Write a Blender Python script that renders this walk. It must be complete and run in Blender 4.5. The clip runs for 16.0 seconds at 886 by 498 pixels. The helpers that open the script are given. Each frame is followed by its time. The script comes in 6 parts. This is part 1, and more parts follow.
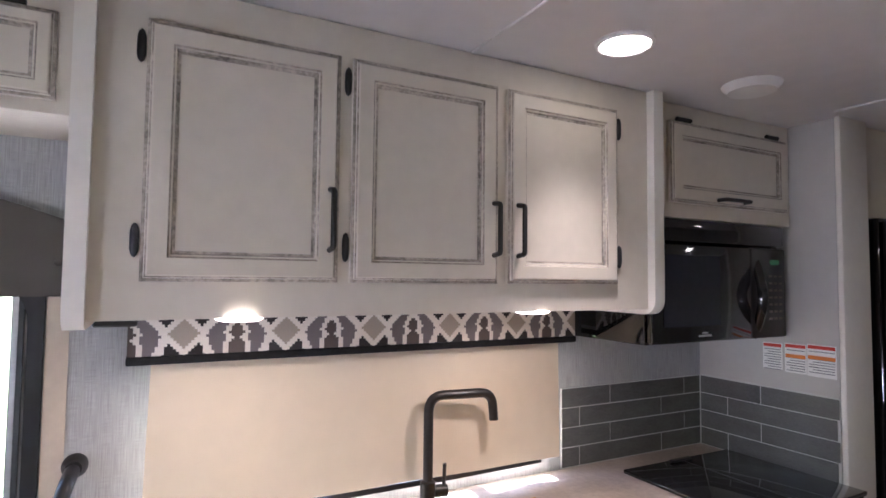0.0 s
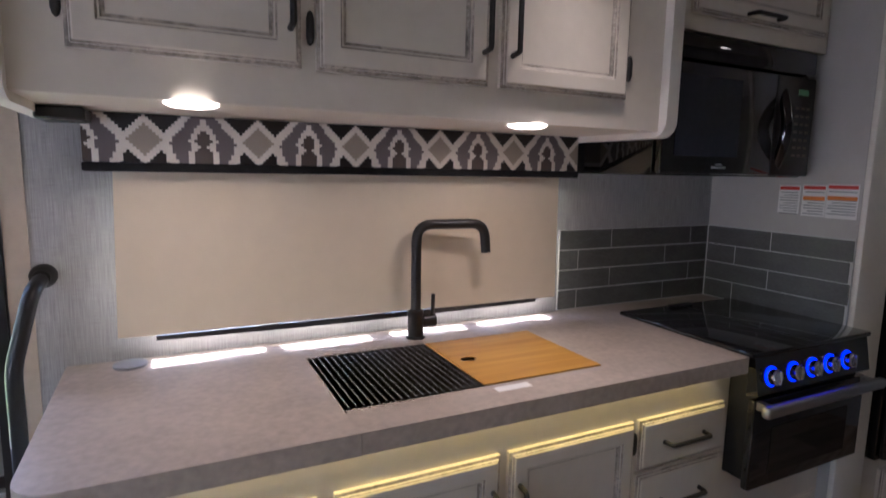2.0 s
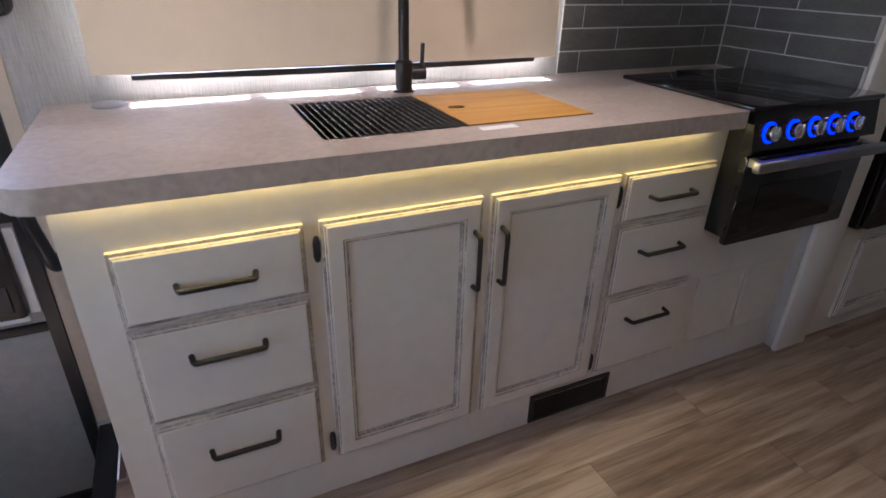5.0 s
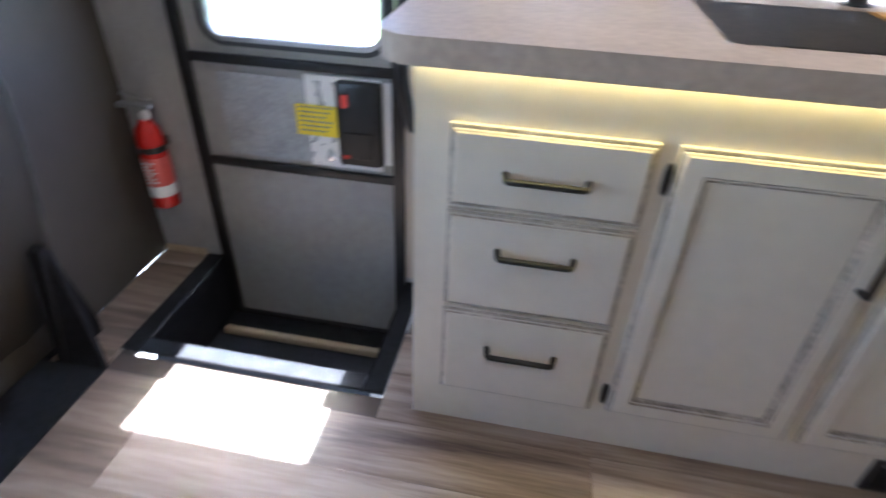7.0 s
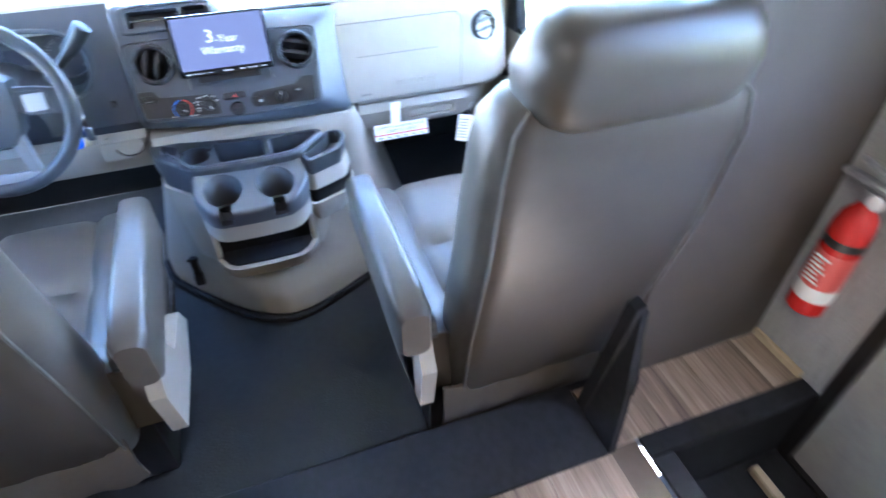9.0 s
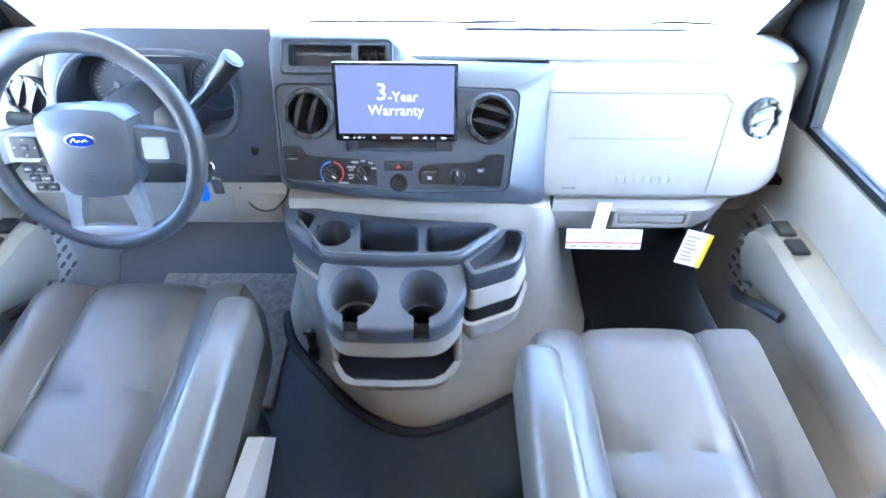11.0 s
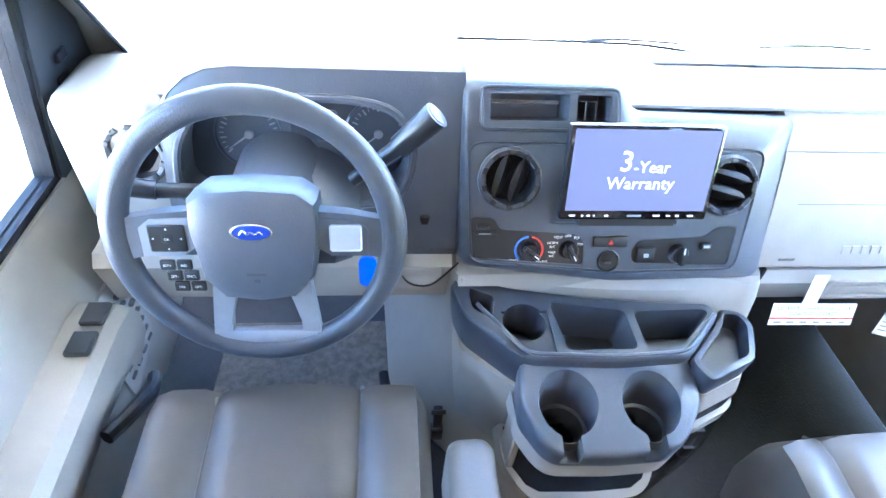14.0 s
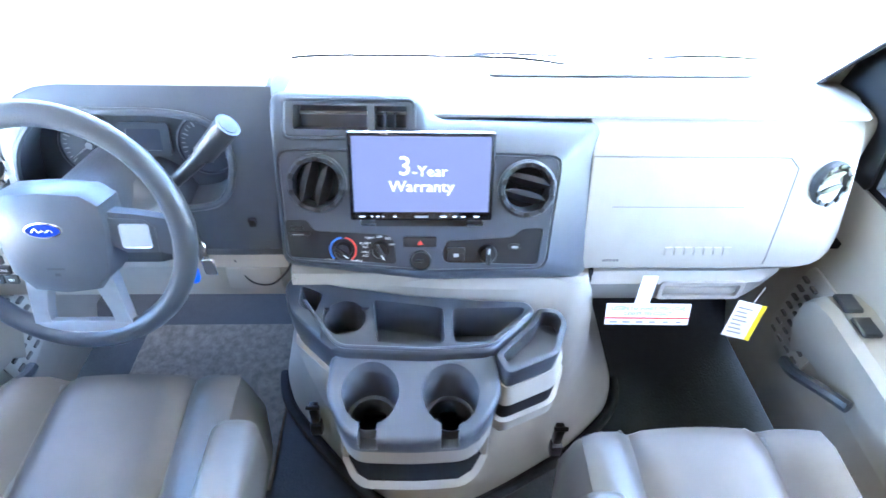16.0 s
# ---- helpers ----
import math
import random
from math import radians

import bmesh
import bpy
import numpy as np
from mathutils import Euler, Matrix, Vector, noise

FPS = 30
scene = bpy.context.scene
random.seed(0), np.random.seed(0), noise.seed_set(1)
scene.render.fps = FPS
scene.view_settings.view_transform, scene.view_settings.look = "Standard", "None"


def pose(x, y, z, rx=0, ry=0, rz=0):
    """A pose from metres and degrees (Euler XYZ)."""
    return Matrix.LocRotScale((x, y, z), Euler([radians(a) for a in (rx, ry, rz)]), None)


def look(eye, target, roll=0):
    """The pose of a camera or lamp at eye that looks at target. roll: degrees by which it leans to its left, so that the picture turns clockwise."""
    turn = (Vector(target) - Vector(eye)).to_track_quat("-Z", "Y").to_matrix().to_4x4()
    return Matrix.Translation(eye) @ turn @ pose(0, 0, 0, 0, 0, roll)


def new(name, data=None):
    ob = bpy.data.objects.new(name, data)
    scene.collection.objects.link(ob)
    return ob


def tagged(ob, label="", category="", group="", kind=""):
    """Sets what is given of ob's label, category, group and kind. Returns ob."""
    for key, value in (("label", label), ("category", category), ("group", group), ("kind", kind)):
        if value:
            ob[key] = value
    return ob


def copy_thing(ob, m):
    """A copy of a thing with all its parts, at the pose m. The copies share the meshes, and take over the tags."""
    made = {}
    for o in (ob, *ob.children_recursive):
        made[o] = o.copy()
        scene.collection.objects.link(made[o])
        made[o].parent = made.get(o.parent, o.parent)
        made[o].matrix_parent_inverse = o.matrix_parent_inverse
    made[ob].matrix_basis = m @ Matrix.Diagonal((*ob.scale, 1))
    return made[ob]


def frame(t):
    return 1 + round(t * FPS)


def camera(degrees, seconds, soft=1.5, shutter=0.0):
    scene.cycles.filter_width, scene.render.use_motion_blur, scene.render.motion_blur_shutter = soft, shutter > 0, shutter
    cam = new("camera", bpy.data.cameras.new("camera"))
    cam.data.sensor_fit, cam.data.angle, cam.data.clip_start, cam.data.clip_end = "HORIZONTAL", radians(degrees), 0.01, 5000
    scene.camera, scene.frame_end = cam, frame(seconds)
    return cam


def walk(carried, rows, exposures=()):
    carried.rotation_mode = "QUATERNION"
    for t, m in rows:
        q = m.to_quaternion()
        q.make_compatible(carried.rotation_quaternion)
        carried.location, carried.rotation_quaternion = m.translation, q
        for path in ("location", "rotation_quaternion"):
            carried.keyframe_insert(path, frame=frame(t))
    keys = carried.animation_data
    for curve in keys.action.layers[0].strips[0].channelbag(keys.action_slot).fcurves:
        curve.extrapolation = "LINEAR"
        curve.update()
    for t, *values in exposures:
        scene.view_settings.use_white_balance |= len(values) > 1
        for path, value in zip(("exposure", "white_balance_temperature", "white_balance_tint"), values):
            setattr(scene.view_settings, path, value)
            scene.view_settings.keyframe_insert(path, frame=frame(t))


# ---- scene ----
cam = camera(76.5, 16.0, shutter=0.5)
PATH = [
    (0, (0.094, -1.517, 1.534), (1.016, 0.254, 1.638), 0.6),
    (0.5, (0.137, -1.503, 1.48), (1.037, 0.28, 1.588), 0.6),
    (0.6, (0.15, -1.505, 1.468), (1.043, 0.281, 1.575), 0.8),
    (1, (0.183, -1.489, 1.406), (1.067, 0.303, 1.477), 0.7),
    (1.5, (0.199, -1.461, 1.363), (1.08, 0.331, 1.264), 0.9),
    (2, (0.203, -1.45, 1.349), (1.081, 0.326, 1.072), 1.1),
    (2.5, (0.209, -1.456, 1.324), (1.075, 0.3, 0.918), 1.1),
    (3, (0.215, -1.466, 1.288), (1.069, 0.27, 0.78), 1.1),
    (3.5, (0.224, -1.474, 1.266), (1.062, 0.233, 0.644), 1.1),
    (4, (0.227, -1.485, 1.229), (1.052, 0.192, 0.518), 1.2),
    (4.2, (0.233, -1.492, 1.227), (1.046, 0.17, 0.467), 1.1),
    (6.3, (0.254, -1.441, 1.116), (0.807, 0.176, 0.076), 1.4),
    (6.5, (0.254, -1.419, 1.112), (0.596, 0.24, 0.049), 1.7),
    (7, (0.236, -1.356, 1.101), (-0.037, 0.264, -0.04), 2.3),
    (7.5, (0.109, -1.267, 1.084), (-0.573, 0.165, -0.134), 2.6),
    (7.7, (0.049, -1.229, 1.087), (-0.796, 0.09, -0.156), 1.8),
    (8, (-0.044, -1.161, 1.096), (-1.099, -0.041, -0.182), 0.6),
    (8.4, (-0.181, -1.125, 1.109), (-1.389, -0.231, -0.211), 0.8),
    (8.5, (-0.212, -1.129, 1.1), (-1.451, -0.273, -0.216), 1.0),
    (9, (-0.331, -1.06, 1.098), (-1.731, -0.547, -0.234), 0.3),
    (9.5, (-0.408, -1.005, 1.068), (-1.91, -0.841, -0.243), -0.7),
    (9.7, (-0.453, -1.007, 1.072), (-1.951, -0.924, -0.25), -0.4),
    (11.8, (-0.99, -1.123, 0.993), (-2.487, -1.092, -0.333), 1.2),
    (12, (-1.008, -1.169, 0.986), (-2.52, -1.119, -0.322), 1.7),
    (12.5, (-1.079, -1.29, 1.003), (-2.556, -1.19, -0.342), 3.2),
    (13, (-1.115, -1.371, 1.009), (-2.564, -1.233, -0.362), 4.2),
    (13.5, (-1.126, -1.415, 1.012), (-2.565, -1.251, -0.366), 4.7),
    (14, (-1.12, -1.438, 1.015), (-2.559, -1.25, -0.36), 5.0),
    (14.5, (-1.104, -1.437, 1.024), (-2.545, -1.232, -0.348), 5.1),
    (15, (-1.08, -1.366, 1.041), (-2.52, -1.179, -0.334), 4.7),
    (15.5, (-1.065, -1.243, 1.05), (-2.525, -1.077, -0.308), 3.7),
    (16, (-1.042, -1.105, 1.056), (-2.522, -1.019, -0.287), 2.2),
]
EXPOSURES = [(0.0, 3.9), (1.0, 3.55), (1.5, 3.3), (2.5, 2.82), (4.2, 3.1), (6.3, 3.75), (7.5, 3.9), (8.5, 4.7), (9.0, 5.0), (9.7, 4.95), (11.8, 5.45), (14.5, 5.3), (15.5, 5.45), (16.0, 5.35)]
WHITES = [(4.2, (5500, 20)), (6.3, (5300, 14)), (9.7, (5150, 10)), (16.1, (5380, 10))]
walk(cam, [(t, look(eye, target, roll)) for t, eye, target, roll in PATH], [(t, e, *next(k for end, k in WHITES if t <= end)) for t, e in EXPOSURES])

# ---- world, sun, exposure ----
SUN_EL = radians(65)
world = bpy.data.worlds.new("sky")
scene.world = world
world.use_nodes = True
wn = world.node_tree
sky = wn.nodes.new("ShaderNodeTexSky")
sky.sky_type, sky.sun_disc = "NISHITA", False
sky.sun_elevation, sky.sun_rotation = SUN_EL, 0.0
wn.links.new(sky.outputs[0], wn.nodes["Background"].inputs[0])
wn.nodes["Background"].inputs[1].default_value = 0.15
sun = new("sun", bpy.data.lights.new("sun", "SUN"))
sun.data.energy, sun.data.angle, sun.data.color = 5.0, radians(0.5), (1.0, 0.95, 0.88)
sun.matrix_world = look((0, math.cos(SUN_EL) * 9, math.sin(SUN_EL) * 9), (0, 0, 0))


def lamp(name, at, energy, size, color=(1.0, 0.78, 0.55), spread=160, size_y=None, aim=None):
    """A flat lamp that shines down, or towards aim."""
    data = bpy.data.lights.new(name, "AREA")
    data.shape = "DISK" if size_y is None else "RECTANGLE"
    data.energy, data.size, data.color, data.spread = energy, size, color, radians(spread)
    if size_y is not None:
        data.size_y = size_y
    ob = new(name, data)
    ob.matrix_world = look(at, aim or (at[0], at[1] + 1e-4, at[2] - 1))
    return ob


lamp("puck_glow", (0.25, -0.37, 1.443), 0.095, 0.05, (1.0, 0.79, 0.62))
lamp("puck_glow", (0.95, -0.36, 1.443), 0.095, 0.05, (1.0, 0.79, 0.62))
lamp("ceiling_and_fill_glow", (1.02, -0.61, 2.045), 0.13, 0.1, (1.0, 0.84, 0.70), 75)
# next two are unseen fill lamps, added to brighten the kitchen and rear
lamp("ceiling_and_fill_glow", (0.2, -1.75, 2.05), 0.40, 0.1, (1.0, 0.79, 0.62))
lamp("ceiling_and_fill_glow", (2.6, -1.4, 2.05), 0.12, 0.1, (1.0, 0.88, 0.74))
lamp("strip_glow", (0.76, -0.4850, 0.853), 0.16, 1.46, (1.0, 0.76, 0.24), 165, 0.003)

# ---- materials ----
MATS = {}


def mat(name, col, rough=0.5, metal=0.0, var=0.08, scale=6.0, bump=0.0, bscale=90.0, coat=0.0, stretch=(1, 1, 1), spec=0.5, emit=0.0):
    """Plain painted, moulded or woven stuff: two scales of tone, fine relief."""
    if name in MATS:
        return MATS[name]
    m = bpy.data.materials.new(name)
    m.use_nodes = True
    nt = m.node_tree
    p = nt.nodes["Principled BSDF"]
    p.inputs["Roughness"].default_value, p.inputs["Metallic"].default_value = rough, metal
    p.inputs["Coat Weight"].default_value, p.inputs["Specular IOR Level"].default_value = coat, spec
    co = nt.nodes.new("ShaderNodeTexCoord")
    mp = nt.nodes.new("ShaderNodeMapping")
    mp.inputs["Scale"].default_value = stretch
    nt.links.new(co.outputs["Object"], mp.inputs[0])
    tones = []
    for k, s in enumerate((scale, scale * 9)):
        n = nt.nodes.new("ShaderNodeTexNoise")
        n.inputs["Scale"].default_value, n.inputs["Detail"].default_value = s, 4
        nt.links.new(mp.outputs[0], n.inputs["Vector"])
        tones.append(n)
    add = nt.nodes.new("ShaderNodeMath")
    add.operation = "ADD"
    nt.links.new(tones[0].outputs[0], add.inputs[0])
    nt.links.new(tones[1].outputs[0], add.inputs[1])
    rng = nt.nodes.new("ShaderNodeMapRange")
    rng.inputs["From Min"].default_value, rng.inputs["From Max"].default_value = 0.7, 1.3
    nt.links.new(add.outputs[0], rng.inputs[0])
    mix = nt.nodes.new("ShaderNodeMix")
    mix.data_type = "RGBA"
    mix.inputs["A"].default_value = (*[c * (1 - var) for c in col], 1)
    mix.inputs["B"].default_value = (*[min(1, c * (1 + var)) for c in col], 1)
    nt.links.new(rng.outputs[0], mix.inputs["Factor"])
    nt.links.new(mix.outputs["Result"], p.inputs["Base Color"])
    if bump:
        b = nt.nodes.new("ShaderNodeBump")
        b.inputs["Strength"].default_value, b.inputs["Distance"].default_value = bump, 0.002
        n = nt.nodes.new("ShaderNodeTexNoise")
        n.inputs["Scale"].default_value, n.inputs["Detail"].default_value = bscale, 3
        nt.links.new(mp.outputs[0], n.inputs["Vector"])
        nt.links.new(n.outputs[0], b.inputs["Height"])
        nt.links.new(b.outputs[0], p.inputs["Normal"])
    if emit:
        p.inputs["Emission Color"].default_value = (*col, 1)
        p.inputs["Emission Strength"].default_value = emit
    MATS[name] = m
    return m


def nodes_of(m):
    return m.node_tree, m.node_tree.nodes["Principled BSDF"]


def linen(name, col, dark):
    """Woven wall covering: fine uneven threads both ways, with a slub."""
    m = bpy.data.materials.new(name)
    m.use_nodes = True
    nt, p = nodes_of(m)
    co = nt.nodes.new("ShaderNodeTexCoord")
    outs = []
    for st in ((30, 30, 900), (420, 420, 14), (5, 5, 5)):
        mp = nt.nodes.new("ShaderNodeMapping")
        mp.inputs["Scale"].default_value = st
        nt.links.new(co.outputs["Object"], mp.inputs[0])
        n = nt.nodes.new("ShaderNodeTexNoise")
        n.inputs["Scale"].default_value, n.inputs["Detail"].default_value = 1.0, 2
        nt.links.new(mp.outputs[0], n.inputs["Vector"])
        outs.append(n.outputs[0])
    s = None
    for o, w in zip(outs, (0.35, 0.5, 0.15)):
        k = nt.nodes.new("ShaderNodeMath")
        k.operation = "MULTIPLY_ADD"
        nt.links.new(o, k.inputs[0])
        k.inputs[1].default_value = w
        if s:
            nt.links.new(s, k.inputs[2])
        else:
            k.inputs[2].default_value = 0
        s = k.outputs[0]
    r = nt.nodes.new("ShaderNodeValToRGB")
    r.color_ramp.elements[0].position, r.color_ramp.elements[1].position = 0.38, 0.62
    r.color_ramp.elements[0].color, r.color_ramp.elements[1].color = (*dark, 1), (*col, 1)
    nt.links.new(s, r.inputs[0])
    nt.links.new(r.outputs[0], p.inputs["Base Color"])
    p.inputs["Roughness"].default_value = 0.85
    b = nt.nodes.new("ShaderNodeBump")
    b.inputs["Strength"].default_value, b.inputs["Distance"].default_value = 0.25, 0.001
    nt.links.new(s, b.inputs["Height"])
    nt.links.new(b.outputs[0], p.inputs["Normal"])
    MATS[name] = m
    return m


def wood(name, cols, rough, grain=(1.2, 16, 16), random_tone=True):
    """Plank stuff: long grain along x, a tone of its own for each piece."""
    m = bpy.data.materials.new(name)
    m.use_nodes = True
    nt, p = nodes_of(m)
    co = nt.nodes.new("ShaderNodeTexCoord")
    info = nt.nodes.new("ShaderNodeObjectInfo")
    off = nt.nodes.new("ShaderNodeVectorMath")
    off.operation = "MULTIPLY_ADD"
    nt.links.new(info.outputs["Random"], off.inputs[0])
    off.inputs[1].default_value = (37, 11, 5)
    nt.links.new(co.outputs["Object"], off.inputs[2])
    mp = nt.nodes.new("ShaderNodeMapping")
    mp.inputs["Scale"].default_value = grain
    nt.links.new(off.outputs[0], mp.inputs[0])
    n1 = nt.nodes.new("ShaderNodeTexNoise")
    n1.inputs["Scale"].default_value, n1.inputs["Detail"].default_value, n1.inputs["Distortion"].default_value = 1.6, 8, 0.6
    n2 = nt.nodes.new("ShaderNodeTexNoise")
    n2.inputs["Scale"].default_value, n2.inputs["Detail"].default_value = 9, 5
    nt.links.new(mp.outputs[0], n1.inputs["Vector"])
    nt.links.new(mp.outputs[0], n2.inputs["Vector"])
    k = nt.nodes.new("ShaderNodeMath")
    k.operation = "MULTIPLY_ADD"
    nt.links.new(n2.outputs[0], k.inputs[0])
    k.inputs[1].default_value = 0.35
    nt.links.new(n1.outputs[0], k.inputs[2])
    k2 = nt.nodes.new("ShaderNodeMath")
    k2.operation = "MULTIPLY_ADD"
    nt.links.new(info.outputs["Random"], k2.inputs[0])
    k2.inputs[1].default_value = 0.22 if random_tone else 0.0
    nt.links.new(k.outputs[0], k2.inputs[2])
    r = nt.nodes.new("ShaderNodeValToRGB")
    e = r.color_ramp.elements
    e[0].position, e[1].position = 0.5, 1.0
    e[0].color, e[1].color = (*cols[0], 1), (*cols[2], 1)
    mid = e.new(0.75)
    mid.color = (*cols[1], 1)
    nt.links.new(k2.outputs[0], r.inputs[0])
    nt.links.new(r.outputs[0], p.inputs["Base Color"])
    p.inputs["Roughness"].default_value = rough
    b = nt.nodes.new("ShaderNodeBump")
    b.inputs["Strength"].default_value, b.inputs["Distance"].default_value = 0.15, 0.001
    nt.links.new(k.outputs[0], b.inputs["Height"])
    nt.links.new(b.outputs[0], p.inputs["Normal"])
    MATS[name] = m
    return m


def glow(name, col, strength):
    m = bpy.data.materials.new(name)
    m.use_nodes = True
    nt, p = nodes_of(m)
    p.inputs["Base Color"].default_value = (*[0.1 * c for c in col], 1)
    p.inputs["Emission Color"].default_value = (*col, 1)
    p.inputs["Emission Strength"].default_value = strength
    return m


def glass(name, tint=(1, 1, 1), alpha=0.0):
    m = bpy.data.materials.new(name)
    m.use_nodes = True
    nt, p = nodes_of(m)
    p.inputs["Base Color"].default_value = (*tint, 1)
    p.inputs["Roughness"].default_value, p.inputs["IOR"].default_value = 0.02, 1.02
    p.inputs["Transmission Weight"].default_value = 1.0
    return m


def ikat(name):
    """Stepped-diamond woven cloth: cream outlines, taupe hearts, grey ground, dark notches."""
    m = bpy.data.materials.new(name)
    m.use_nodes = True
    nt, p = nodes_of(m)
    p.inputs["Roughness"].default_value = 0.9

    def op(kind, a, b=None, c=None):
        n = nt.nodes.new("ShaderNodeMath")
        n.operation = kind
        for i, v in enumerate((a, b, c)):
            if v is None:
                continue
            if isinstance(v, (int, float)):
                n.inputs[i].default_value = v
            else:
                nt.links.new(v, n.inputs[i])
        return n.outputs[0]

    co = nt.nodes.new("ShaderNodeTexCoord")
    sp = nt.nodes.new("ShaderNodeSeparateXYZ")
    nt.links.new(co.outputs["Object"], sp.inputs[0])
    q = 0.0062
    x = op("MULTIPLY", op("FLOOR", op("DIVIDE", op("SUBTRACT", sp.outputs[0], 0.165), q)), q)
    z = op("MULTIPLY", op("FLOOR", op("DIVIDE", op("SUBTRACT", sp.outputs[2], 1.3985), q)), q)
    per = 37 * q
    u = op("ABSOLUTE", op("SUBTRACT", op("FLOORED_MODULO", op("ADD", x, per / 2), per), per / 2))
    w = op("SUBTRACT", per / 2, u)
    d1 = op("ADD", u, op("ABSOLUTE", z))
    hw = op("MINIMUM", op("MULTIPLY", op("SUBTRACT", 0.050, z), 0.62), 0.034)
    hw = op("MINIMUM", hw, op("ADD", 0.020, op("MULTIPLY", op("ABSOLUTE", op("ADD", z, 0.010)), 0.9)))
    armx = op("ADD", 0.038, op("MULTIPLY", z, 0.85))
    low = op("LESS_THAN", z, -0.004)
    foot = op("ADD", 0.034, op("MULTIPLY", z, -0.45))
    line = op("ADD", op("MULTIPLY", foot, low), op("MULTIPLY", armx, op("SUBTRACT", 1.0, low)))
    out = None

    def lay(base, mask, col):
        n = nt.nodes.new("ShaderNodeMix")
        n.data_type = "RGBA"
        nt.links.new(mask, n.inputs["Factor"])
        if isinstance(base, tuple):
            n.inputs["A"].default_value = (*base, 1)
        else:
            nt.links.new(base, n.inputs["A"])
        n.inputs["B"].default_value = (*col, 1)
        return n.outputs["Result"]

    grey, cream, taupe, dark, brown = (0.17, 0.145, 0.15), (0.72, 0.67, 0.60), (0.36, 0.31, 0.25), (0.03, 0.027, 0.028), (0.10, 0.08, 0.07)
    c = lay(grey, op("LESS_THAN", u, line), dark)
    c = lay(c, op("LESS_THAN", op("ABSOLUTE", op("SUBTRACT", u, line)), 0.0105), cream)
    c = lay(c, op("LESS_THAN", d1, 0.050), cream)
    c = lay(c, op("LESS_THAN", d1, 0.034), taupe)
    c = lay(c, op("LESS_THAN", w, hw), cream)
    c = lay(c, op("LESS_THAN", w, op("SUBTRACT", hw, 0.0135)), brown)
    n = nt.nodes.new("ShaderNodeTexNoise")
    n.inputs["Scale"].default_value = 700
    nt.links.new(co.outputs["Object"], n.inputs["Vector"])
    h = nt.nodes.new("ShaderNodeHueSaturation")
    nt.links.new(c, h.inputs["Color"])
    nt.links.new(op("MULTIPLY_ADD", n.outputs[0], 0.5, 0.75), h.inputs["Value"])
    nt.links.new(h.outputs[0], p.inputs["Base Color"])
    MATS[name] = m
    return m


CREAM = mat("cream_cabinet_paint", (0.66, 0.60, 0.51), 0.42, var=0.04, scale=3, bump=0.05, bscale=300)
GLAZE = mat("brown_grey_glaze", (0.40, 0.35, 0.295), 0.55, var=0.55, scale=14, stretch=(1, 1, 1))
EDGE = mat("cream_edge_trim", (0.76, 0.72, 0.65), 0.4, var=0.03)
BLACK = mat("black_powder_coat", (0.014, 0.013, 0.013), 0.38, var=0.2, bump=0.05, bscale=400)
BLACKGLOSS = mat("black_gloss", (0.010, 0.010, 0.011), 0.08, var=0.1, coat=0.4)
BLACKRUB = mat("black_rubber_trim", (0.013, 0.013, 0.015), 0.75, spec=0.25, var=0.3, bump=0.2, bscale=250)
LINEN = linen("grey_linen_wall", (0.46, 0.455, 0.45), (0.30, 0.295, 0.29))
WALLP = mat("pale_wall_panel", (0.50, 0.48, 0.455), 0.7, var=0.04, scale=2, bump=0.05, bscale=220)
CEIL = mat("white_ceiling_vinyl", (0.70, 0.68, 0.67), 0.75, var=0.03, scale=2, bump=0.12, bscale=420)
BROWN = mat("taupe_panel_vinyl", (0.074, 0.063, 0.052), 0.75, var=0.06, scale=2, bump=0.2, bscale=500)
COUNTER = mat("grey_speckled_laminate", (0.41, 0.345, 0.295), 0.42, var=0.16, scale=7, bump=0.04, bscale=500)
SHADE = mat("cream_roller_blind", (0.72, 0.62, 0.47), 0.85, var=0.03, scale=2, bump=0.06, bscale=600)
TILE = mat("slate_grey_tile", (0.105, 0.105, 0.10), 0.38, var=0.22, scale=9, bump=0.08, bscale=60, stretch=(1, 1, 3))
GROUT = mat("pale_grout", (0.55, 0.54, 0.52), 0.9)
STEEL = mat("brushed_steel", (0.55, 0.55, 0.56), 0.32, 1.0, var=0.08, scale=3, stretch=(1, 40, 40))
CHROME = mat("chrome", (0.8, 0.8, 0.82), 0.12, 1.0, var=0.02)
BAMBOO = wood("bamboo_board", ((0.42, 0.20, 0.035), (0.52, 0.27, 0.05), (0.60, 0.34, 0.075)), 0.45, (1.2, 22, 22), False)
PLANK = wood("grey_brown_vinyl_plank", ((0.11, 0.072, 0.05), (0.26, 0.19, 0.138), (0.42, 0.33, 0.255)), 0.5)
LED = glow("warm_led", (1.0, 0.86, 0.66), 1.2)
LEDSTRIP = glow("yellow_led", (1.0, 0.78, 0.24), 1.2)
LEDBLUE = glow("blue_led", (0.006, 0.02, 1.0), 0.35)
WHITE = mat("white_plastic", (0.78, 0.77, 0.76), 0.4, var=0.02)
PAPER = mat("white_label_paper", (0.80, 0.79, 0.77), 0.5, var=0.02)
INK = mat("grey_print", (0.25, 0.25, 0.26), 0.6)
RED = mat("red_print", (0.62, 0.05, 0.03), 0.5)
ORANGE = mat("orange_print", (0.75, 0.22, 0.03), 0.5)
YELLOW = mat("yellow_label", (0.85, 0.66, 0.02), 0.5, var=0.03)
REDPAINT = mat("red_enamel", (0.55, 0.02, 0.015), 0.25, coat=0.4, var=0.04)
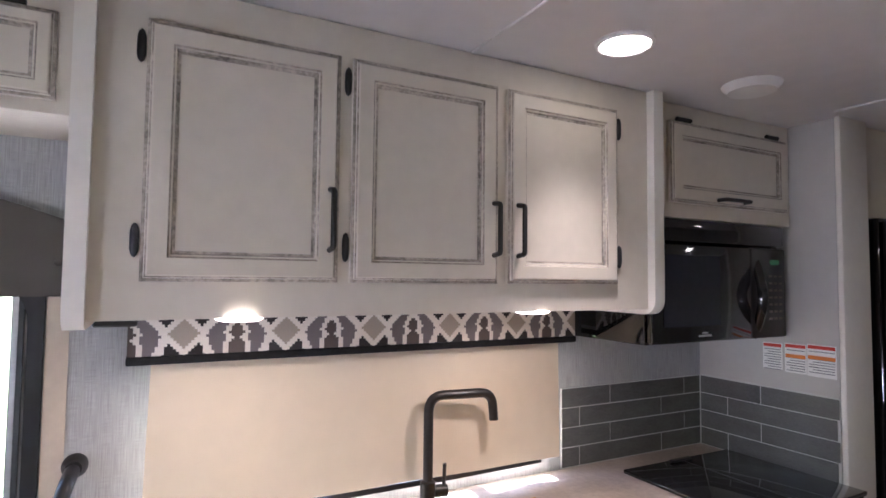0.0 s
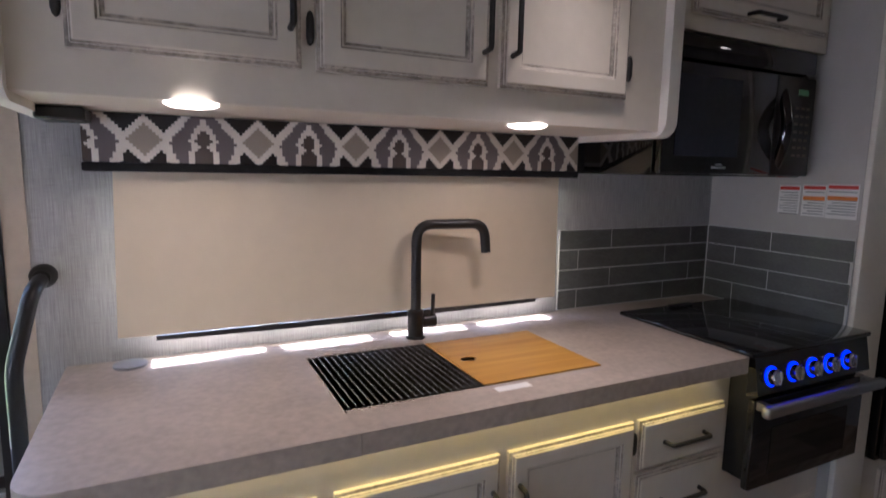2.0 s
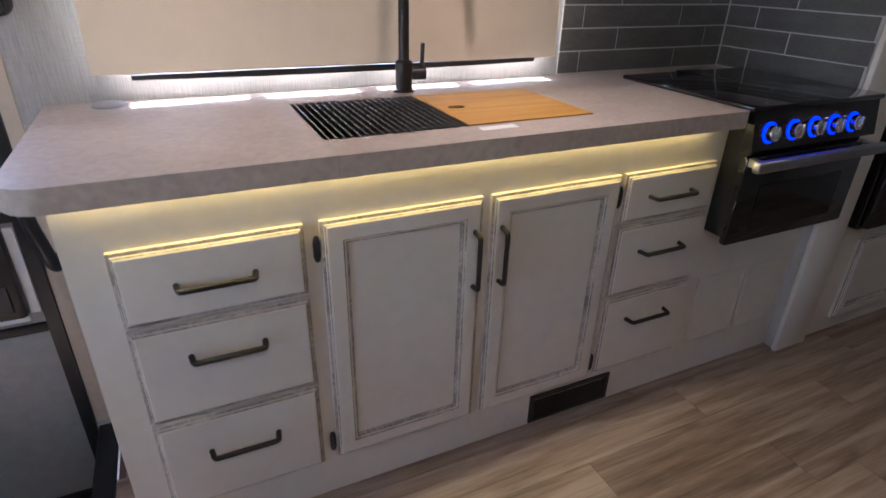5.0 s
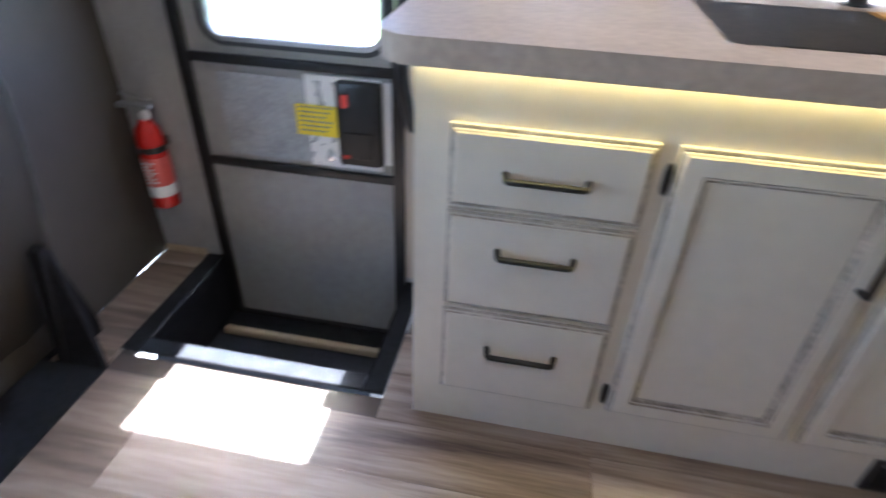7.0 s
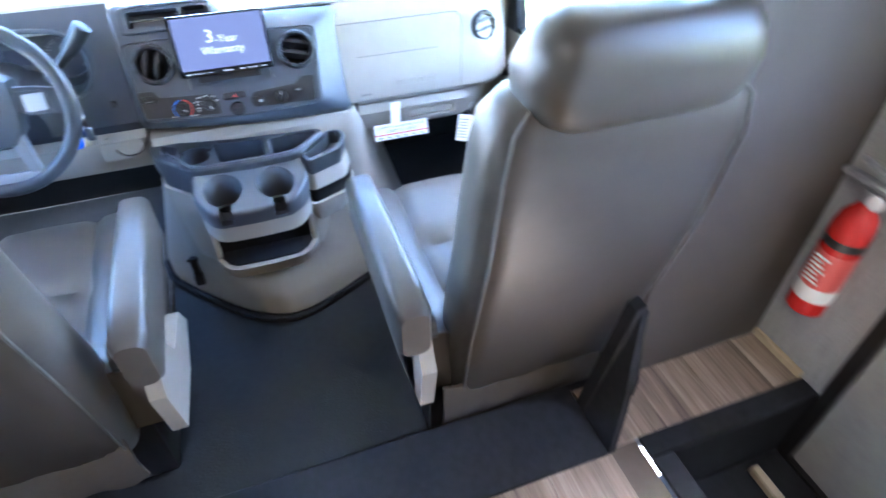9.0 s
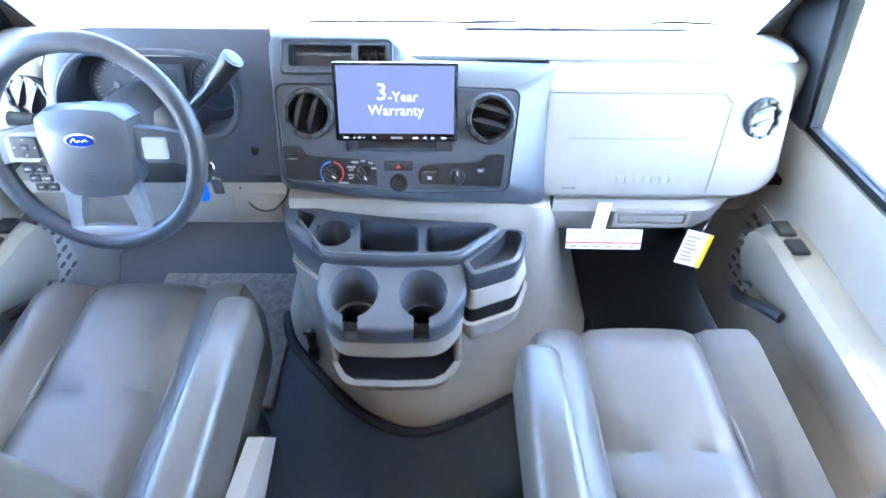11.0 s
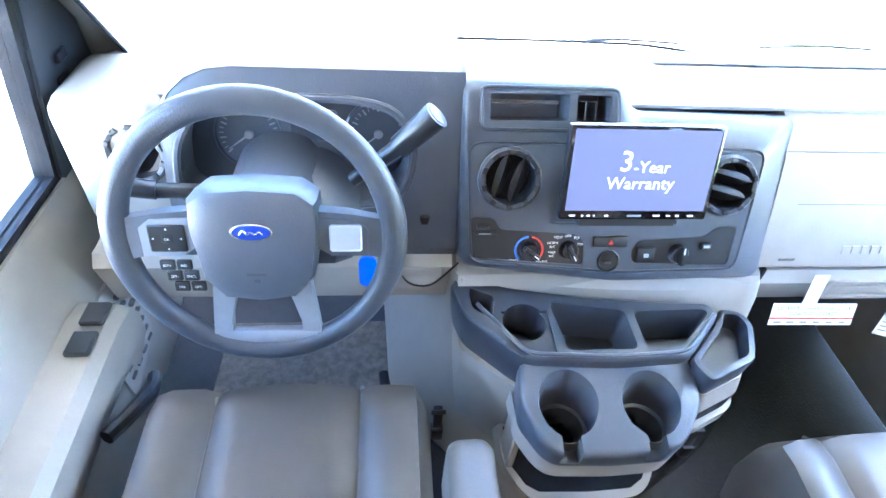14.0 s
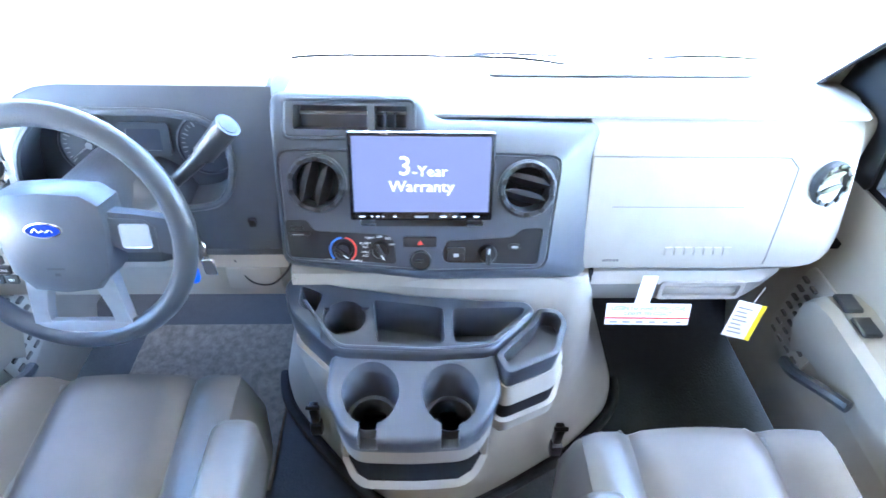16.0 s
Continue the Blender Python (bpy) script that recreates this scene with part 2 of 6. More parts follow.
DOORGREY = mat("grey_speckled_door_skin", (0.33, 0.32, 0.30), 0.55, var=0.1, scale=30, bump=0.2, bscale=500)
FILM = mat("silver_film_wrap", (0.60, 0.61, 0.63), 0.12, 0.35, var=0.2, scale=12, bump=1.0, bscale=30)
IKAT = ikat("ikat_cloth")
CLEAR = glass("clear_glass")

# ---- building blocks ----


def thing(name, at, label, category, group="", kind=""):
    ob = new(name)
    ob.location = at
    ob.empty_display_size = 0.05
    return tagged(ob, label, category, group, kind)


def mesh_of(name, bm, mats, flat=False):
    me = bpy.data.meshes.new(name)
    bmesh.ops.recalc_face_normals(bm, faces=bm.faces[:])
    bm.to_mesh(me)
    bm.free()
    for m in mats if isinstance(mats, (list, tuple)) else [mats]:
        me.materials.append(m)
    if not flat:
        me.shade_smooth()
        me.set_sharp_from_angle(angle=radians(38))
    return me


def part(name, bm, mats, parent=None, label="", flat=False):
    ob = new(name, mesh_of(name, bm, mats, flat))
    if parent is not None:
        ob.parent = parent
        if parent.type == "EMPTY":
            ob.matrix_parent_inverse = Matrix.Translation(parent.location).inverted()
    if label:
        ob["label"] = label
    return ob


def piece(name, bm, mats, label, category, kind="", group=""):
    return tagged(part(name, bm, mats), label, category, group, kind)


def B():
    return bmesh.new()


def box(bm, x0, x1, y0, y1, z0, z1, r=0.0, seg=2, mi=0, m=None):
    made = bmesh.ops.create_cube(bm, size=1.0)["verts"]
    bmesh.ops.scale(bm, vec=(x1 - x0, y1 - y0, z1 - z0), verts=made)
    bmesh.ops.translate(bm, vec=((x0 + x1) / 2, (y0 + y1) / 2, (z0 + z1) / 2), verts=made)
    faces = {f for v in made for f in v.link_faces}
    if r:
        edges = {e for v in made for e in v.link_edges}
        got = bmesh.ops.bevel(bm, geom=list(edges), offset=r, segments=seg, affect="EDGES", profile=0.5)
        faces = set(got["faces"]) | {f for f in faces if f.is_valid}
        made = list({v for f in faces for v in f.verts})
    for f in faces:
        f.material_index = mi
    if m is not None:
        bmesh.ops.transform(bm, matrix=m, verts=made)
    return made


def ring(bm, pts):
    return [bm.verts.new(p) for p in pts]


def skin(bm, rings, cap=True, mi=0, closed=True):
    """Faces between rings of equal count."""
    vs = [ring(bm, r) for r in rings]
    n = len(vs[0])
    for a, b in zip(vs, vs[1:]):
        for i in range(n if closed else n - 1):
            j = (i + 1) % n
            bm.faces.new((a[i], a[j], b[j], b[i])).material_index = mi
    if cap:
        bm.faces.new(vs[0][::-1]).material_index = mi
        bm.faces.new(vs[-1]).material_index = mi
    return [v for r in vs for v in r]


def rod(bm, a, b, r, r2=None, n=12, mi=0):
    a, b = Vector(a), Vector(b)
    q = (b - a).to_track_quat("Z", "Y")
    rs = []
    for c, rad in ((a, r), (b, r if r2 is None else r2)):
        rs.append([c + q @ Vector((math.cos(k * math.tau / n) * rad, math.sin(k * math.tau / n) * rad, 0)) for k in range(n)])
    return skin(bm, rs, mi=mi)


def lathe(bm, a, axis, prof, n=20, mi=0, cap=True):
    """Turn (distance along axis, radius) round the axis through a."""
    a, q = Vector(a), Vector(axis).to_track_quat("Z", "Y")
    return skin(bm, [[a + q @ Vector((math.cos(k * math.tau / n) * r, math.sin(k * math.tau / n) * r, d)) for k in range(n)] for d, r in prof], mi=mi, cap=cap)


def smooth_path(pts, r, n=5):
    """A polyline with its corners rounded."""
    pts = [Vector(p) for p in pts]
    out = [pts[0]]
    for a, b, c in zip(pts, pts[1:], pts[2:]):
        d1, d2 = (a - b), (c - b)
        k = min(r, d1.length * 0.49, d2.length * 0.49)
        p, s = b + d1.normalized() * k, b + d2.normalized() * k
        for i in range(n + 1):
            t = i / n
            out.append(p * (1 - t) ** 2 + b * 2 * t * (1 - t) + s * t * t)
    return out + [pts[-1]]


def tube(bm, pts, r, n=10, mi=0, flat=1.0, radii=None):
    pts = [Vector(p) for p in pts]
    rs, up = [], None
    for i, p in enumerate(pts):
        d = (pts[min(i + 1, len(pts) - 1)] - pts[max(i - 1, 0)]).normalized()
        if up is None:
            up = d.orthogonal().normalized()
        up = (up - d * up.dot(d)).normalized()
        s = d.cross(up)
        rr = radii[i] if radii else r
        rs.append([p + (up * math.cos(k * math.tau / n) + s * math.sin(k * math.tau / n) * flat) * rr for k in range(n)])
    return skin(bm, rs, mi=mi)


def rrect(w, h, r, n=4):
    """A rounded rectangle round the origin, as (u, v) pairs."""
    out = []
    r = min(r, w / 2 - 1e-4, h / 2 - 1e-4)
    for cx, cy, a0 in ((w / 2 - r, h / 2 - r, 0), (-w / 2 + r, h / 2 - r, 90), (-w / 2 + r, -h / 2 + r, 180), (w / 2 - r, -h / 2 + r, 270)):
        for k in range(n + 1):
            a = radians(a0 + 90 * k / n)
            out.append((cx + r * math.cos(a), cy + r * math.sin(a)))
    return out


def prism(bm, pts, d, mi=0):
    """Extrude a closed outline of 3D points by d."""
    d = Vector(d)
    return skin(bm, [[Vector(p) for p in pts], [Vector(p) + d for p in pts]], mi=mi)


def plate_with_hole(bm, outer, inner, d, mi=0):
    """A frame between two outlines of equal count, thickened by d."""
    d = Vector(d)
    o, i = [Vector(p) for p in outer], [Vector(p) for p in inner]
    loops = [o, i, [p + d for p in i], [p + d for p in o]]
    vs = [ring(bm, l) for l in loops]
    n = len(o)
    for a, b in ((0, 1), (1, 2), (2, 3), (3, 0)):
        for k in range(n):
            j = (k + 1) % n
            bm.faces.new((vs[a][k], vs[a][j], vs[b][j], vs[b][k])).material_index = mi


def text(name, body, m, size, material, parent=None, depth=0.0004):
    """Letters as a mesh, centred on the pose m (x right, y up, z out of the page)."""
    cu = bpy.data.curves.new(name, "FONT")
    cu.body, cu.size, cu.align_x, cu.align_y, cu.extrude, cu.resolution_u = body, size, "CENTER", "CENTER", depth, 2
    tmp = bpy.data.objects.new("tmp", cu)
    me = bpy.data.meshes.new_from_object(tmp)
    bpy.data.objects.remove(tmp)
    me.transform(m)
    me.materials.append(material)
    me.name = name
    ob = new(name, me)
    if parent is not None:
        ob.parent = parent
        if parent.type == "EMPTY":
            ob.matrix_parent_inverse = Matrix.Translation(parent.location).inverted()
    return ob


WALL_Y = pose(0, 0, 0, 90, 0, 0)      # page that faces -y
WALL_X = pose(0, 0, 0, 90, 0, -90)    # page that faces -x
FACE_REAR = pose(0, 0, 0, 90, 0, 90)  # page that faces +x

# ---- the large structure ----
X1, Y0, ZC = 3.6, -2.3, 2.065          # rear end, far side, ceiling
RISER = -0.92                          # front edge of the house floor
CABZ = -0.2                            # cab floor

bm = B()
box(bm, RISER, X1, Y0, -0.455, -0.06, -0.012)
box(bm, RISER, -0.778, -0.455, 0, -0.06, -0.012)
box(bm, -0.05, X1, -0.455, 0, -0.06, -0.012)
box(bm, RISER - 0.02, RISER, Y0, 0, CABZ - 0.03, -0.012)
floor = piece("floor", bm, mat("floor_underlay", (0.10, 0.075, 0.055), 0.8), "grey-brown vinyl plank floor of the motorhome", "floor", "structure")

bm = B()
box(bm, -2.6, RISER - 0.02, Y0, 0.0, CABZ - 0.04, CABZ)
RUBBER = mat("black_rubber_mat", (0.011, 0.012, 0.014), 0.72, var=0.3, scale=5, bump=0.5, bscale=160)
piece("floor_cab", bm, RUBBER, "black pebbled rubber cab floor, slightly dusty", "floor", "structure")

bm = B()
for x0, x1, z0, z1 in ((-0.955, -0.72, -0.35, ZC), (-0.72, -0.11, 1.575, ZC), (-0.11, 0.14, -0.35, ZC), (0.14, 1.28, -0.35, 0.965), (0.14, 1.28, 1.40, ZC), (1.28, X1, -0.35, ZC)):
    box(bm, x0, x1, 0.0, 0.05, z0, z1)
piece("wall_kitchen", bm, LINEN, "grey woven linen wallcovering behind the kitchen counter", "wall", "structure")

bm = B()
box(bm, 2.03, 2.17, -0.515, 0, 0.0, ZC, 0.004, 1)
piece("wall_partition", bm, WALLP, "pale grey partition beside the cooker", "wall", "structure")
bm = B()
box(bm, 2.02, 2.18, -0.535, -0.516, 0.0, ZC, 0.006, 2)
piece("trim", bm, EDGE, "cream end trim of the partition", "trim", "structure")

bm = B()
box(bm, -0.955, X1, Y0 - 0.05, Y0, -0.06, ZC)
box(bm, X1, X1 + 0.05, Y0, 0.05, -0.06, ZC)
piece("wall_far", bm, LINEN, "grey linen wall on the far side", "wall", "structure")
bm = B()
box(bm, -0.955, X1 + 0.05, Y0 - 0.05, 0.05, ZC, ZC + 0.04)
box(bm, 0.743, 0.757, -1.6, -0.40, ZC - 0.006, ZC + 0.001, 0.002, 1)
box(bm, 1.955, 1.969, -1.6, -0.55, ZC - 0.006, ZC + 0.001, 0.002, 1)
piece("ceiling", bm, CEIL, "white textured ceiling with flat joint strips", "ceiling", "structure")

bm = B()
box(bm, -0.955, -0.925, -0.40, -0.001, 0.0, 2.06, 0.004, 1)
piece("wall_bulkhead", bm, BROWN, "taupe vinyl bulkhead panel behind the passenger seat", "wall", "structure")
bm = B()
box(bm, -0.955, -0.925, Y0, -1.9, 0.0, 2.06)
box(bm, -0.955, -0.925, -1.9, -0.40, 1.45, 2.06)
piece("wall_overcab", bm, BROWN, "taupe vinyl panel above the cab opening", "wall", "structure")

# skirting under the bulkhead and by the door
bm = B()
box(bm, -0.925, -0.78, -0.014, -0.001, 0.0, 0.022, 0.003, 1)
box(bm, -0.05, 0.02, -0.014, -0.001, 0.0, 0.022, 0.003, 1)
piece("baseboard", bm, mat("tan_base_trim", (0.50, 0.40, 0.26), 0.5), "narrow tan base trim along the wall", "baseboard", "structure")

# ---- step well and entry door ----
well = thing("step_well", (-0.41, -0.22, -0.23), "black plastic entry step well sunk in the floor", "step")
bm = B()
for a in ((-0.776, -0.725, -0.453, -0.002), (-0.105, -0.052, -0.453, -0.002), (-0.725, -0.105, -0.453, -0.40)):
    bm = B()
    box(bm, *a, -0.004, 0.006, 0.003, 1)
    part("flange", bm, BLACKRUB, well)
bm = B()
box(bm, -0.725, -0.105, -0.40, -0.003, -0.25, -0.23)
box(bm, -0.725, -0.105, -0.403, -0.399, -0.23, -0.004)
box(bm, -0.727, -0.724, -0.40, -0.003, -0.23, -0.004)
box(bm, -0.106, -0.103, -0.40, -0.003, -0.23, -0.004)
part("tread", bm, BLACKRUB, well)
bm = B()
box(bm, -0.70, -0.13, -0.125, -0.10, -0.23, -0.205, 0.004, 1)
part("threshold", bm, mat("tan_threshold", (0.42, 0.33, 0.22), 0.5), well, "tan threshold strip")

door = thing("door_1", (-0.41, 0.0, -0.22), "grey entry door with arched window, black frame and protective film", "door", kind="structure")


def arch(x0, x1, z0, z1, r, y, n=8, r0=0.03):
    pts = []
    for cx, cz, a0, rr in ((x1 - r, z1 - r, 0, r), (x0 + r, z1 - r, 90, r), (x0 + r0, z0 + r0, 180, r0), (x1 - r0, z0 + r0, 270, r0)):
        for k in range(n + 1):
            a = radians(a0 + 90 * k / n)
            pts.append((cx + rr * math.cos(a), y, cz + rr * math.sin(a)))
    return pts


bm = B()
plate_with_hole(bm, arch(-0.722, -0.108, -0.25, 1.577, 0.012, -0.012, r0=0.01), arch(-0.692, -0.138, -0.22, 1.547, 0.125, -0.012, r0=0.01), (0, 0.03, 0))
part("frame", bm, BLACK, door)
bm = B()
plate_with_hole(bm, arch(-0.698, -0.132, 0.345, 1.553, 0.12, 0.004, r0=0.01), arch(-0.615, -0.165, 0.715, 1.52, 0.014, 0.004, r0=0.04), (0, 0.03, 0))
part("upper_panel", bm, DOORGREY, door)
bm = B()
plate_with_hole(bm, arch(-0.640, -0.145, 0.69, 1.54, 0.065, -0.008, r0=0.06), arch(-0.613, -0.167, 0.717, 1.518, 0.012, -0.008, r0=0.038), (0, 0.016, 0))
wf = part("window_frame", bm, mat("dark_window_rubber", (0.05, 0.055, 0.06), 0.4), door)
bm = B()
plate_with_hole(bm, arch(-0.627, -0.155, 0.703, 1.53, 0.052, -0.011, r0=0.052), arch(-0.615, -0.165, 0.715, 1.52, 0.014, -0.011, r0=0.04), (0, 0.006, 0))
part("bright_rim", bm, STEEL, wf)
bm = B()
prism(bm, arch(-0.618, -0.162, 0.712, 1.523, 0.014, 0.016, r0=0.04), (0, 0.004, 0))
pane = part("pane", bm, CLEAR, door)
pane.visible_shadow = False
bm = B()
box(bm, -0.698, -0.132, 0.004, 0.034, -0.23, 0.3455)
part("lower_panel", bm, DOORGREY, door)
bm = B()
for z in (0.655, 0.355):
    box(bm, -0.692, -0.138, -0.008, 0.004, z - 0.013, z + 0.013, 0.004, 2)
part("rail", bm, BLACK, door)
bm = B()
nx, nz = 18, 12
rings = [[(-0.62 + 0.34 * i / nx, -0.001 - 0.004 * noise.noise((i * 0.7, j * 0.6, 3)) - 0.002, 0.385 + 0.235 * j / nz) for i in range(nx + 1)] for j in range(nz + 1)]
skin(bm, rings, cap=False, closed=False)
part("plastic_film", bm, FILM, door, "crinkled clear protective film")
bm = B()
box(bm, -0.375, -0.17, -0.0035, 0.0035, 0.378, 0.635, 0.001, 1)
part("paper_sheet", bm, PAPER, door, "white paper sheet under the film")
bm = B()
box(bm, -0.405, -0.285, -0.010, -0.0065, 0.47, 0.555)
lab = part("warning_label", bm, YELLOW, door, "yellow warning label")
bm = B()
for k in range(6):
    box(bm, -0.395, -0.30 - 0.01 * (k % 3), -0.0115, -0.010, 0.548 - 0.013 * k, 0.551 - 0.013 * k)
part("print_line", bm, INK, lab)
bm = B()
box(bm, -0.285, -0.165, -0.03, 0.004, 0.40, 0.63, 0.01, 2)
box(bm, -0.265, -0.185, -0.036, -0.03, 0.425, 0.50, 0.003, 1)
lock = part("lock_box", bm, BLACK, door, "black door latch with red markers")
bm = B()
box(bm, -0.268, -0.25, -0.034, -0.03, 0.565, 0.60, 0.004, 2)
box(bm, -0.268, -0.25, -0.040, -0.036, 0.425, 0.437, 0.002, 1)
part("marker", bm, RED, lock)
bm = B()
box(bm, -0.165, -0.142, -0.004, 0.004, 0.40, 0.63, 0.002, 1)
part("strike_plate", bm, WHITE, door)
bm = B()
box(bm, -0.195, -0.165, -0.013, -0.0125, 0.95, 1.06)
part("sticker", bm, PAPER, door)

# taupe padded header over the door
bm = B()
pts = [(-0.78, -0.003, 1.485), (-0.058, -0.003, 1.485), (-0.058, -0.003, 1.63), (-0.075, -0.003, 1.655)]
pts += [(-0.075 - 0.69 * k / 10, -0.003, 1.655 + 0.075 * math.sin(math.pi * k / 10)) for k in range(1, 11)] + [(-0.78, -0.003, 1.63)]
prism(bm, pts, (0, -0.03, 0))
bmesh.ops.bevel(bm, geom=[e for e in bm.edges if e.calc_length() > 0.04 and abs(e.verts[0].co.y + 0.033) < 1e-4 and abs(e.verts[1].co.y + 0.033) < 1e-4], offset=0.008, segments=2, affect="EDGES")
hd = thing("door_header", (-0.41, -0.01, 1.5), "taupe fabric header over the entry door", "valance")
part("pad", bm, BROWN, hd)
bm = B()
lathe(bm, (-0.085, -0.032, 1.56), (0, -1, 0), [(0, 0.008), (0.004, 0.007), (0.007, 0.003)])
part("button", bm, BROWN, hd)

# narrow jamb beside the door
bm = B()
box(bm, -0.105, -0.062, -0.006, -0.001, 0.024, 1.484)
piece("trim", bm, mat("tan_jamb_cover", (0.52, 0.43, 0.33), 0.6, var=0.06), "tan strip covering the door jamb", "trim", "structure")

# grab bar
gb = thing("grab_bar", (-0.05, -0.03, 0.53), "black tubular grab handle beside the entry door", "grab bar")
bm = B()
tube(bm, smooth_path([(-0.040, -0.004, 1.108), (-0.048, -0.090, 1.09), (-0.085, -0.110, 0.94), (-0.085, -0.110, 0.68), (-0.068, -0.085, 0.55), (-0.063, -0.004, 0.53)], 0.03), 0.0155)
part("tube", bm, BLACK, gb)
for x, z in ((-0.040, 1.108), (-0.063, 0.53)):
    bm = B()
    lathe(bm, (x, -0.001, z), (0, -1, 0), [(0, 0.026), (0.012, 0.026), (0.02, 0.02), (0.03, 0.016)])
    part("mount", bm, BLACK, gb)

# fire extinguisher
fx = thing("fire_extinguisher", (-0.83, -0.06, 0.17), "red fire extinguisher on a wall bracket by the door", "extinguisher")
bm = B()
lathe(bm, (-0.83, -0.06, 0.185), (0, 0, 1), [(0, 0.03), (0.006, 0.037), (0.22, 0.037), (0.245, 0.032), (0.265, 0.018), (0.28, 0.014)], 24)
part("cylinder", bm, REDPAINT, fx)
bm = B()
lathe(bm, (-0.83, -0.06, 0.225), (0, 0, 1), [(0, 0.0376), (0.125, 0.0376)], 24, cap=False)
lb = part("label", bm, mat("red_white_label", (0.62, 0.10, 0.08), 0.4), fx, "red and white printed label")
bm = B()
lathe(bm, (-0.83, -0.06, 0.228), (0, 0, 1), [(0, 0.0382), (0.035, 0.0382)], 24, cap=False)
part("white_band", bm, PAPER, lb)
bm = B()
for k in range(7):
    a = radians(-125 + 6 * (k % 2))
    box(bm, -0.846, -0.812 - 0.006 * (k % 3), -0.0995, -0.097, 0.275 + 0.01 * k, 0.279 + 0.01 * k)
part("print_line", bm, PAPER, lb)
bm = B()
lathe(bm, (-0.83, -0.06, 0.365), (0, 0, 1), [(0, 0.0385), (0.018, 0.0385)], 24, cap=False)
box(bm, -0.845, -0.815, -0.024, -0.001, 0.36, 0.385)
part("strap", bm, BLACK, fx)
bm = B()
rod(bm, (-0.83, -0.06, 0.46), (-0.83, -0.06, 0.485), 0.016)
box(bm, -0.90, -0.80, -0.07, -0.05, 0.485, 0.50, 0.004, 1)
box(bm, -0.885, -0.80, -0.067, -0.053, 0.507, 0.517, 0.004, 1, m=Matrix.Translation((-0.80, 0, 0.5)) @ pose(0, 0, 0, 0, 10, 0) @ Matrix.Translation((0.80, 0, -0.5)))
part("valve", bm, mat("grey_valve", (0.35, 0.35, 0.36), 0.4, 0.6), fx)
bm = B()
lathe(bm, (-0.81, -0.075, 0.475), (0, -1, 0), [(0, 0.014), (0.008, 0.014)])
part("gauge", bm, WHITE, fx)
fx.location.z += 0.03

# ---- kitchen ----


def nest(bm, levels):
    """Nested rectangles facing -y: (x0, x1, z0, z1, y, material of the band that leads to it); the last is filled."""
    prev = None
    for x0, x1, z0, z1, y, mi in levels:
        vs = ring(bm, [(x0, y, z0), (x1, y, z0), (x1, y, z1), (x0, y, z1)])
        if prev:
            for k in range(4):
                j = (k + 1) % 4
                bm.faces.new((prev[k], prev[j], vs[j], vs[k])).material_index = mi
        prev = vs
    bm.faces.new(prev).material_index = 0


def panel_door(bm, x0, x1, z0, z1, y, rail=0.042, flat=False):
    """A glazed door or drawer front: stepped, worn edge and a recessed field. y is the face that it lies on."""
    lv = []
    for i, d, mi in ((0.0, 0.0, 0), (0.0, 0.010, 0), (0.003, 0.012, 1), (0.006, 0.012, 1), (0.007, 0.015, 0), (0.010, 0.017, 1), (0.012, 0.0195, 0)):
        lv.append((i, d, mi))
    if not flat:
        lv += [(rail, 0.020, 0), (rail + 0.003, 0.0165, 1), (rail + 0.006, 0.0165, 0), (rail + 0.008, 0.010, 1), (rail + 0.013, 0.009, 1), (rail + 0.014, 0.009, 0)]
    else:
        lv += [(0.02, 0.020, 0)]
    nest(bm, [(x0 + i, x1 - i, z0 + i, z1 - i, y - d, mi) for i, d, mi in lv])


def pull(bm, a, b, out=0.028, r=0.006):
    """A square bar handle from a to b, standing off towards -y."""
    a, b = Vector(a), Vector(b)
    d = (b - a).normalized()
    o = Vector((0, -out, 0))
    tube(bm, smooth_path([a, a + o + d * 0.004, b + o - d * 0.004, b], 0.006, 3), r, 8, flat=1.0)


def hinge(bm, x, z, y):
    lathe(bm, (x, y, z - 0.03), (0, 0, 1), [(0, 0.001), (0.004, 0.005), (0.014, 0.0075), (0.046, 0.0075), (0.056, 0.005), (0.06, 0.001)], 10)


WORN = [CREAM, GLAZE]
FY = -0.48


def unit(name, x0, x1, label, z1=0.858):
    ob = thing(name, ((x0 + x1) / 2, -0.25, 0), label, "cabinet", "kitchen base cabinets")
    bm = B()
    box(bm, x0, x1, FY, -0.02, 0.0, z1)
    part("body", bm, CREAM, ob)
    return ob


def drawer(ob, x0, x1, z0, z1, hx0, hx1, hz):
    bm = B()
    panel_door(bm, x0, x1, z0, z1, FY, flat=True)
    d = part("drawer", bm, WORN, ob)
    bm = B()
    pull(bm, (hx0, FY - 0.019, hz), (hx1, FY - 0.019, hz))
    part("handle", bm, BLACK, d, "black bar handle")


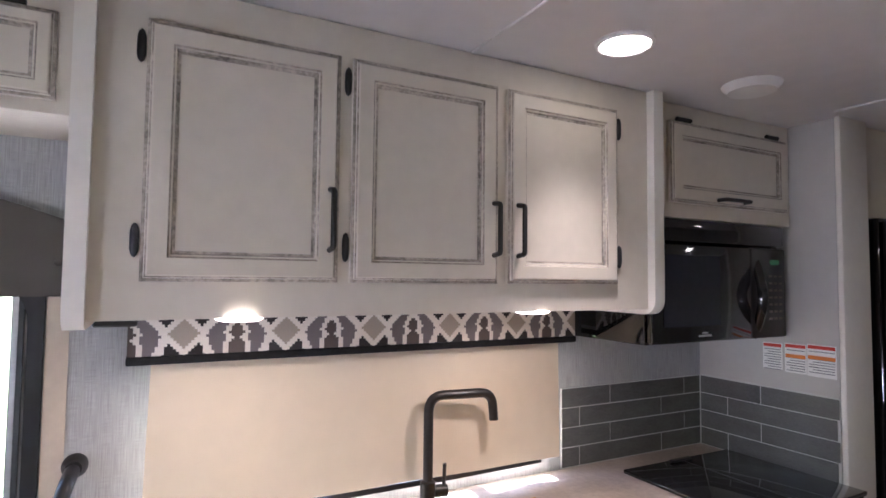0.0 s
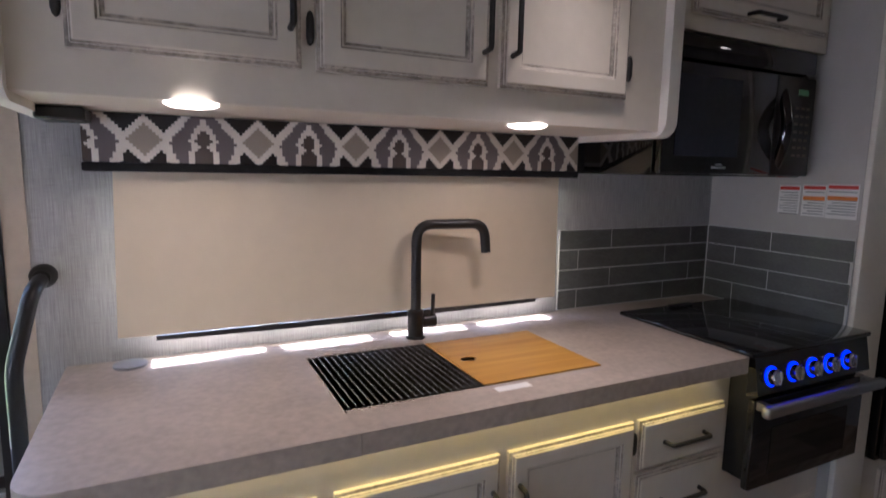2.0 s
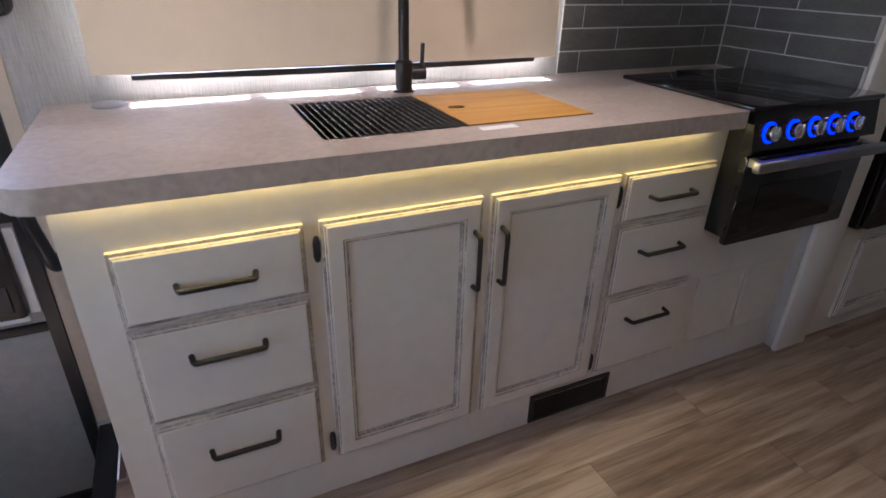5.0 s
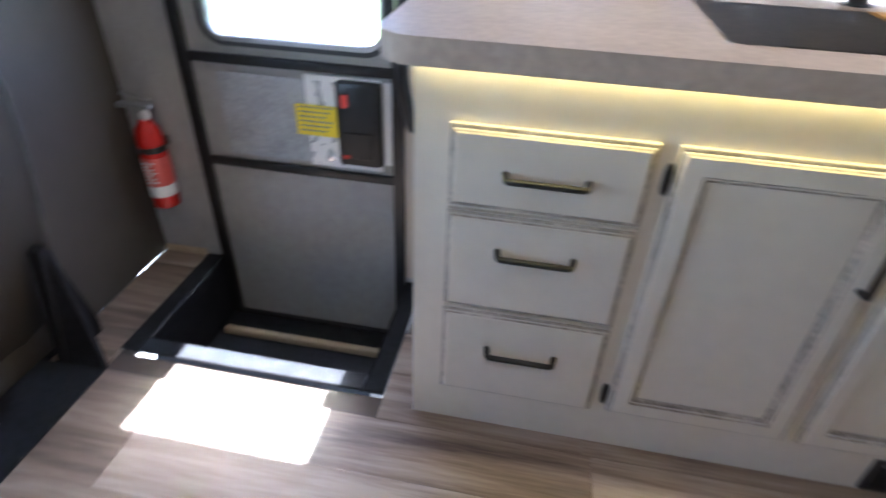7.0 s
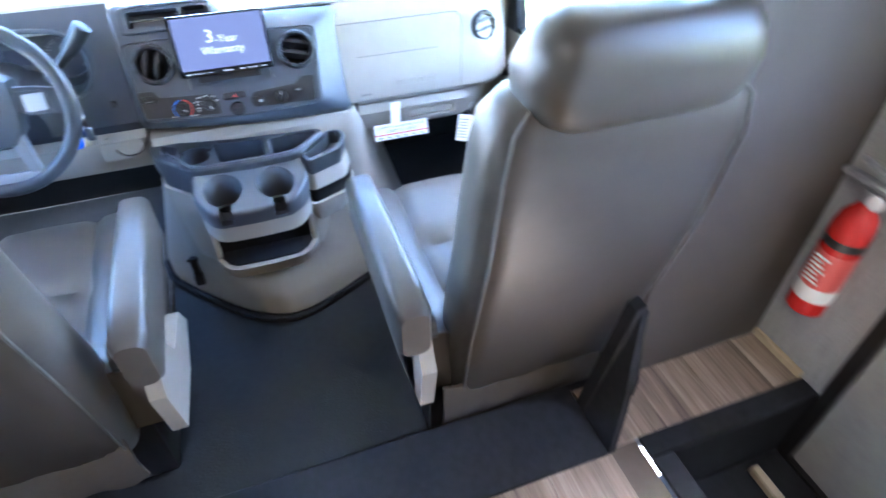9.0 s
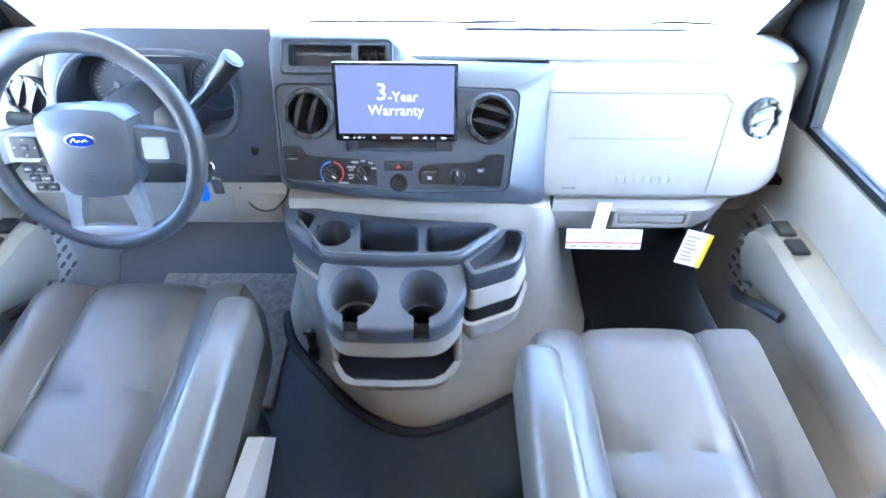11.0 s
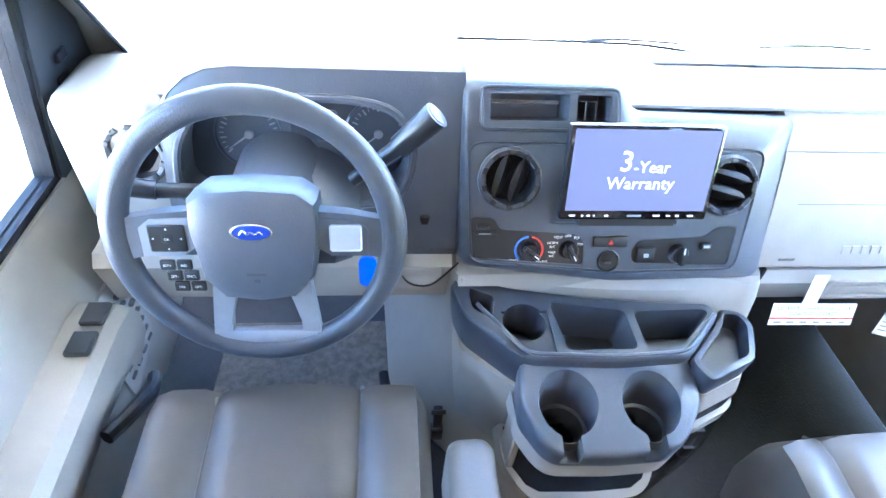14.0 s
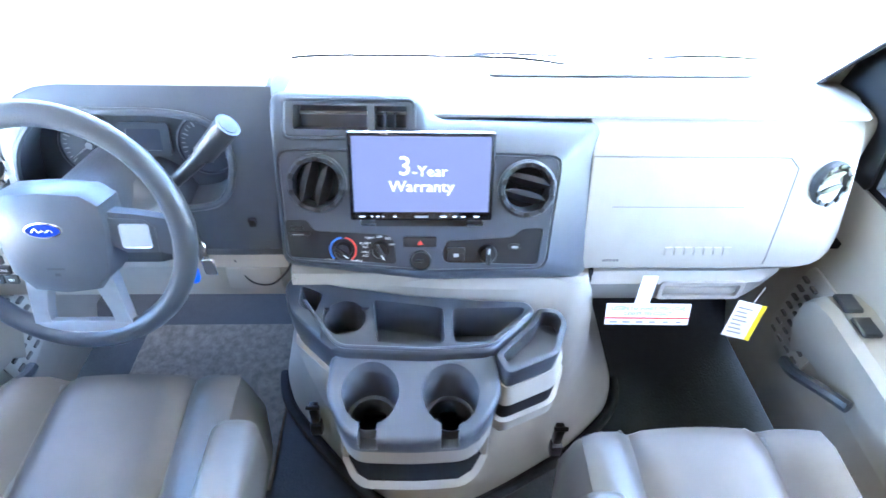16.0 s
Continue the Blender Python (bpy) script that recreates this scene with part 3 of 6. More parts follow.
left = unit("base_cabinet", 0.03, 0.448, "cream glazed base cabinet with three drawers")
for z0, z1, hz in ((0.592, 0.745, 0.668), (0.362, 0.582, 0.51), (0.117, 0.352, 0.262)):
    drawer(left, 0.095, 0.430, z0, z1, 0.193, 0.332, hz)
mid = unit("base_cabinet", 0.448, 1.222, "cream glazed sink cabinet with two panelled doors")
for x0, x1, hx, hgx in ((0.462, 0.825, 0.803, 0.453), (0.848, 1.212, 0.872, 1.218)):
    bm = B()
    panel_door(bm, x0, x1, 0.122, 0.745, FY)
    d = part("door", bm, WORN, mid)
    bm = B()
    pull(bm, (hx, FY - 0.019, 0.528), (hx, FY - 0.019, 0.668))
    part("handle", bm, BLACK, d, "black bar handle")
    for z in (0.17, 0.685):
        bm = B()
        hinge(bm, hgx, z, FY - 0.006)
        part("hinge", bm, BLACK, d)
bm = B()
nest(bm, [(1.022, 1.305, 0.008, 0.103, FY, 0), (1.022, 1.305, 0.008, 0.103, FY - 0.006, 0), (1.034, 1.293, 0.02, 0.091, FY - 0.006, 0), (1.036, 1.291, 0.022, 0.089, FY + 0.02, 0)])
vent = part("floor_vent", bm, BLACK, mid, "black vent grille in the kickboard")
for k in range(9):
    bm = B()
    box(bm, 1.036, 1.291, FY - 0.006, FY - 0.002, 0.0255 + 0.007 * k, 0.0285 + 0.007 * k)
    part("slat", bm, BLACK, vent)
right = unit("base_cabinet", 1.222, 1.565, "cream glazed base cabinet with three narrow drawers")
for z0, z1, hz in ((0.612, 0.745, 0.68), (0.392, 0.602, 0.523), (0.132, 0.382, 0.307)):
    drawer(right, 1.228, 1.540, z0, z1, 1.308, 1.45, hz)
low = thing("cooker_cabinet", (1.8, -0.3, 0), "cream cabinet base under the cooker with a louvred vent", "cabinet", "kitchen base cabinets")
bm = B()
box(bm, 1.565, 2.029, FY, -0.02, 0.0, 0.53)
part("body", bm, CREAM, low)
for x0, x1 in ((1.60, 1.80), (1.81, 2.01)):
    bm = B()
    nest(bm, [(x0, x1, 0.12, 0.365, FY, 0), (x0, x1, 0.12, 0.365, FY - 0.005, 0), (x0 + 0.012, x1 - 0.012, 0.132, 0.353, FY - 0.005, 0), (x0 + 0.013, x1 - 0.013, 0.133, 0.352, FY + 0.012, 0)])
    lv = part("louvre_frame", bm, CREAM, low)
    for k in range(16):
        bm = B()
        z = 0.14 + 0.0135 * k
        box(bm, x0 + 0.012, x1 - 0.012, FY - 0.006, FY - 0.003, z - 0.005, z + 0.005, m=Matrix.Translation((0, FY, z)) @ pose(0, 0, 0, -30) @ Matrix.Translation((0, -FY, -z)))
        part("slat", bm, CREAM, lv)

# worktop, in one run behind the cooker
top = thing("worktop", (0.75, -0.3, 0.855), "grey-beige speckled laminate kitchen worktop with a rounded corner", "worktop")
bm = B()
c = [(-0.012, -0.003), (-0.012, -0.505)]
c += [(0.048 - 0.06 * math.cos(radians(a)), -0.515 - 0.06 * math.sin(radians(a))) for a in range(0, 91, 15)]
c += [(0.486, -0.575), (0.486, -0.157), (1.112, -0.157), (1.112, -0.475), (0.487, -0.475), (0.487, -0.575), (1.497, -0.575), (1.497, -0.145), (2.028, -0.145), (2.028, -0.003)]
vs = ring(bm, [(x, y, 0.90) for x, y in c])
bot = ring(bm, [(x, y, 0.8585) for x, y in c])
bm.faces.new(vs)
bm.faces.new(bot[::-1])
for k in range(len(c)):
    j = (k + 1) % len(c)
    bm.faces.new((vs[k], bot[k], bot[j], vs[j]))
bmesh.ops.triangulate(bm, faces=[f for f in bm.faces if len(f.verts) > 4])
part("slab", bm, COUNTER, top)
bm = B()
box(bm, 0.04, 1.49, -0.4885, -0.4825, 0.8535, 0.858)
part("led_strip", bm, LEDSTRIP, top, "glowing warm LED strip")
bm = B()
lathe(bm, (0.115, -0.05, 0.899), (0, 0, 1), [(0, 0.035), (0.006, 0.035), (0.008, 0.03)])
pu = thing("power_outlet", (0.115, -0.05, 0.9), "grey round pop-up socket on the worktop", "socket")
part("cap", bm, mat("grey_plastic_cap", (0.25, 0.25, 0.26), 0.4), pu)

# sink with rolled rack and bamboo board
sink = thing("sink", (0.80, -0.31, 0.72), "stainless steel sink under a rack and a cutting board", "sink")
bm = B()
nest_y = [[(0.487, -0.474, 0.895), (1.111, -0.474, 0.895), (1.111, -0.158, 0.895), (0.487, -0.158, 0.895)],
          [(0.497, -0.464, 0.893), (1.101, -0.464, 0.893), (1.101, -0.168, 0.893), (0.497, -0.168, 0.893)],
          [(0.515, -0.446, 0.73), (1.083, -0.446, 0.73), (1.083, -0.186, 0.73), (0.515, -0.186, 0.73)]]
skin(bm, nest_y, cap=False)
vs = [v for v in bm.verts if v.co.z < 0.74]
bm.faces.new(vs)
part("basin", bm, mat("dark_steel_basin", (0.30, 0.30, 0.31), 0.35, 0.9), sink)
rack = thing("drying_rack", (0.64, -0.31, 0.89), "dark roll-up drying rack laid over the sink", "rack")
for k in range(20):
    x = 0.497 + 0.0156 * k
    bm = B()
    rod(bm, (x, -0.466, 0.896), (x, -0.165, 0.896), 0.0046, n=8)
    part("rod", bm, mat("grey_coated_rod", (0.33, 0.33, 0.335), 0.35, 0.5), rack)
for y in (-0.462, -0.17):
    bm = B()
    box(bm, 0.49, 0.80, y - 0.006, y + 0.006, 0.893, 0.899, 0.002, 1)
    part("end_strip", bm, BLACKRUB, rack)
bd = thing("cutting_board", (0.95, -0.32, 0.896), "bamboo cutting board with a finger hole over the sink", "cutting board")
bm = B()
n, hx, hy, hr = 24, 0.838, -0.315, 0.018
outer = []
for k in range(n):
    a = k * math.tau / n
    dx, dy = math.cos(a), math.sin(a)
    t = min((1.108 - hx) / dx if dx > 1e-6 else 9, (0.790 - hx) / dx if dx < -1e-6 else 9, (-0.166 - hy) / dy if dy > 1e-6 else 9, (-0.472 - hy) / dy if dy < -1e-6 else 9)
    outer.append((hx + dx * t, hy + dy * t, 0.896))
for cx, cy in ((1.108, -0.166), (0.790, -0.166), (0.790, -0.472), (1.108, -0.472)):
    k = min(range(n), key=lambda i: (outer[i][0] - cx) ** 2 + (outer[i][1] - cy) ** 2)
    outer[k] = (cx, cy, 0.896)
inner = [(hx + math.cos(k * math.tau / n) * hr * 1.15, hy + math.sin(k * math.tau / n) * hr * 0.8, 0.896) for k in range(n)]
plate_with_hole(bm, outer, inner, (0, 0, 0.0065))
part("board", bm, BAMBOO, bd)
bm = B()
box(bm, 0.80, 0.885, -0.515, -0.49, 0.8995, 0.9005)
st = thing("sticker", (0.84, -0.50, 0.90), "small white paper sticker on the worktop edge", "sticker")
part("paper", bm, PAPER, st)

fa = thing("faucet", (0.792, -0.10, 0.90), "matte black square-necked kitchen faucet", "faucet")
bm = B()
lathe(bm, (0.792, -0.10, 0.899), (0, 0, 1), [(0, 0.026), (0.004, 0.026), (0.006, 0.0215), (0.075, 0.0215), (0.08, 0.015)])
part("base", bm, BLACK, fa)
bm = B()
tube(bm, smooth_path([(0.792, -0.10, 0.97), (0.792, -0.10, 1.207), (0.983, -0.125, 1.207), (0.989, -0.126, 1.128)], 0.045, 7), 0.0135, 14)
part("spout", bm, BLACK, fa)
bm = B()
rod(bm, (0.81, -0.10, 0.945), (0.848, -0.105, 0.945), 0.017, n=16)
rod(bm, (0.840, -0.104, 0.955), (0.841, -0.106, 1.018), 0.0055, n=10)
part("lever", bm, BLACK, fa)

# window behind the counter, roller blind and patterned valance
win = thing("window_1", (0.71, 0.02, 0.965), "kitchen window with a dark frame behind a blind", "window", kind="structure")
bm = B()
for a in ((0.14, 0.158, 0.965, 1.40), (0.409, 0.451, 0.983, 1.382), (0.682, 0.741, 0.983, 1.382), (0.965, 1.018, 0.983, 1.382), (1.264, 1.28, 0.965, 1.40), (0.158, 1.264, 0.965, 0.972), (0.158, 1.264, 1.382, 1.40)):
    box(bm, a[0], a[1], 0.006, 0.045, max(a[2], 0.972) if a[0] in (0.409, 0.682, 0.965) else a[2], a[3])
part("window_frame", bm, BLACK, win)
bm = B()
box(bm, 0.158, 1.264, 0.024, 0.028, 0.972, 1.382)
pn = part("pane", bm, CLEAR, win)
pn.visible_shadow = False
bl = thing("roller_blind", (0.69, -0.03, 0.945), "cream fabric roller blind drawn down over the window", "blind")
bm = B()
n = 24
rows = []
for j in range(9):
    z = 1.36 - (1.36 - 0.962) * j / 8
    rows.append([(0.104 - 0.010 * (j / 8) + (1.180 + 0.015 * (j / 8)) * i / n, -0.052 - 0.003 * math.sin(i * 0.8) * (j / 8) ** 2, z + 0.004 * (j / 8) * (1 - i / n)) for i in range(n + 1)])
back = [[(x, y + 0.0015, z) for x, y, z in r] for r in rows]
skin(bm, rows, cap=False, closed=False)
skin(bm, back, cap=False, closed=False)
part("fabric", bm, SHADE, bl)
bm = B()
pts = [(0.17, -0.048, 0.962)] + [(0.17 + 1.05 * k / 16, -0.048, 0.951 - 0.005 * math.sin(math.pi * k / 16)) for k in range(17)] + [(1.22, -0.048, 0.962)]
prism(bm, pts, (0, 0.006, 0))
part("bottom_bar", bm, BLACK, bl)
va = thing("window_valance", (0.69, -0.06, 1.335), "valance box in grey, cream and brown stepped-diamond cloth", "valance")
bm = B()
box(bm, 0.055, 1.316, -0.10, -0.003, 1.353, 1.454, 0.004, 2)
part("cloth", bm, IKAT, va)
bm = B()
box(bm, 0.053, 1.318, -0.103, -0.003, 1.334, 1.353, 0.004, 2)
part("bottom_rail", bm, BLACKRUB, va, "black ribbed bottom rail")

# upper cabinets
up = thing("wall_cabinet", (0.67, -0.2, 1.455), "cream glazed upper cabinet with three panelled doors", "cabinet", "kitchen wall cabinets")
bm = B()
box(bm, 0.0, 1.315, -0.40, -0.002, 1.455, 2.062)
part("body", bm, CREAM, up)
for x0, x1 in ((-0.032, 0.0), (1.315, 1.352)):
    bm = B()
    cs = [(-0.002, 2.062), (-0.425, 2.062)] + [(-0.385 - 0.04 * math.cos(radians(a)), 1.48 - 0.04 * math.sin(radians(a))) for a in range(0, 91, 15)] + [(-0.002, 1.44)]
    prism(bm, [(x0, y, z) for y, z in cs], (x1 - x0, 0, 0))
    part("end_panel", bm, EDGE, up)
for x0, x1, hx, hgx in ((0.077, 0.430, 0.410, 0.068), (0.457, 0.814, 0.798, 0.447), (0.843, 1.193, 0.866, 1.202)):
    bm = B()
    panel_door(bm, x0, x1, 1.523, 1.990, -0.40)
    d = part("door", bm, WORN, up)
    bm = B()
    pull(bm, (hx, -0.419, 1.588), (hx, -0.419, 1.709))
    part("handle", bm, BLACK, d, "black bar handle")
    for z in (1.595, 1.94):
        bm = B()
        hinge(bm, hgx, z, -0.406)
        part("hinge", bm, BLACK, d)
bm = B()
lathe(bm, (0.25, -0.37, 1.456), (0, 0, -1), [(0, 0.045), (0.004, 0.044), (0.008, 0.034)])
puck = thing("puck_light", (0.25, -0.37, 1.45), "round warm puck light under the wall cabinet", "light", "puck lights")
part("lens", bm, LED, puck)
copy_thing(puck, pose(0.95, -0.36, 1.45))
bm = B()
box(bm, -0.005, 0.075, -0.20, -0.09, 1.428, 1.453, 0.004, 1)
bk = thing("bracket", (0.03, -0.15, 1.43), "black plastic latch bracket under the wall cabinet", "bracket")
part("plate", bm, BLACK, bk)

mc = thing("wall_cabinet", (1.7, -0.2, 1.72), "small cream glazed cabinet above the microwave", "cabinet", "kitchen wall cabinets")
bm = B()
box(bm, 1.353, 2.029, -0.365, -0.002, 1.722, 2.062)
part("body", bm, CREAM, mc)
bm = B()
panel_door(bm, 1.437, 2.0, 1.765, 2.008, -0.365)
d = part("door", bm, WORN, mc)
bm = B()
pull(bm, (1.635, -0.384, 1.782), (1.76, -0.384, 1.782))
part("handle", bm, BLACK, d, "black bar handle")
for x in (1.50, 1.93):
    bm = B()
    rod(bm, (x - 0.03, -0.372, 2.016), (x + 0.03, -0.372, 2.016), 0.007)
    part("hinge", bm, BLACK, d)

oc = thing("wall_cabinet", (-0.5, -0.12, 1.84), "cream glazed overhead cabinet above the entry door", "cabinet", "kitchen wall cabinets")
bm = B()
box(bm, -0.924, -0.033, -0.25, -0.002, 1.836, 2.062)
part("body", bm, CREAM, oc)
for x0, x1 in ((-0.50, -0.075), (-0.90, -0.53)):
    bm = B()
    panel_door(bm, x0, x1, 1.86, 2.03, -0.25, 0.03)
    d = part("door", bm, WORN, oc)
    bm = B()
    rod(bm, (x1 - 0.1, -0.257, 2.036), (x1 - 0.05, -0.257, 2.036), 0.006)
    part("hinge", bm, BLACK, d)

# microwave
mw = thing("microwave", (1.67, -0.2, 1.347), "black over-the-range microwave with a curved handle", "microwave")
bm = B()
box(bm, 1.355, 1.985, -0.35, -0.003, 1.347, 1.72, 0.005, 2)
part("body", bm, BLACKGLOSS, mw)
bm = B()
box(bm, 1.357, 1.80, -0.378, -0.352, 1.352, 1.642, 0.008, 2)
dr = part("door", bm, BLACKGLOSS, mw)
bm = B()
box(bm, 1.40, 1.645, -0.3805, -0.3785, 1.40, 1.61)
part("window", bm, mat("smoked_window", (0.03, 0.032, 0.045), 0.15, coat=0.3), dr)
bm = B()
box(bm, 1.545, 1.60, -0.3815, -0.3795, 1.368, 1.374)
box(bm, 1.56, 1.585, -0.3815, -0.3795, 1.377, 1.381)
part("badge", bm, STEEL, dr)
bm = B()
tube(bm, [(1.842 - 0.022 * math.sin(math.pi * k / 14), -0.352 - 0.05 * math.sin(math.pi * k / 14), 1.355 + 0.265 * k / 14) for k in range(15)], 0.011, 12, flat=1.4)
part("handle", bm, BLACKGLOSS, mw)
bm = B()
box(bm, 1.805, 1.983, -0.376, -0.352, 1.352, 1.642, 0.006, 2)
kp = part("control_panel", bm, BLACK, mw)
bm = B()
box(bm, 1.90, 1.945, -0.3775, -0.3755, 1.59, 1.605)
part("display", bm, glow("green_digits", (0.02, 0.10, 0.03), 0.03), kp)
for r in range(7):
    for k in range(3):
        bm = B()
        box(bm, 1.892 + 0.026 * k, 1.908 + 0.026 * k, -0.3775, -0.3755, 1.41 + 0.023 * r, 1.417 + 0.023 * r)
        part("key", bm, mat("dim_key_print", (0.16, 0.12, 0.10), 0.5), kp)
bm = B()
box(bm, 1.357, 1.983, -0.374, -0.352, 1.648, 1.718, 0.01, 2)
part("top_vent", bm, BLACKGLOSS, mw)

# cooker
ck = thing("cooker", (1.76, -0.35, 0.53), "black gas cooker with glass top and blue-lit knobs", "cooker")
bm = B()
box(bm, 1.567, 2.018, -0.56, -0.15, 0.532, 0.895, 0.004, 1)
box(bm, 1.50, 1.566, -0.478, -0.15, 0.856, 0.895)
part("body", bm, BLACK, ck)
bm = B()
box(bm, 1.499, 2.02, -0.585, -0.12, 0.897, 0.911, 0.004, 2)
ct = part("glass_top", bm, BLACKGLOSS, ck)
bm = B()
box(bm, 1.70, 1.80, -0.15, -0.13, 0.911, 0.918, 0.003, 1)
box(bm, 1.752, 1.757, -0.57, -0.15, 0.9108, 0.9116)
part("lid_hinge", bm, BLACK, ct)
bm = B()
skin(bm, [[(x, -0.56, 0.895), (x, -0.575, 0.895), (x, -0.592, 0.80), (x, -0.56, 0.79)] for x in (1.52, 2.018)])
pnl = part("control_panel", bm, BLACKGLOSS, ck)
for x in (1.562, 1.652, 1.734, 1.813, 1.893):
    bm = B()
    lathe(bm, (x + 0.015, -0.583, 0.842), (0, -1, 0.15), [(0, 0.0265), (0.004, 0.0265), (0.0045, 0.02)], 24)
    kn = part("knob_ring", bm, LEDBLUE, ck, "glowing blue ring")
    bm = B()
    lathe(bm, (x + 0.015, -0.587, 0.842), (0, -1, 0.15), [(0, 0.0215), (0.015, 0.020), (0.018, 0.017)], 20)
    box(bm, x + 0.011, x + 0.019, -0.612, -0.600, 0.827, 0.862, 0.002, 1)
    part("knob", bm, CHROME, kn, "chrome control knob")
bm = B()
box(bm, 1.525, 2.016, -0.585, -0.562, 0.535, 0.782, 0.006, 2)
od = part("oven_door", bm, BLACKGLOSS, ck)
bm = B()
box(bm, 1.60, 1.94, -0.5865, -0.5845, 0.57, 0.70)
part("window", bm, mat("oven_glass", (0.012, 0.011, 0.010), 0.05), od)
bm = B()
box(bm, 1.505, 2.03, -0.635, -0.612, 0.755, 0.785, 0.008, 3)
box(bm, 1.53, 1.55, -0.615, -0.583, 0.760, 0.780)
box(bm, 1.99, 2.01, -0.615, -0.583, 0.760, 0.780)
part("handle", bm, STEEL, od, "brushed steel bar handle")

# warning stickers beside the cooker
for y0, y1, z0, z1, lab, c in ((-0.332, -0.263, 1.232, 1.322, "white warning sticker with a red header", RED), (-0.412, -0.340, 1.228, 1.326, "white warning sticker with red and orange bars", RED), (-0.504, -0.414, 1.226, 1.330, "white warning sticker with red and orange bars", RED)):
    s = thing("warning_sticker", (2.028, (y0 + y1) / 2, z0), lab, "sticker", "stickers beside the cooker")
    bm = B()
    box(bm, 2.0285, 2.0298, y0, y1, z0, z1)
    p = part("paper", bm, PAPER, s)
    bm = B()
    box(bm, 2.0275, 2.0284, y0 + 0.003, y1 - 0.003, z1 - 0.014, z1 - 0.003)
    part("red_bar", bm, c, p)
    if y0 < -0.35:
        bm = B()
        box(bm, 2.0275, 2.0284, y0 + 0.003, y1 - 0.003, z1 - 0.048, z1 - 0.036)
        part("orange_bar", bm, ORANGE, p)
    for k in range(9):
        z = z1 - 0.022 - 0.0085 * k
        if y0 < -0.35 and 1 <= k <= 2:
            continue
        bm = B()
        box(bm, 2.0277, 2.0284, y0 + 0.005, y1 - 0.006 - 0.012 * (k % 3 == 1), z - 0.0018, z + 0.0012)
        part("print_line", bm, INK, p)

# refrigerator beyond the partition
fr = thing("refrigerator", (2.5, -0.3, 0.44), "black refrigerator in a cream surround beyond the partition", "refrigerator")
bm = B()
box(bm, 2.23, 2.85, -0.54, -0.02, 0.44, 1.75, 0.006, 2)
part("body", bm, BLACKGLOSS, fr)
bm = B()
box(bm, 2.235, 2.845, -0.565, -0.542, 0.45, 1.74, 0.008, 2)
fd = part("door", bm, BLACKGLOSS, fr)
bm = B()
tube(bm, smooth_path([(2.27, -0.565, 0.75), (2.27, -0.60, 0.76), (2.27, -0.60, 1.2), (2.27, -0.565, 1.21)], 0.02), 0.009)
part("handle", bm, STEEL, fd)
fb = thing("refrigerator_surround", (2.5, -0.3, 0), "cream cabinet surround under and over the refrigerator", "cabinet")
bm = B()
box(bm, 2.182, 3.0, -0.51, -0.02, 0.0, 0.438)
part("base", bm, CREAM, fb)
bm = B()
box(bm, 2.182, 3.0, -0.51, -0.02, 1.752, 2.06)
part("body", bm, CREAM, fb)
bm = B()
panel_door(bm, 2.32, 2.85, 0.06, 0.38, -0.51)
part("panel", bm, WORN, fb)

# ceiling fixtures; the second and third downlights are unseen, added at the fill lamps
for x, y, on in ((1.02, -0.61, True), (0.2, -1.75, True), (2.6, -1.4, True)):
    cl = thing("ceiling_light", (x, y, 2.06), "round white LED downlight in the ceiling, lit; two of the three added as fill", "light", "ceiling lights")
    bm = B()
    lathe(bm, (x, y, ZC), (0, 0, -1), [(0, 0.066), (0.006, 0.065), (0.009, 0.058), (0.006, 0.054)], 32, cap=False)
    part("rim", bm, WHITE, cl)
    bm = B()
    lathe(bm, (x, y, ZC - 0.001), (0, 0, -1), [(0, 0.055), (0.007, 0.054), (0.010, 0.045)], 32)
    part("lens", bm, LED, cl)
sp = thing("ceiling_speaker", (1.52, -0.575, 2.05), "round white speaker grille in the ceiling", "speaker")
bm = B()
lathe(bm, (1.52, -0.575, ZC), (0, 0, -1), [(0, 0.075), (0.006, 0.073), (0.012, 0.065), (0.020, 0.060), (0.022, 0.02)], 32)
part("grille", bm, WHITE, sp)

# ---- outdoors ----
bm = B()
box(bm, -400, 400, -400, 400, -1.2, -0.95)
GRD = mat("pale_gravel_lot", (0.50, 0.48, 0.45), 0.9, var=0.15, scale=0.6, bump=0.3, bscale=20)
nt, p = nodes_of(GRD)
geo = nt.nodes.new("ShaderNodeTexCoord")
sep = nt.nodes.new("ShaderNodeSeparateXYZ")
nt.links.new(geo.outputs["Object"], sep.inputs[0])
verge = nt.nodes.new("ShaderNodeMapRange")
verge.inputs["From Min"].default_value, verge.inputs["From Max"].default_value = 0.9, 1.3
nt.links.new(sep.outputs[1], verge.inputs[0])
old = p.inputs["Base Color"].links[0].from_socket
grass = nt.nodes.new("ShaderNodeMix")
grass.data_type = "RGBA"
nt.links.new(verge.outputs[0], grass.inputs["Factor"])
nt.links.new(old, grass.inputs["A"])
grass.inputs["B"].default_value = (0.12, 0.16, 0.045, 1)
nt.links.new(grass.outputs["Result"], p.inputs["Base Color"])
piece("ground", bm, GRD, "pale sunlit gravel lot with a grass verge outside", "ground", "structure")

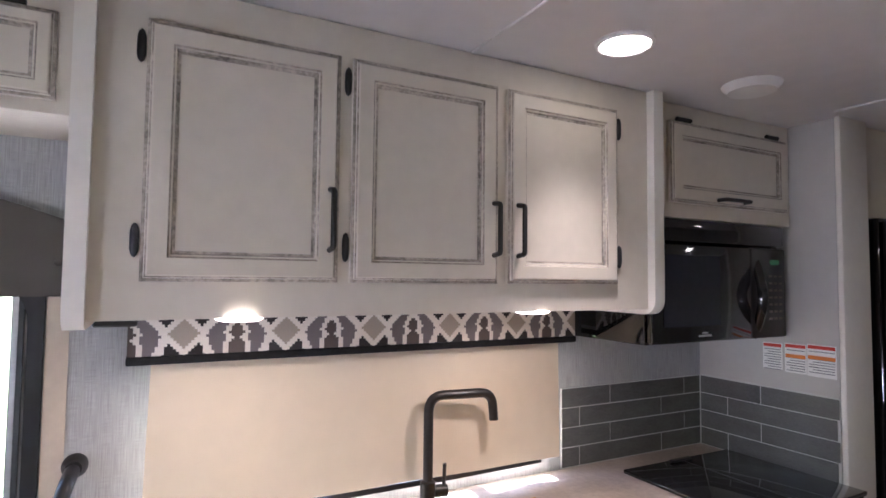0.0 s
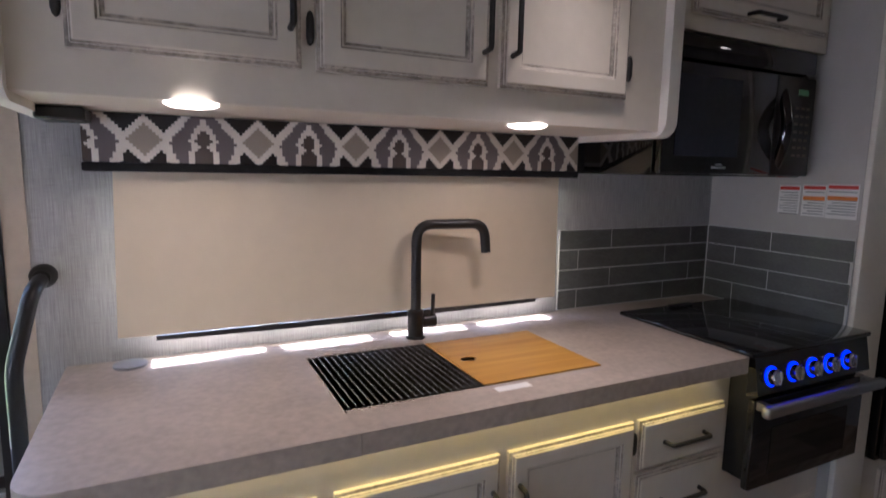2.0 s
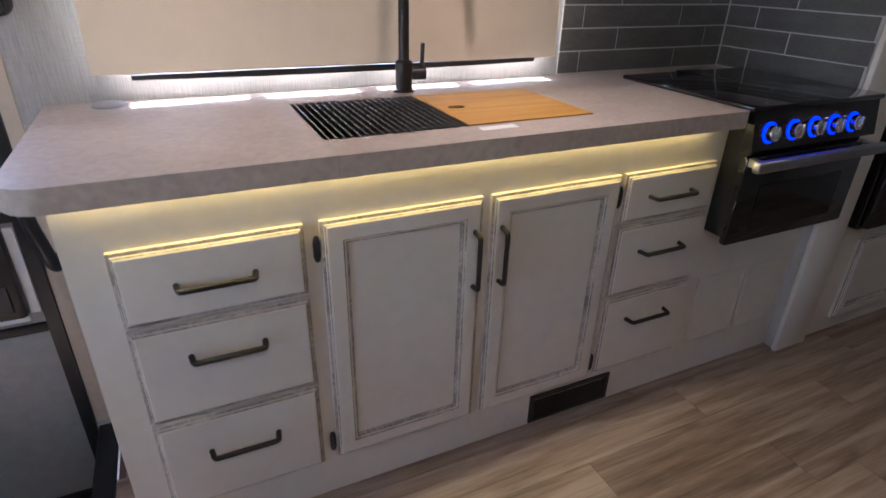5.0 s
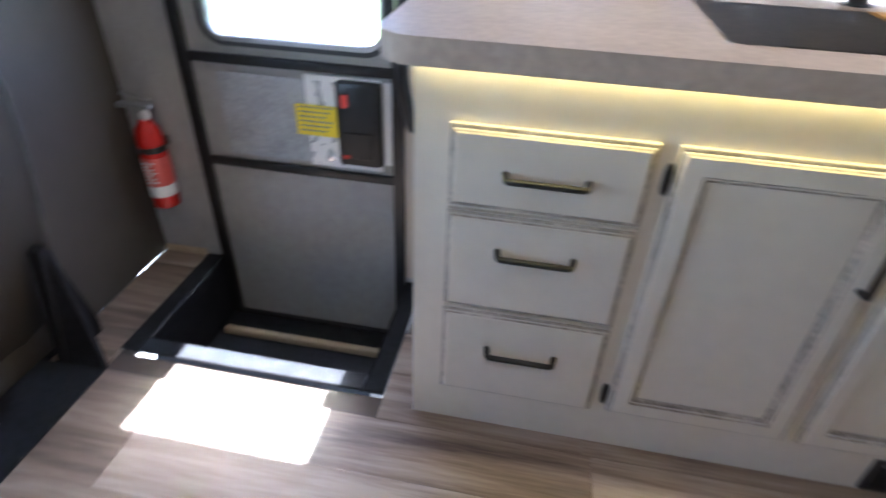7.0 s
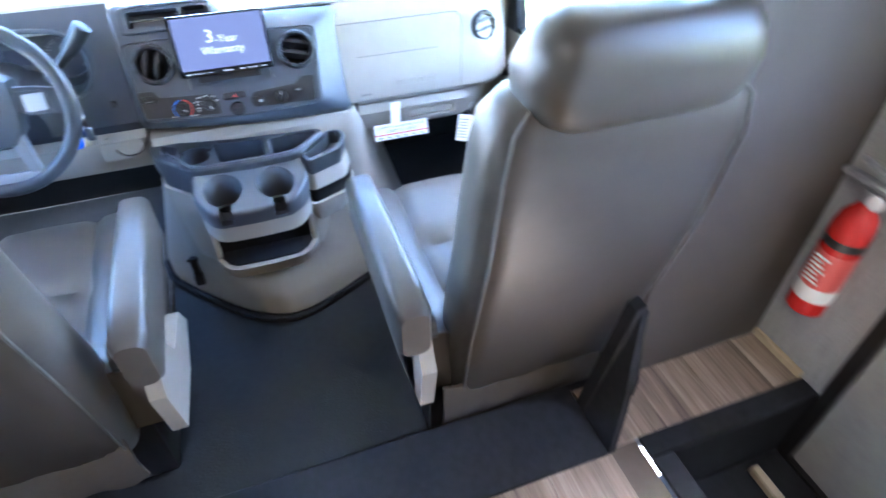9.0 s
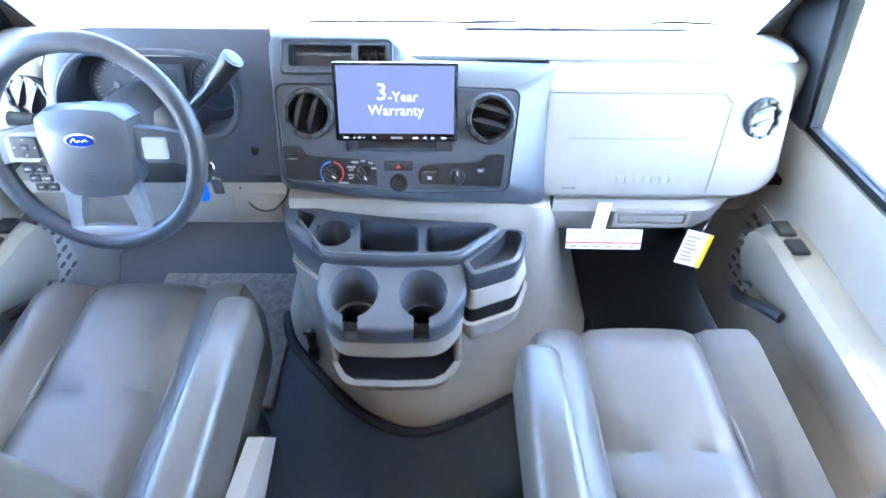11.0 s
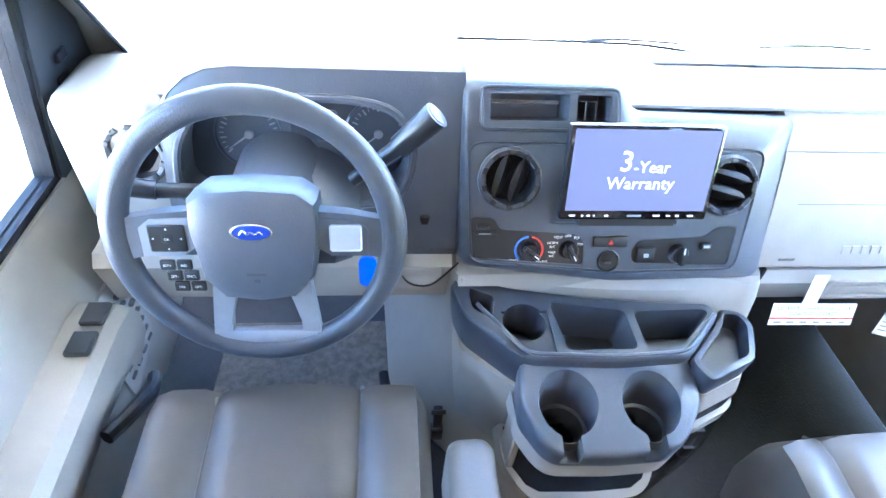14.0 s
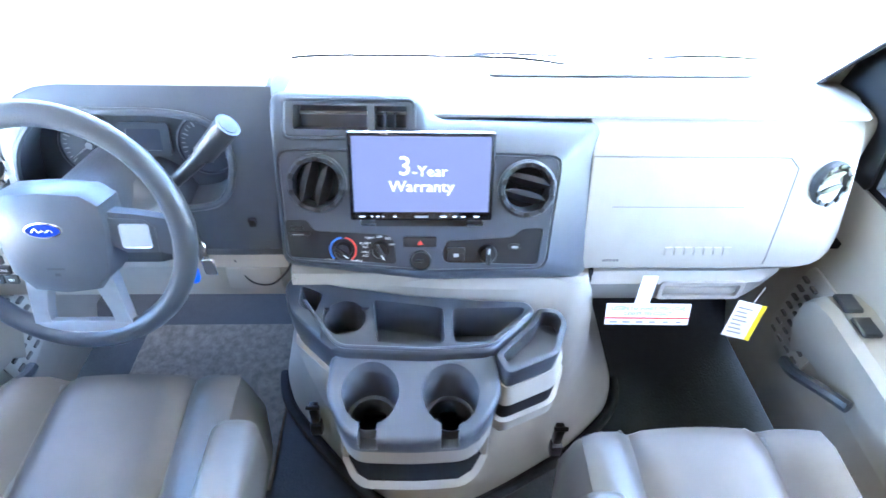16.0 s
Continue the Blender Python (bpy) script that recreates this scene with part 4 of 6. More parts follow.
# ---- cab ----
CY = -1.105
DGREY = mat("dark_blue_grey_plastic", (0.036, 0.039, 0.046), 0.4, var=0.06, scale=5, bump=0.25, bscale=420)
MGREY = mat("mid_grey_plastic", (0.054, 0.059, 0.070), 0.38, var=0.05, scale=5, bump=0.2, bscale=420)
BEIGE = mat("beige_moulded_plastic", (0.31, 0.28, 0.235), 0.48, var=0.05, scale=3, bump=0.2, bscale=350)
# dash tops: the sunlight on them is put into a paler colour
SUNPALE = mat("pale_sunlit_dash_pad", (0.40, 0.385, 0.36), 0.55, var=0.04, scale=3, bump=0.3, bscale=350)
VINYL = mat("taupe_grey_vinyl", (0.057, 0.048, 0.038), 0.40, var=0.07, scale=4, bump=0.12, bscale=420)
# near-black that stands for the shade inside hollows, gaps and pockets
CAVSHADE = mat("black_cavity_shade", (0.012, 0.012, 0.013), 0.7, spec=0.15)
CARPET = mat("brown_grey_carpet", (0.10, 0.085, 0.068), 1.0, var=0.5, scale=60, bump=1.0, bscale=300)
SHELL = mat("white_fibreglass", (0.72, 0.72, 0.70), 0.4, var=0.02)
SILVER = mat("silver_painted_plastic", (0.42, 0.43, 0.45), 0.35, 0.5, var=0.03)
SCREEN = glow("screen_blue", (0.15, 0.17, 0.30), 0.055)
SCREENTXT = glow("screen_white", (0.85, 0.9, 1.0), 0.07)
BLUETAG = mat("blue_key_tag", (0.01, 0.12, 0.75), 0.35)


def frame_of(at, up, right=(0, 1, 0)):
    r, u = Vector(right).normalized(), Vector(up).normalized()
    n = r.cross(u)
    m = Matrix.Identity(4)
    for i, v in enumerate((r, u, n)):
        m.col[i] = (*v, 0)
    m.translation = at
    return m


def lay(bm, m):
    bmesh.ops.transform(bm, matrix=m, verts=bm.verts[:])
    return bm


# black edge strip where the house floor steps down into the cab
bm = B()
box(bm, RISER - 0.025, -0.766, -1.95, -0.53, -0.012, 0.005, 0.004, 2)
box(bm, RISER - 0.03, RISER - 0.015, -1.95, -0.40, CABZ, 0.0, 0.004, 1)
sl = thing("step_trim", (-0.84, -1.2, 0), "black rubber nosing at the step down into the cab", "trim")
part("nosing", bm, BLACKRUB, sl)
bm = B()
skin(bm, [[(x, -0.53, -0.005), (x + 0.16 * (1 - abs(k)) * 0 + 0.0, -0.53, 0.0), (x, -0.475, 0.31), (x, -0.455, 0.32), (x, -0.40, 0.05), (x, -0.40, -0.005)] for k, x in ((0, -0.90), (1, -0.87))])
part("side_flap", bm, BLACKRUB, sl, "black upright end flap")
bm = B()
skin(bm, [[(-0.90, -0.53, 0.0), (-0.766, -0.53, 0.0), (-0.80, -0.50, 0.10), (-0.87, -0.46, 0.30), (-0.90, -0.46, 0.30)], [(-0.90, -0.515, 0.0), (-0.766, -0.515, 0.0), (-0.80, -0.485, 0.10), (-0.87, -0.445, 0.30), (-0.90, -0.445, 0.30)]])
part("gusset", bm, BLACKRUB, sl)

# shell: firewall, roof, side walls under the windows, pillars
# near-black closing panel at the firewall's place, added to block light from behind
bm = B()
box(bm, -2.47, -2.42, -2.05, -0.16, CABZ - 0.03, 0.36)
piece("wall_firewall", bm, CAVSHADE, "dark firewall under the dashboard, set in to block light from behind", "wall", "structure")
bm = B()
skin(bm, [[(-0.95, -2.05, 1.42), (-1.26, -2.05, 1.42), (-1.43, -2.05, 1.215), (-1.86, -2.05, 1.19), (-1.86, -2.05, 1.215), (-1.46, -2.05, 1.235), (-1.28, -2.05, 1.445), (-0.95, -2.05, 1.445)], [(-0.95, -0.16, 1.42), (-1.26, -0.16, 1.42), (-1.43, -0.16, 1.215), (-1.86, -0.16, 1.19), (-1.86, -0.16, 1.215), (-1.46, -0.16, 1.235), (-1.28, -0.16, 1.445), (-0.95, -0.16, 1.445)]])
piece("ceiling_cab", bm, mat("grey_headliner", (0.42, 0.40, 0.38), 0.9, bump=0.2, bscale=300), "grey cab headliner above the seats", "ceiling", "structure")
for s, nm in ((1, "passenger"), (-1, "driver")):
    yo = CY + s * 0.945
    bm = B()
    box(bm, -1.10, -0.955, min(yo, yo + s * 0.03), max(yo, yo + s * 0.03), CABZ, 1.42)
    box(bm, -2.56, -2.05, min(yo, yo + s * 0.03), max(yo, yo + s * 0.03), CABZ - 0.05, 0.44)
    piece("wall_cab_side", bm, BEIGE, "beige cab side trim by the %s door" % nm, "wall", "structure")
    bm = B()
    skin(bm, [[(x, CY + s * y, z) for x, y in q] for z, q in ((0.44, ((-2.115, 0.758), (-2.095, 0.815), (-2.12, 0.86), (-2.17, 0.80))), (0.65, ((-1.960, 0.737), (-1.995, 0.778), (-2.02, 0.83), (-2.03, 0.77))), (1.23, ((-1.40, 0.662), (-1.43, 0.705), (-1.46, 0.76), (-1.47, 0.70))))])
    piece("trim_pillar", bm, BEIGE, "pale windscreen pillar trim", "trim", "structure")
    bm = B()
    tube(bm, smooth_path([(-2.33, CY, 0.503), (-2.325, CY + s * 0.25, 0.503), (-2.215, CY + s * 0.58, 0.50), (-2.10, CY + s * 0.762, 0.505), (-1.94, CY + s * 0.735, 0.665), (-1.40, CY + s * 0.66, 1.22)], 0.07, 6), 0.0035, 8)
    piece("trim_seal", bm, BLACKRUB, "dark rubber windscreen seal", "trim", "structure")
bm = B()
arc = [(-1, -2.11), (-0.75, -2.215), (-0.33, -2.325), (0, -2.335), (0.33, -2.325), (0.75, -2.215), (1, -2.11)]
skin(bm, [[(x - 0.01, CY + k * 0.765, 0.50) for k, x in arc] + [(x - 0.014, CY + k * 0.765, 0.50) for k, x in arc[::-1]], [(x * 0.5 - 0.36, CY + k * 0.67, 1.225) for k, x in arc] + [(x * 0.5 - 0.364, CY + k * 0.67, 1.225) for k, x in arc[::-1]]])
ws = piece("window_windscreen", bm, CLEAR, "large sloping windscreen of the cab", "window", "structure")
ws.visible_shadow = False
for y in (-1.02, -0.52):
    wp = thing("windscreen_wiper", (-2.40, y, 0.47), "black wiper blade parked at the foot of the windscreen", "wiper", "wipers")
    bm = B()
    tube(bm, [(-2.42, y, 0.465), (-2.395, y + 0.13, 0.484), (-2.375, y + 0.26, 0.488)], 0.003, 6)
    part("arm", bm, BLACK, wp)
    bm = B()
    tube(bm, [(-2.372, y - 0.02, 0.494), (-2.366, y + 0.16, 0.496), (-2.35, y + 0.34, 0.494)], 0.0025, 6, flat=0.5)
    part("blade", bm, BLACKRUB, wp)

# the unseen sleeping bunk that juts out over the cab, shaped to block sun
bm = B()
skin(bm, [[(-0.955, y, 1.45), (-1.28, y, 1.45), (-1.45, y, 1.24), (-2.20, y, 1.22), (-2.42, y, 1.45), (-2.30, y, 2.02), (-2.10, y, 2.10), (-0.955, y, 2.10)] for y in (Y0 - 0.13, 0.13)])
piece("wall_overcab_shell", bm, SHELL, "unseen white fibreglass bunk overhanging the cab, shaped to block the sun", "wall", "structure")

# dashboard
dash = thing("dashboard", (-2.0, CY, 0.3), "van dashboard in grey and beige, its top coloured pale as if sunlit", "dashboard")


def strip(bm, prof, y0, y1, mi=0, n=1, bend=None):
    """Run an (x, z) profile across the cab; bend(y) shifts it forward."""
    rs = []
    for k in range(n + 1):
        y = y0 + (y1 - y0) * k / n
        d = bend(y) if bend else 0.0
        rs.append([(x - d, y, z) for x, z in prof])
    skin(bm, rs, mi=mi)


def rounded(pts, r, n=4):
    """A closed outline with its corners rounded; every corner gives n + 1 points."""
    pts = [Vector(p) for p in pts]
    out = []
    for i, b in enumerate(pts):
        d1, d2 = pts[i - 1] - b, pts[(i + 1) % len(pts)] - b
        k1, k2 = min(r, d1.length * 0.45), min(r, d2.length * 0.45)
        p, s = b + d1.normalized() * k1, b + d2.normalized() * k2
        for j in range(n + 1):
            t = j / n
            out.append(p * (1 - t) ** 2 + b * 2 * t * (1 - t) + s * t * t)
    return out


def inset(pts, k, drop=0.0):
    """An outline moved inwards by k in its xy plane and lowered by drop."""
    pts = [Vector(p) for p in pts]
    area = sum(a.x * b.y - b.x * a.y for a, b in zip(pts, pts[1:] + pts[:1]))
    sg = 1 if area > 0 else -1
    out = []
    for i, p in enumerate(pts):
        e1, e2 = p - pts[i - 1], pts[(i + 1) % len(pts)] - p
        n1, n2 = Vector((-e1.y, e1.x, 0)).normalized(), Vector((-e2.y, e2.x, 0)).normalized()
        b = (n1 + n2).normalized()
        out.append(p + b * (sg * k / max(0.5, b.dot(n1))) - Vector((0, 0, drop)))
    return out


def rounded2(y0, y1, z0, z1, r):
    return [((y0 + y1) / 2 + a, (z0 + z1) / 2 + b) for a, b in rrect(y1 - y0, z1 - z0, r, 4)]


def carve(bm, cutters):
    """Cut solids out of a solid; gives a fresh bmesh."""
    obs = []
    for b in [bm] + cutters:
        bmesh.ops.recalc_face_normals(b, faces=b.faces[:])
        me = bpy.data.meshes.new("tmp")
        b.to_mesh(me)
        b.free()
        ob = bpy.data.objects.new("tmp", me)
        scene.collection.objects.link(ob)
        obs.append(ob)
    for c in obs[1:]:
        mod = obs[0].modifiers.new("cut", "BOOLEAN")
        mod.operation, mod.solver, mod.object = "DIFFERENCE", "EXACT", c
    dg = bpy.context.evaluated_depsgraph_get()
    me = bpy.data.meshes.new_from_object(obs[0].evaluated_get(dg))
    out = B()
    out.from_mesh(me)
    bpy.data.meshes.remove(me)
    for ob in obs:
        me = ob.data
        bpy.data.objects.remove(ob)
        bpy.data.meshes.remove(me)
    return out


def block(rings, m=None):
    bm = B()
    skin(bm, rings)
    return lay(bm, m) if m is not None else bm


def cut_prism(pts, z1, z0, m=None, shrink=0.0):
    """A cutter between heights z0 and z1 over an outline of (x, y) pairs."""
    top = [(p[0], p[1], z1) for p in pts]
    return block([inset(top, shrink, z1 - z0), top], m)


def crown(y):
    return -0.20 * abs((y - CY) / 0.77) ** 2.6


bm = B()
strip(bm, [(-1.90, 0.585), (-1.872, 0.596), (-1.868, 0.604), (-1.90, 0.612), (-1.98, 0.604), (-2.10, 0.572)], CY - 0.77, CY + 0.765, n=2)
rs = []
for k in range(25):
    y = CY - 0.77 + 1.535 * k / 24
    xf = -2.31 - crown(y)
    rs.append([(-1.94, y, 0.42), (-1.94, y, 0.606), (-1.99, y, 0.602), (-2.06, y, 0.585), (min(-2.065, xf + 0.05), y, 0.525), (min(-2.07, xf - 0.03), y, 0.49), (min(-2.07, xf - 0.03), y, 0.42)])
skin(bm, rs)
SEAM = mat("beige_shadow_seam", (0.16, 0.145, 0.13), 0.7)
pad = part("top_pad", bm, SUNPALE, dash, "dash top coloured pale for the sun on it")
TL = Matrix.Translation((-2.0, 0, 0.607)) @ pose(0, 0, 0, 0, -17, 0) @ Matrix.Translation((2.0, 0, -0.607))
bm = B()
prism(bm, rounded([(-2.17, -0.93, 0.6055), (-2.17, -0.50, 0.6055), (-2.05, -0.45, 0.6055), (-2.03, -0.98, 0.6055)], 0.02), (0, 0, 0.004))
tray = part("paper_tray", lay(bm, TL), mat("pale_tray", (0.36, 0.36, 0.36), 0.6), pad, "shallow grey tray in the dash top")
bm = B()
box(bm, -2.17, -2.03, -0.79, -0.772, 0.606, 0.622, 0.006, 2, m=TL)
part("divider", bm, SUNPALE, tray)
bm = B()
box(bm, -1.884, -1.872, -0.79, -0.43, 0.599, 0.6025, 0.001, 1)
part("pad_joint", bm, SEAM, pad)

# passenger side
PBEND = lambda y: 0.06 * max(0, (y + 0.43) / 0.11) ** 2
bm = B()
strip(bm, [(-1.97, 0.592), (-1.895, 0.600), (-1.878, 0.599), (-1.862, 0.590), (-1.835, 0.570), (-1.818, 0.545), (-1.788, 0.47), (-1.757, 0.385), (-1.754, 0.366), (-1.767, 0.350), (-1.97, 0.35)], -0.817, -0.310, n=18, bend=PBEND)
pp = part("passenger_panel", bm, BEIGE, dash, "beige glovebox panel")


def on_panel(y, z, out=0.0):
    """The panel's face: its knees at (height, x)."""
    zs = ((0.366, -1.754), (0.385, -1.757), (0.47, -1.788), (0.545, -1.818), (0.57, -1.835), (0.598, -1.878))
    for (z0, x0), (z1, x1) in zip(zs, zs[1:]):
        if z <= z1 or z1 == 0.598:
            return Vector((x0 + (x1 - x0) * (z - z0) / (z1 - z0) - PBEND(y) + out, y, z))


def panel_line(a, b, r, material, name, n=14):
    bm = B()
    tube(bm, [on_panel(a[0] + (b[0] - a[0]) * k / n, a[1] + (b[1] - a[1]) * k / n) for k in range(n + 1)], r, 6)
    return part(name, bm, material, pp)


panel_line((-0.815, 0.553), (-0.480, 0.553), 0.0014, SEAM, "airbag_seam")
panel_line((-0.480, 0.553), (-0.464, 0.538), 0.0014, SEAM, "airbag_seam", 4)
panel_line((-0.464, 0.538), (-0.487, 0.372), 0.0014, SEAM, "airbag_seam")
panel_line((-0.775, 0.474), (-0.545, 0.474), 0.0009, SEAM, "moulded_line", 4)
for k in range(7):
    bm = B()
    y = -0.672 + 0.0175 * k
    skin(bm, [[on_panel(y, 0.392, 0.001), on_panel(y + 0.0135, 0.392, 0.001), on_panel(y + 0.0135, 0.406, 0.001), on_panel(y, 0.406, 0.001)],
              [on_panel(y + 0.001, 0.393, 0.0026), on_panel(y + 0.0125, 0.393, 0.0026), on_panel(y + 0.0125, 0.405, 0.0026), on_panel(y + 0.001, 0.405, 0.0026)]])
    part("raised_mark", bm, BEIGE, pp)
bm = B()
for k in range(5):
    p = on_panel(-0.78 + 0.006 * k, 0.381, 0.001)
    box(bm, p.x - 0.001, p.x + 0.001, p.y, p.y + 0.004, p.z - 0.002, p.z + 0.002)
part("moulded_word", bm, SEAM, pp)
bm = B()
strip(bm, [(-1.90, 0.345), (-1.765, 0.345), (-1.752, 0.325), (-1.775, 0.262), (-1.83, 0.245), (-1.90, 0.25)], -0.795, -0.33, n=10, bend=lambda y: 0.12 * max(0, (y + 0.50) / 0.15) ** 2)
gb2 = part("glovebox", bm, BEIGE, dash, "beige lower glovebox")
bm = B()
plate_with_hole(bm, [(-1.757, y, z) for y, z in rounded2(-0.66, -0.50, 0.286, 0.330, 0.008)], [(-1.757, y, z) for y, z in rounded2(-0.652, -0.508, 0.293, 0.323, 0.006)], (0.008, 0, 0))
latch = part("latch", bm, BEIGE, gb2)
bm = B()
box(bm, -1.762, -1.752, -0.648, -0.512, 0.296, 0.314, 0.003, 2)
part("latch_flap", bm, BEIGE, latch)
# thin near-black strip in place of the shade in the gap
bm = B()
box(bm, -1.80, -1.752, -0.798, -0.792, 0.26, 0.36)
part("gap", bm, CAVSHADE, gb2)
bm = B()
box(bm, -2.10, -1.90, -0.37, -0.272, 0.20, 0.585, 0.03, 3)
part("end_cap", bm, BEIGE, dash, "beige dash end cap")

# driver side: hooded panel with the gauges set deep in it
bm = B()
rs = []
for y, drop in ((-1.758, 0.085), (-1.752, 0.060), (-1.738, 0.036), (-1.715, 0.016), (-1.685, 0.004), (-1.65, 0.0), (-1.331, 0.0)):
    rs.append([(-2.02, y, 0.640 - drop), (-1.866 + 0.3 * drop, y, 0.660 - drop), (-1.852 + 0.3 * drop, y, 0.656 - drop), (-1.846 + 0.333 * drop, y, 0.645 - drop), (-1.80, y, 0.510), (-1.766, y, 0.400), (-1.778, y, 0.375), (-2.02, y, 0.375)])
skin(bm, rs)
CL = rounded([(-1.845, y, z) for y, z in ((-1.742, 0.470), (-1.738, 0.560), (-1.690, 0.615), (-1.640, 0.620), (-1.495, 0.620), (-1.425, 0.607), (-1.398, 0.550), (-1.420, 0.478), (-1.56, 0.462))], 0.035)
cut = B()
skin(cut, [[(-1.70, p.y, p.z) for p in CL], [(-1.90, -1.57 + (p.y + 1.57) * 0.95, 0.545 + (p.z - 0.545) * 0.93) for p in CL]])
dp = part("driver_panel", carve(bm, [cut]), MGREY, dash, "dark blue-grey instrument panel")
FACEX = lambda z: -1.846 + (0.645 - z) * 0.333
bm = B()
lip = [Vector((FACEX(p.z) + 0.001, p.y, p.z)) for p in CL]
tube(bm, lip + lip[:1], 0.0065, 8)
hood = part("cluster_bezel", bm, MGREY, dash, "grey instrument bezel")
# hood top in the paler colour that carries the sunlight
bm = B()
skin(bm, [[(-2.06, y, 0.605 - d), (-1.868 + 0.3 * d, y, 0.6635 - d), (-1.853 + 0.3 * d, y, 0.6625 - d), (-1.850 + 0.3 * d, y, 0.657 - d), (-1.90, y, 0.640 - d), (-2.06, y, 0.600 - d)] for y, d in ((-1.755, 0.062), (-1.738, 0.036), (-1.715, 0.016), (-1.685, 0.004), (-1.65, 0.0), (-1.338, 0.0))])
part("hood_pad", bm, SUNPALE, dash, "top of the instrument hood coloured pale for the sun on it")
bm = B()
DIALINK = mat("grey_dial_print", (0.20, 0.20, 0.21), 0.5)
GM = frame_of((-1.850, -1.57, 0.4926), (-0.316, 0, 0.949))
prism(bm, [(a, b + 0.055, -0.004) for a, b in rrect(0.345, 0.19, 0.05, 6)], (0, 0, 0.003))
face = part("gauge_face", lay(bm, GM), mat("gauge_black", (0.03, 0.033, 0.04), 0.3), hood)
for a0, b0, r, ang in ((-0.077, 0.052, 0.052, 215), (0.115, 0.055, 0.052, 218)):
    gm = GM @ Matrix.Translation((a0, b0, 0))
    bm = B()
    lathe(bm, (0, 0, 0), (0, 0, 1), [(0, r), (0.004, r), (0.006, r - 0.003), (0.003, r - 0.005), (0.003, 0.003)], 32)
    g = part("gauge", lay(bm, gm), mat("gauge_dial", (0.045, 0.05, 0.06), 0.3), face)
    for k in range(25):
        bm = B()
        big = k % 3 == 0
        box(bm, -0.0007 - 0.0004 * big, 0.0007 + 0.0004 * big, r - 0.015 - 0.003 * big, r - 0.009, 0.0034, 0.0040)
        part("tick", lay(bm, gm @ pose(0, 0, 0, 0, 0, 130 - 260 * k / 24)), DIALINK, g)
    bm = B()
    rod(bm, (0, 0, 0.007), (math.cos(radians(ang)) * 0.038, math.sin(radians(ang)) * 0.038, 0.006), 0.0016, 0.0006, 6)
    lathe(bm, (0, 0, 0.003), (0, 0, 1), [(0, 0.007), (0.006, 0.006)], 14)
    part("needle", lay(bm, gm), DIALINK, g)
bm = B()
plate_with_hole(bm, [(a + 0.012, b + 0.062, 0.0) for a, b in rrect(0.084, 0.056, 0.006)], [(a + 0.012, b + 0.062, 0.0) for a, b in rrect(0.056, 0.036, 0.004)], (0, 0, 0.005))
part("display_surround", lay(bm, GM), DGREY, face)
bm = B()
box(bm, -0.016, 0.040, 0.044, 0.080, 0.0, 0.002)
part("trip_display", lay(bm, GM), mat("dim_display", (0.05, 0.055, 0.07), 0.2), face)
bm = B()
skin(bm, [[(x, -1.575 + math.cos(radians(a)) * w, 0.440 + math.sin(radians(a)) * h) for a in range(-20, 201, 10)] for x, w, h in ((-1.89, 0.10, 0.085), (-1.77, 0.098, 0.100), (-1.735, 0.085, 0.088), (-1.715, 0.06, 0.065))])
part("column_cowl", bm, DGREY, dash)
bm = B()
box(bm, -1.788, -1.778, -1.392, -1.376, 0.415, 0.455, 0.003, 1)
part("dimmer_slot", bm, BLACK, dp)
bm = B()
strip(bm, [(-1.96, 0.374), (-1.782, 0.374), (-1.768, 0.355), (-1.79, 0.262), (-1.96, 0.25)], -1.90, -1.336)
box(bm, -1.775, -1.768, -1.45, -1.352, 0.30, 0.35, 0.003, 2)
part("knee_panel", bm, BEIGE, dash, "beige knee panel")
bm = B()
tube(bm, smooth_path([(-1.775, -1.43, 0.365), (-1.766, -1.41, 0.315), (-1.764, -1.37, 0.310), (-1.770, -1.338, 0.345), (-1.76, -1.328, 0.372)], 0.02), 0.0018, 6)
part("loose_cable", bm, BLACK, dash)
bm = B()
box(bm, -2.0, -1.826, -1.912, -1.753, 0.372, 0.612, 0.035, 4)
part("vent_pod", bm, BEIGE, dash, "beige pod round the outer vent")


def air_vent(parent, m, r, tilt):
    bm = B()
    lathe(bm, (0, 0, -0.035), (0, 0, 1), [(0.0, r - 0.011), (0.033, r - 0.012), (0.040, r - 0.010), (0.041, r - 0.004), (0.036, r), (0.0, r)], 36, cap=False)
    v = part("air_vent", lay(bm, m), DGREY, parent, "round black air vent")
    bm = B()
    lathe(bm, (0, 0, -0.034), (0, 0, 1), [(0, r - 0.010), (0.002, r - 0.010)], 28)
    part("vent_back", lay(bm, m), CAVSHADE, v)
    for k in (-1, 1):
        w = math.sqrt((r - 0.012) ** 2 - 0.012 ** 2)
        bm = B()
        rs = []
        for i in range(9):
            t = -1 + i / 4
            e = math.sqrt(max(0.0, 1 - t * t)) * 0.75 + 0.25
            rs.append([(t * w, -0.011 * e, -0.012), (t * w, 0.002, 0.001 + 0.005 * e), (t * w, 0.011 * e, 0.002 + 0.003 * e), (t * w, 0.010 * e, -0.002), (t * w, -0.006 * e, -0.012)])
        skin(bm, rs)
        lay(bm, m @ pose(0, 0, 0, 0, 0, tilt) @ Matrix.Translation((0, 0.0125 * k, 0.0)))
        part("vane", bm, BLACK, v)
    for k in range(10):
        bm = B()
        box(bm, -0.005, 0.005, r - 0.0105, r - 0.003, 0.003, 0.0085, 0.001, 1)
        part("notch", lay(bm, m @ pose(0, 0, 0, 0, 0, 36 * k)), BLACK, v)


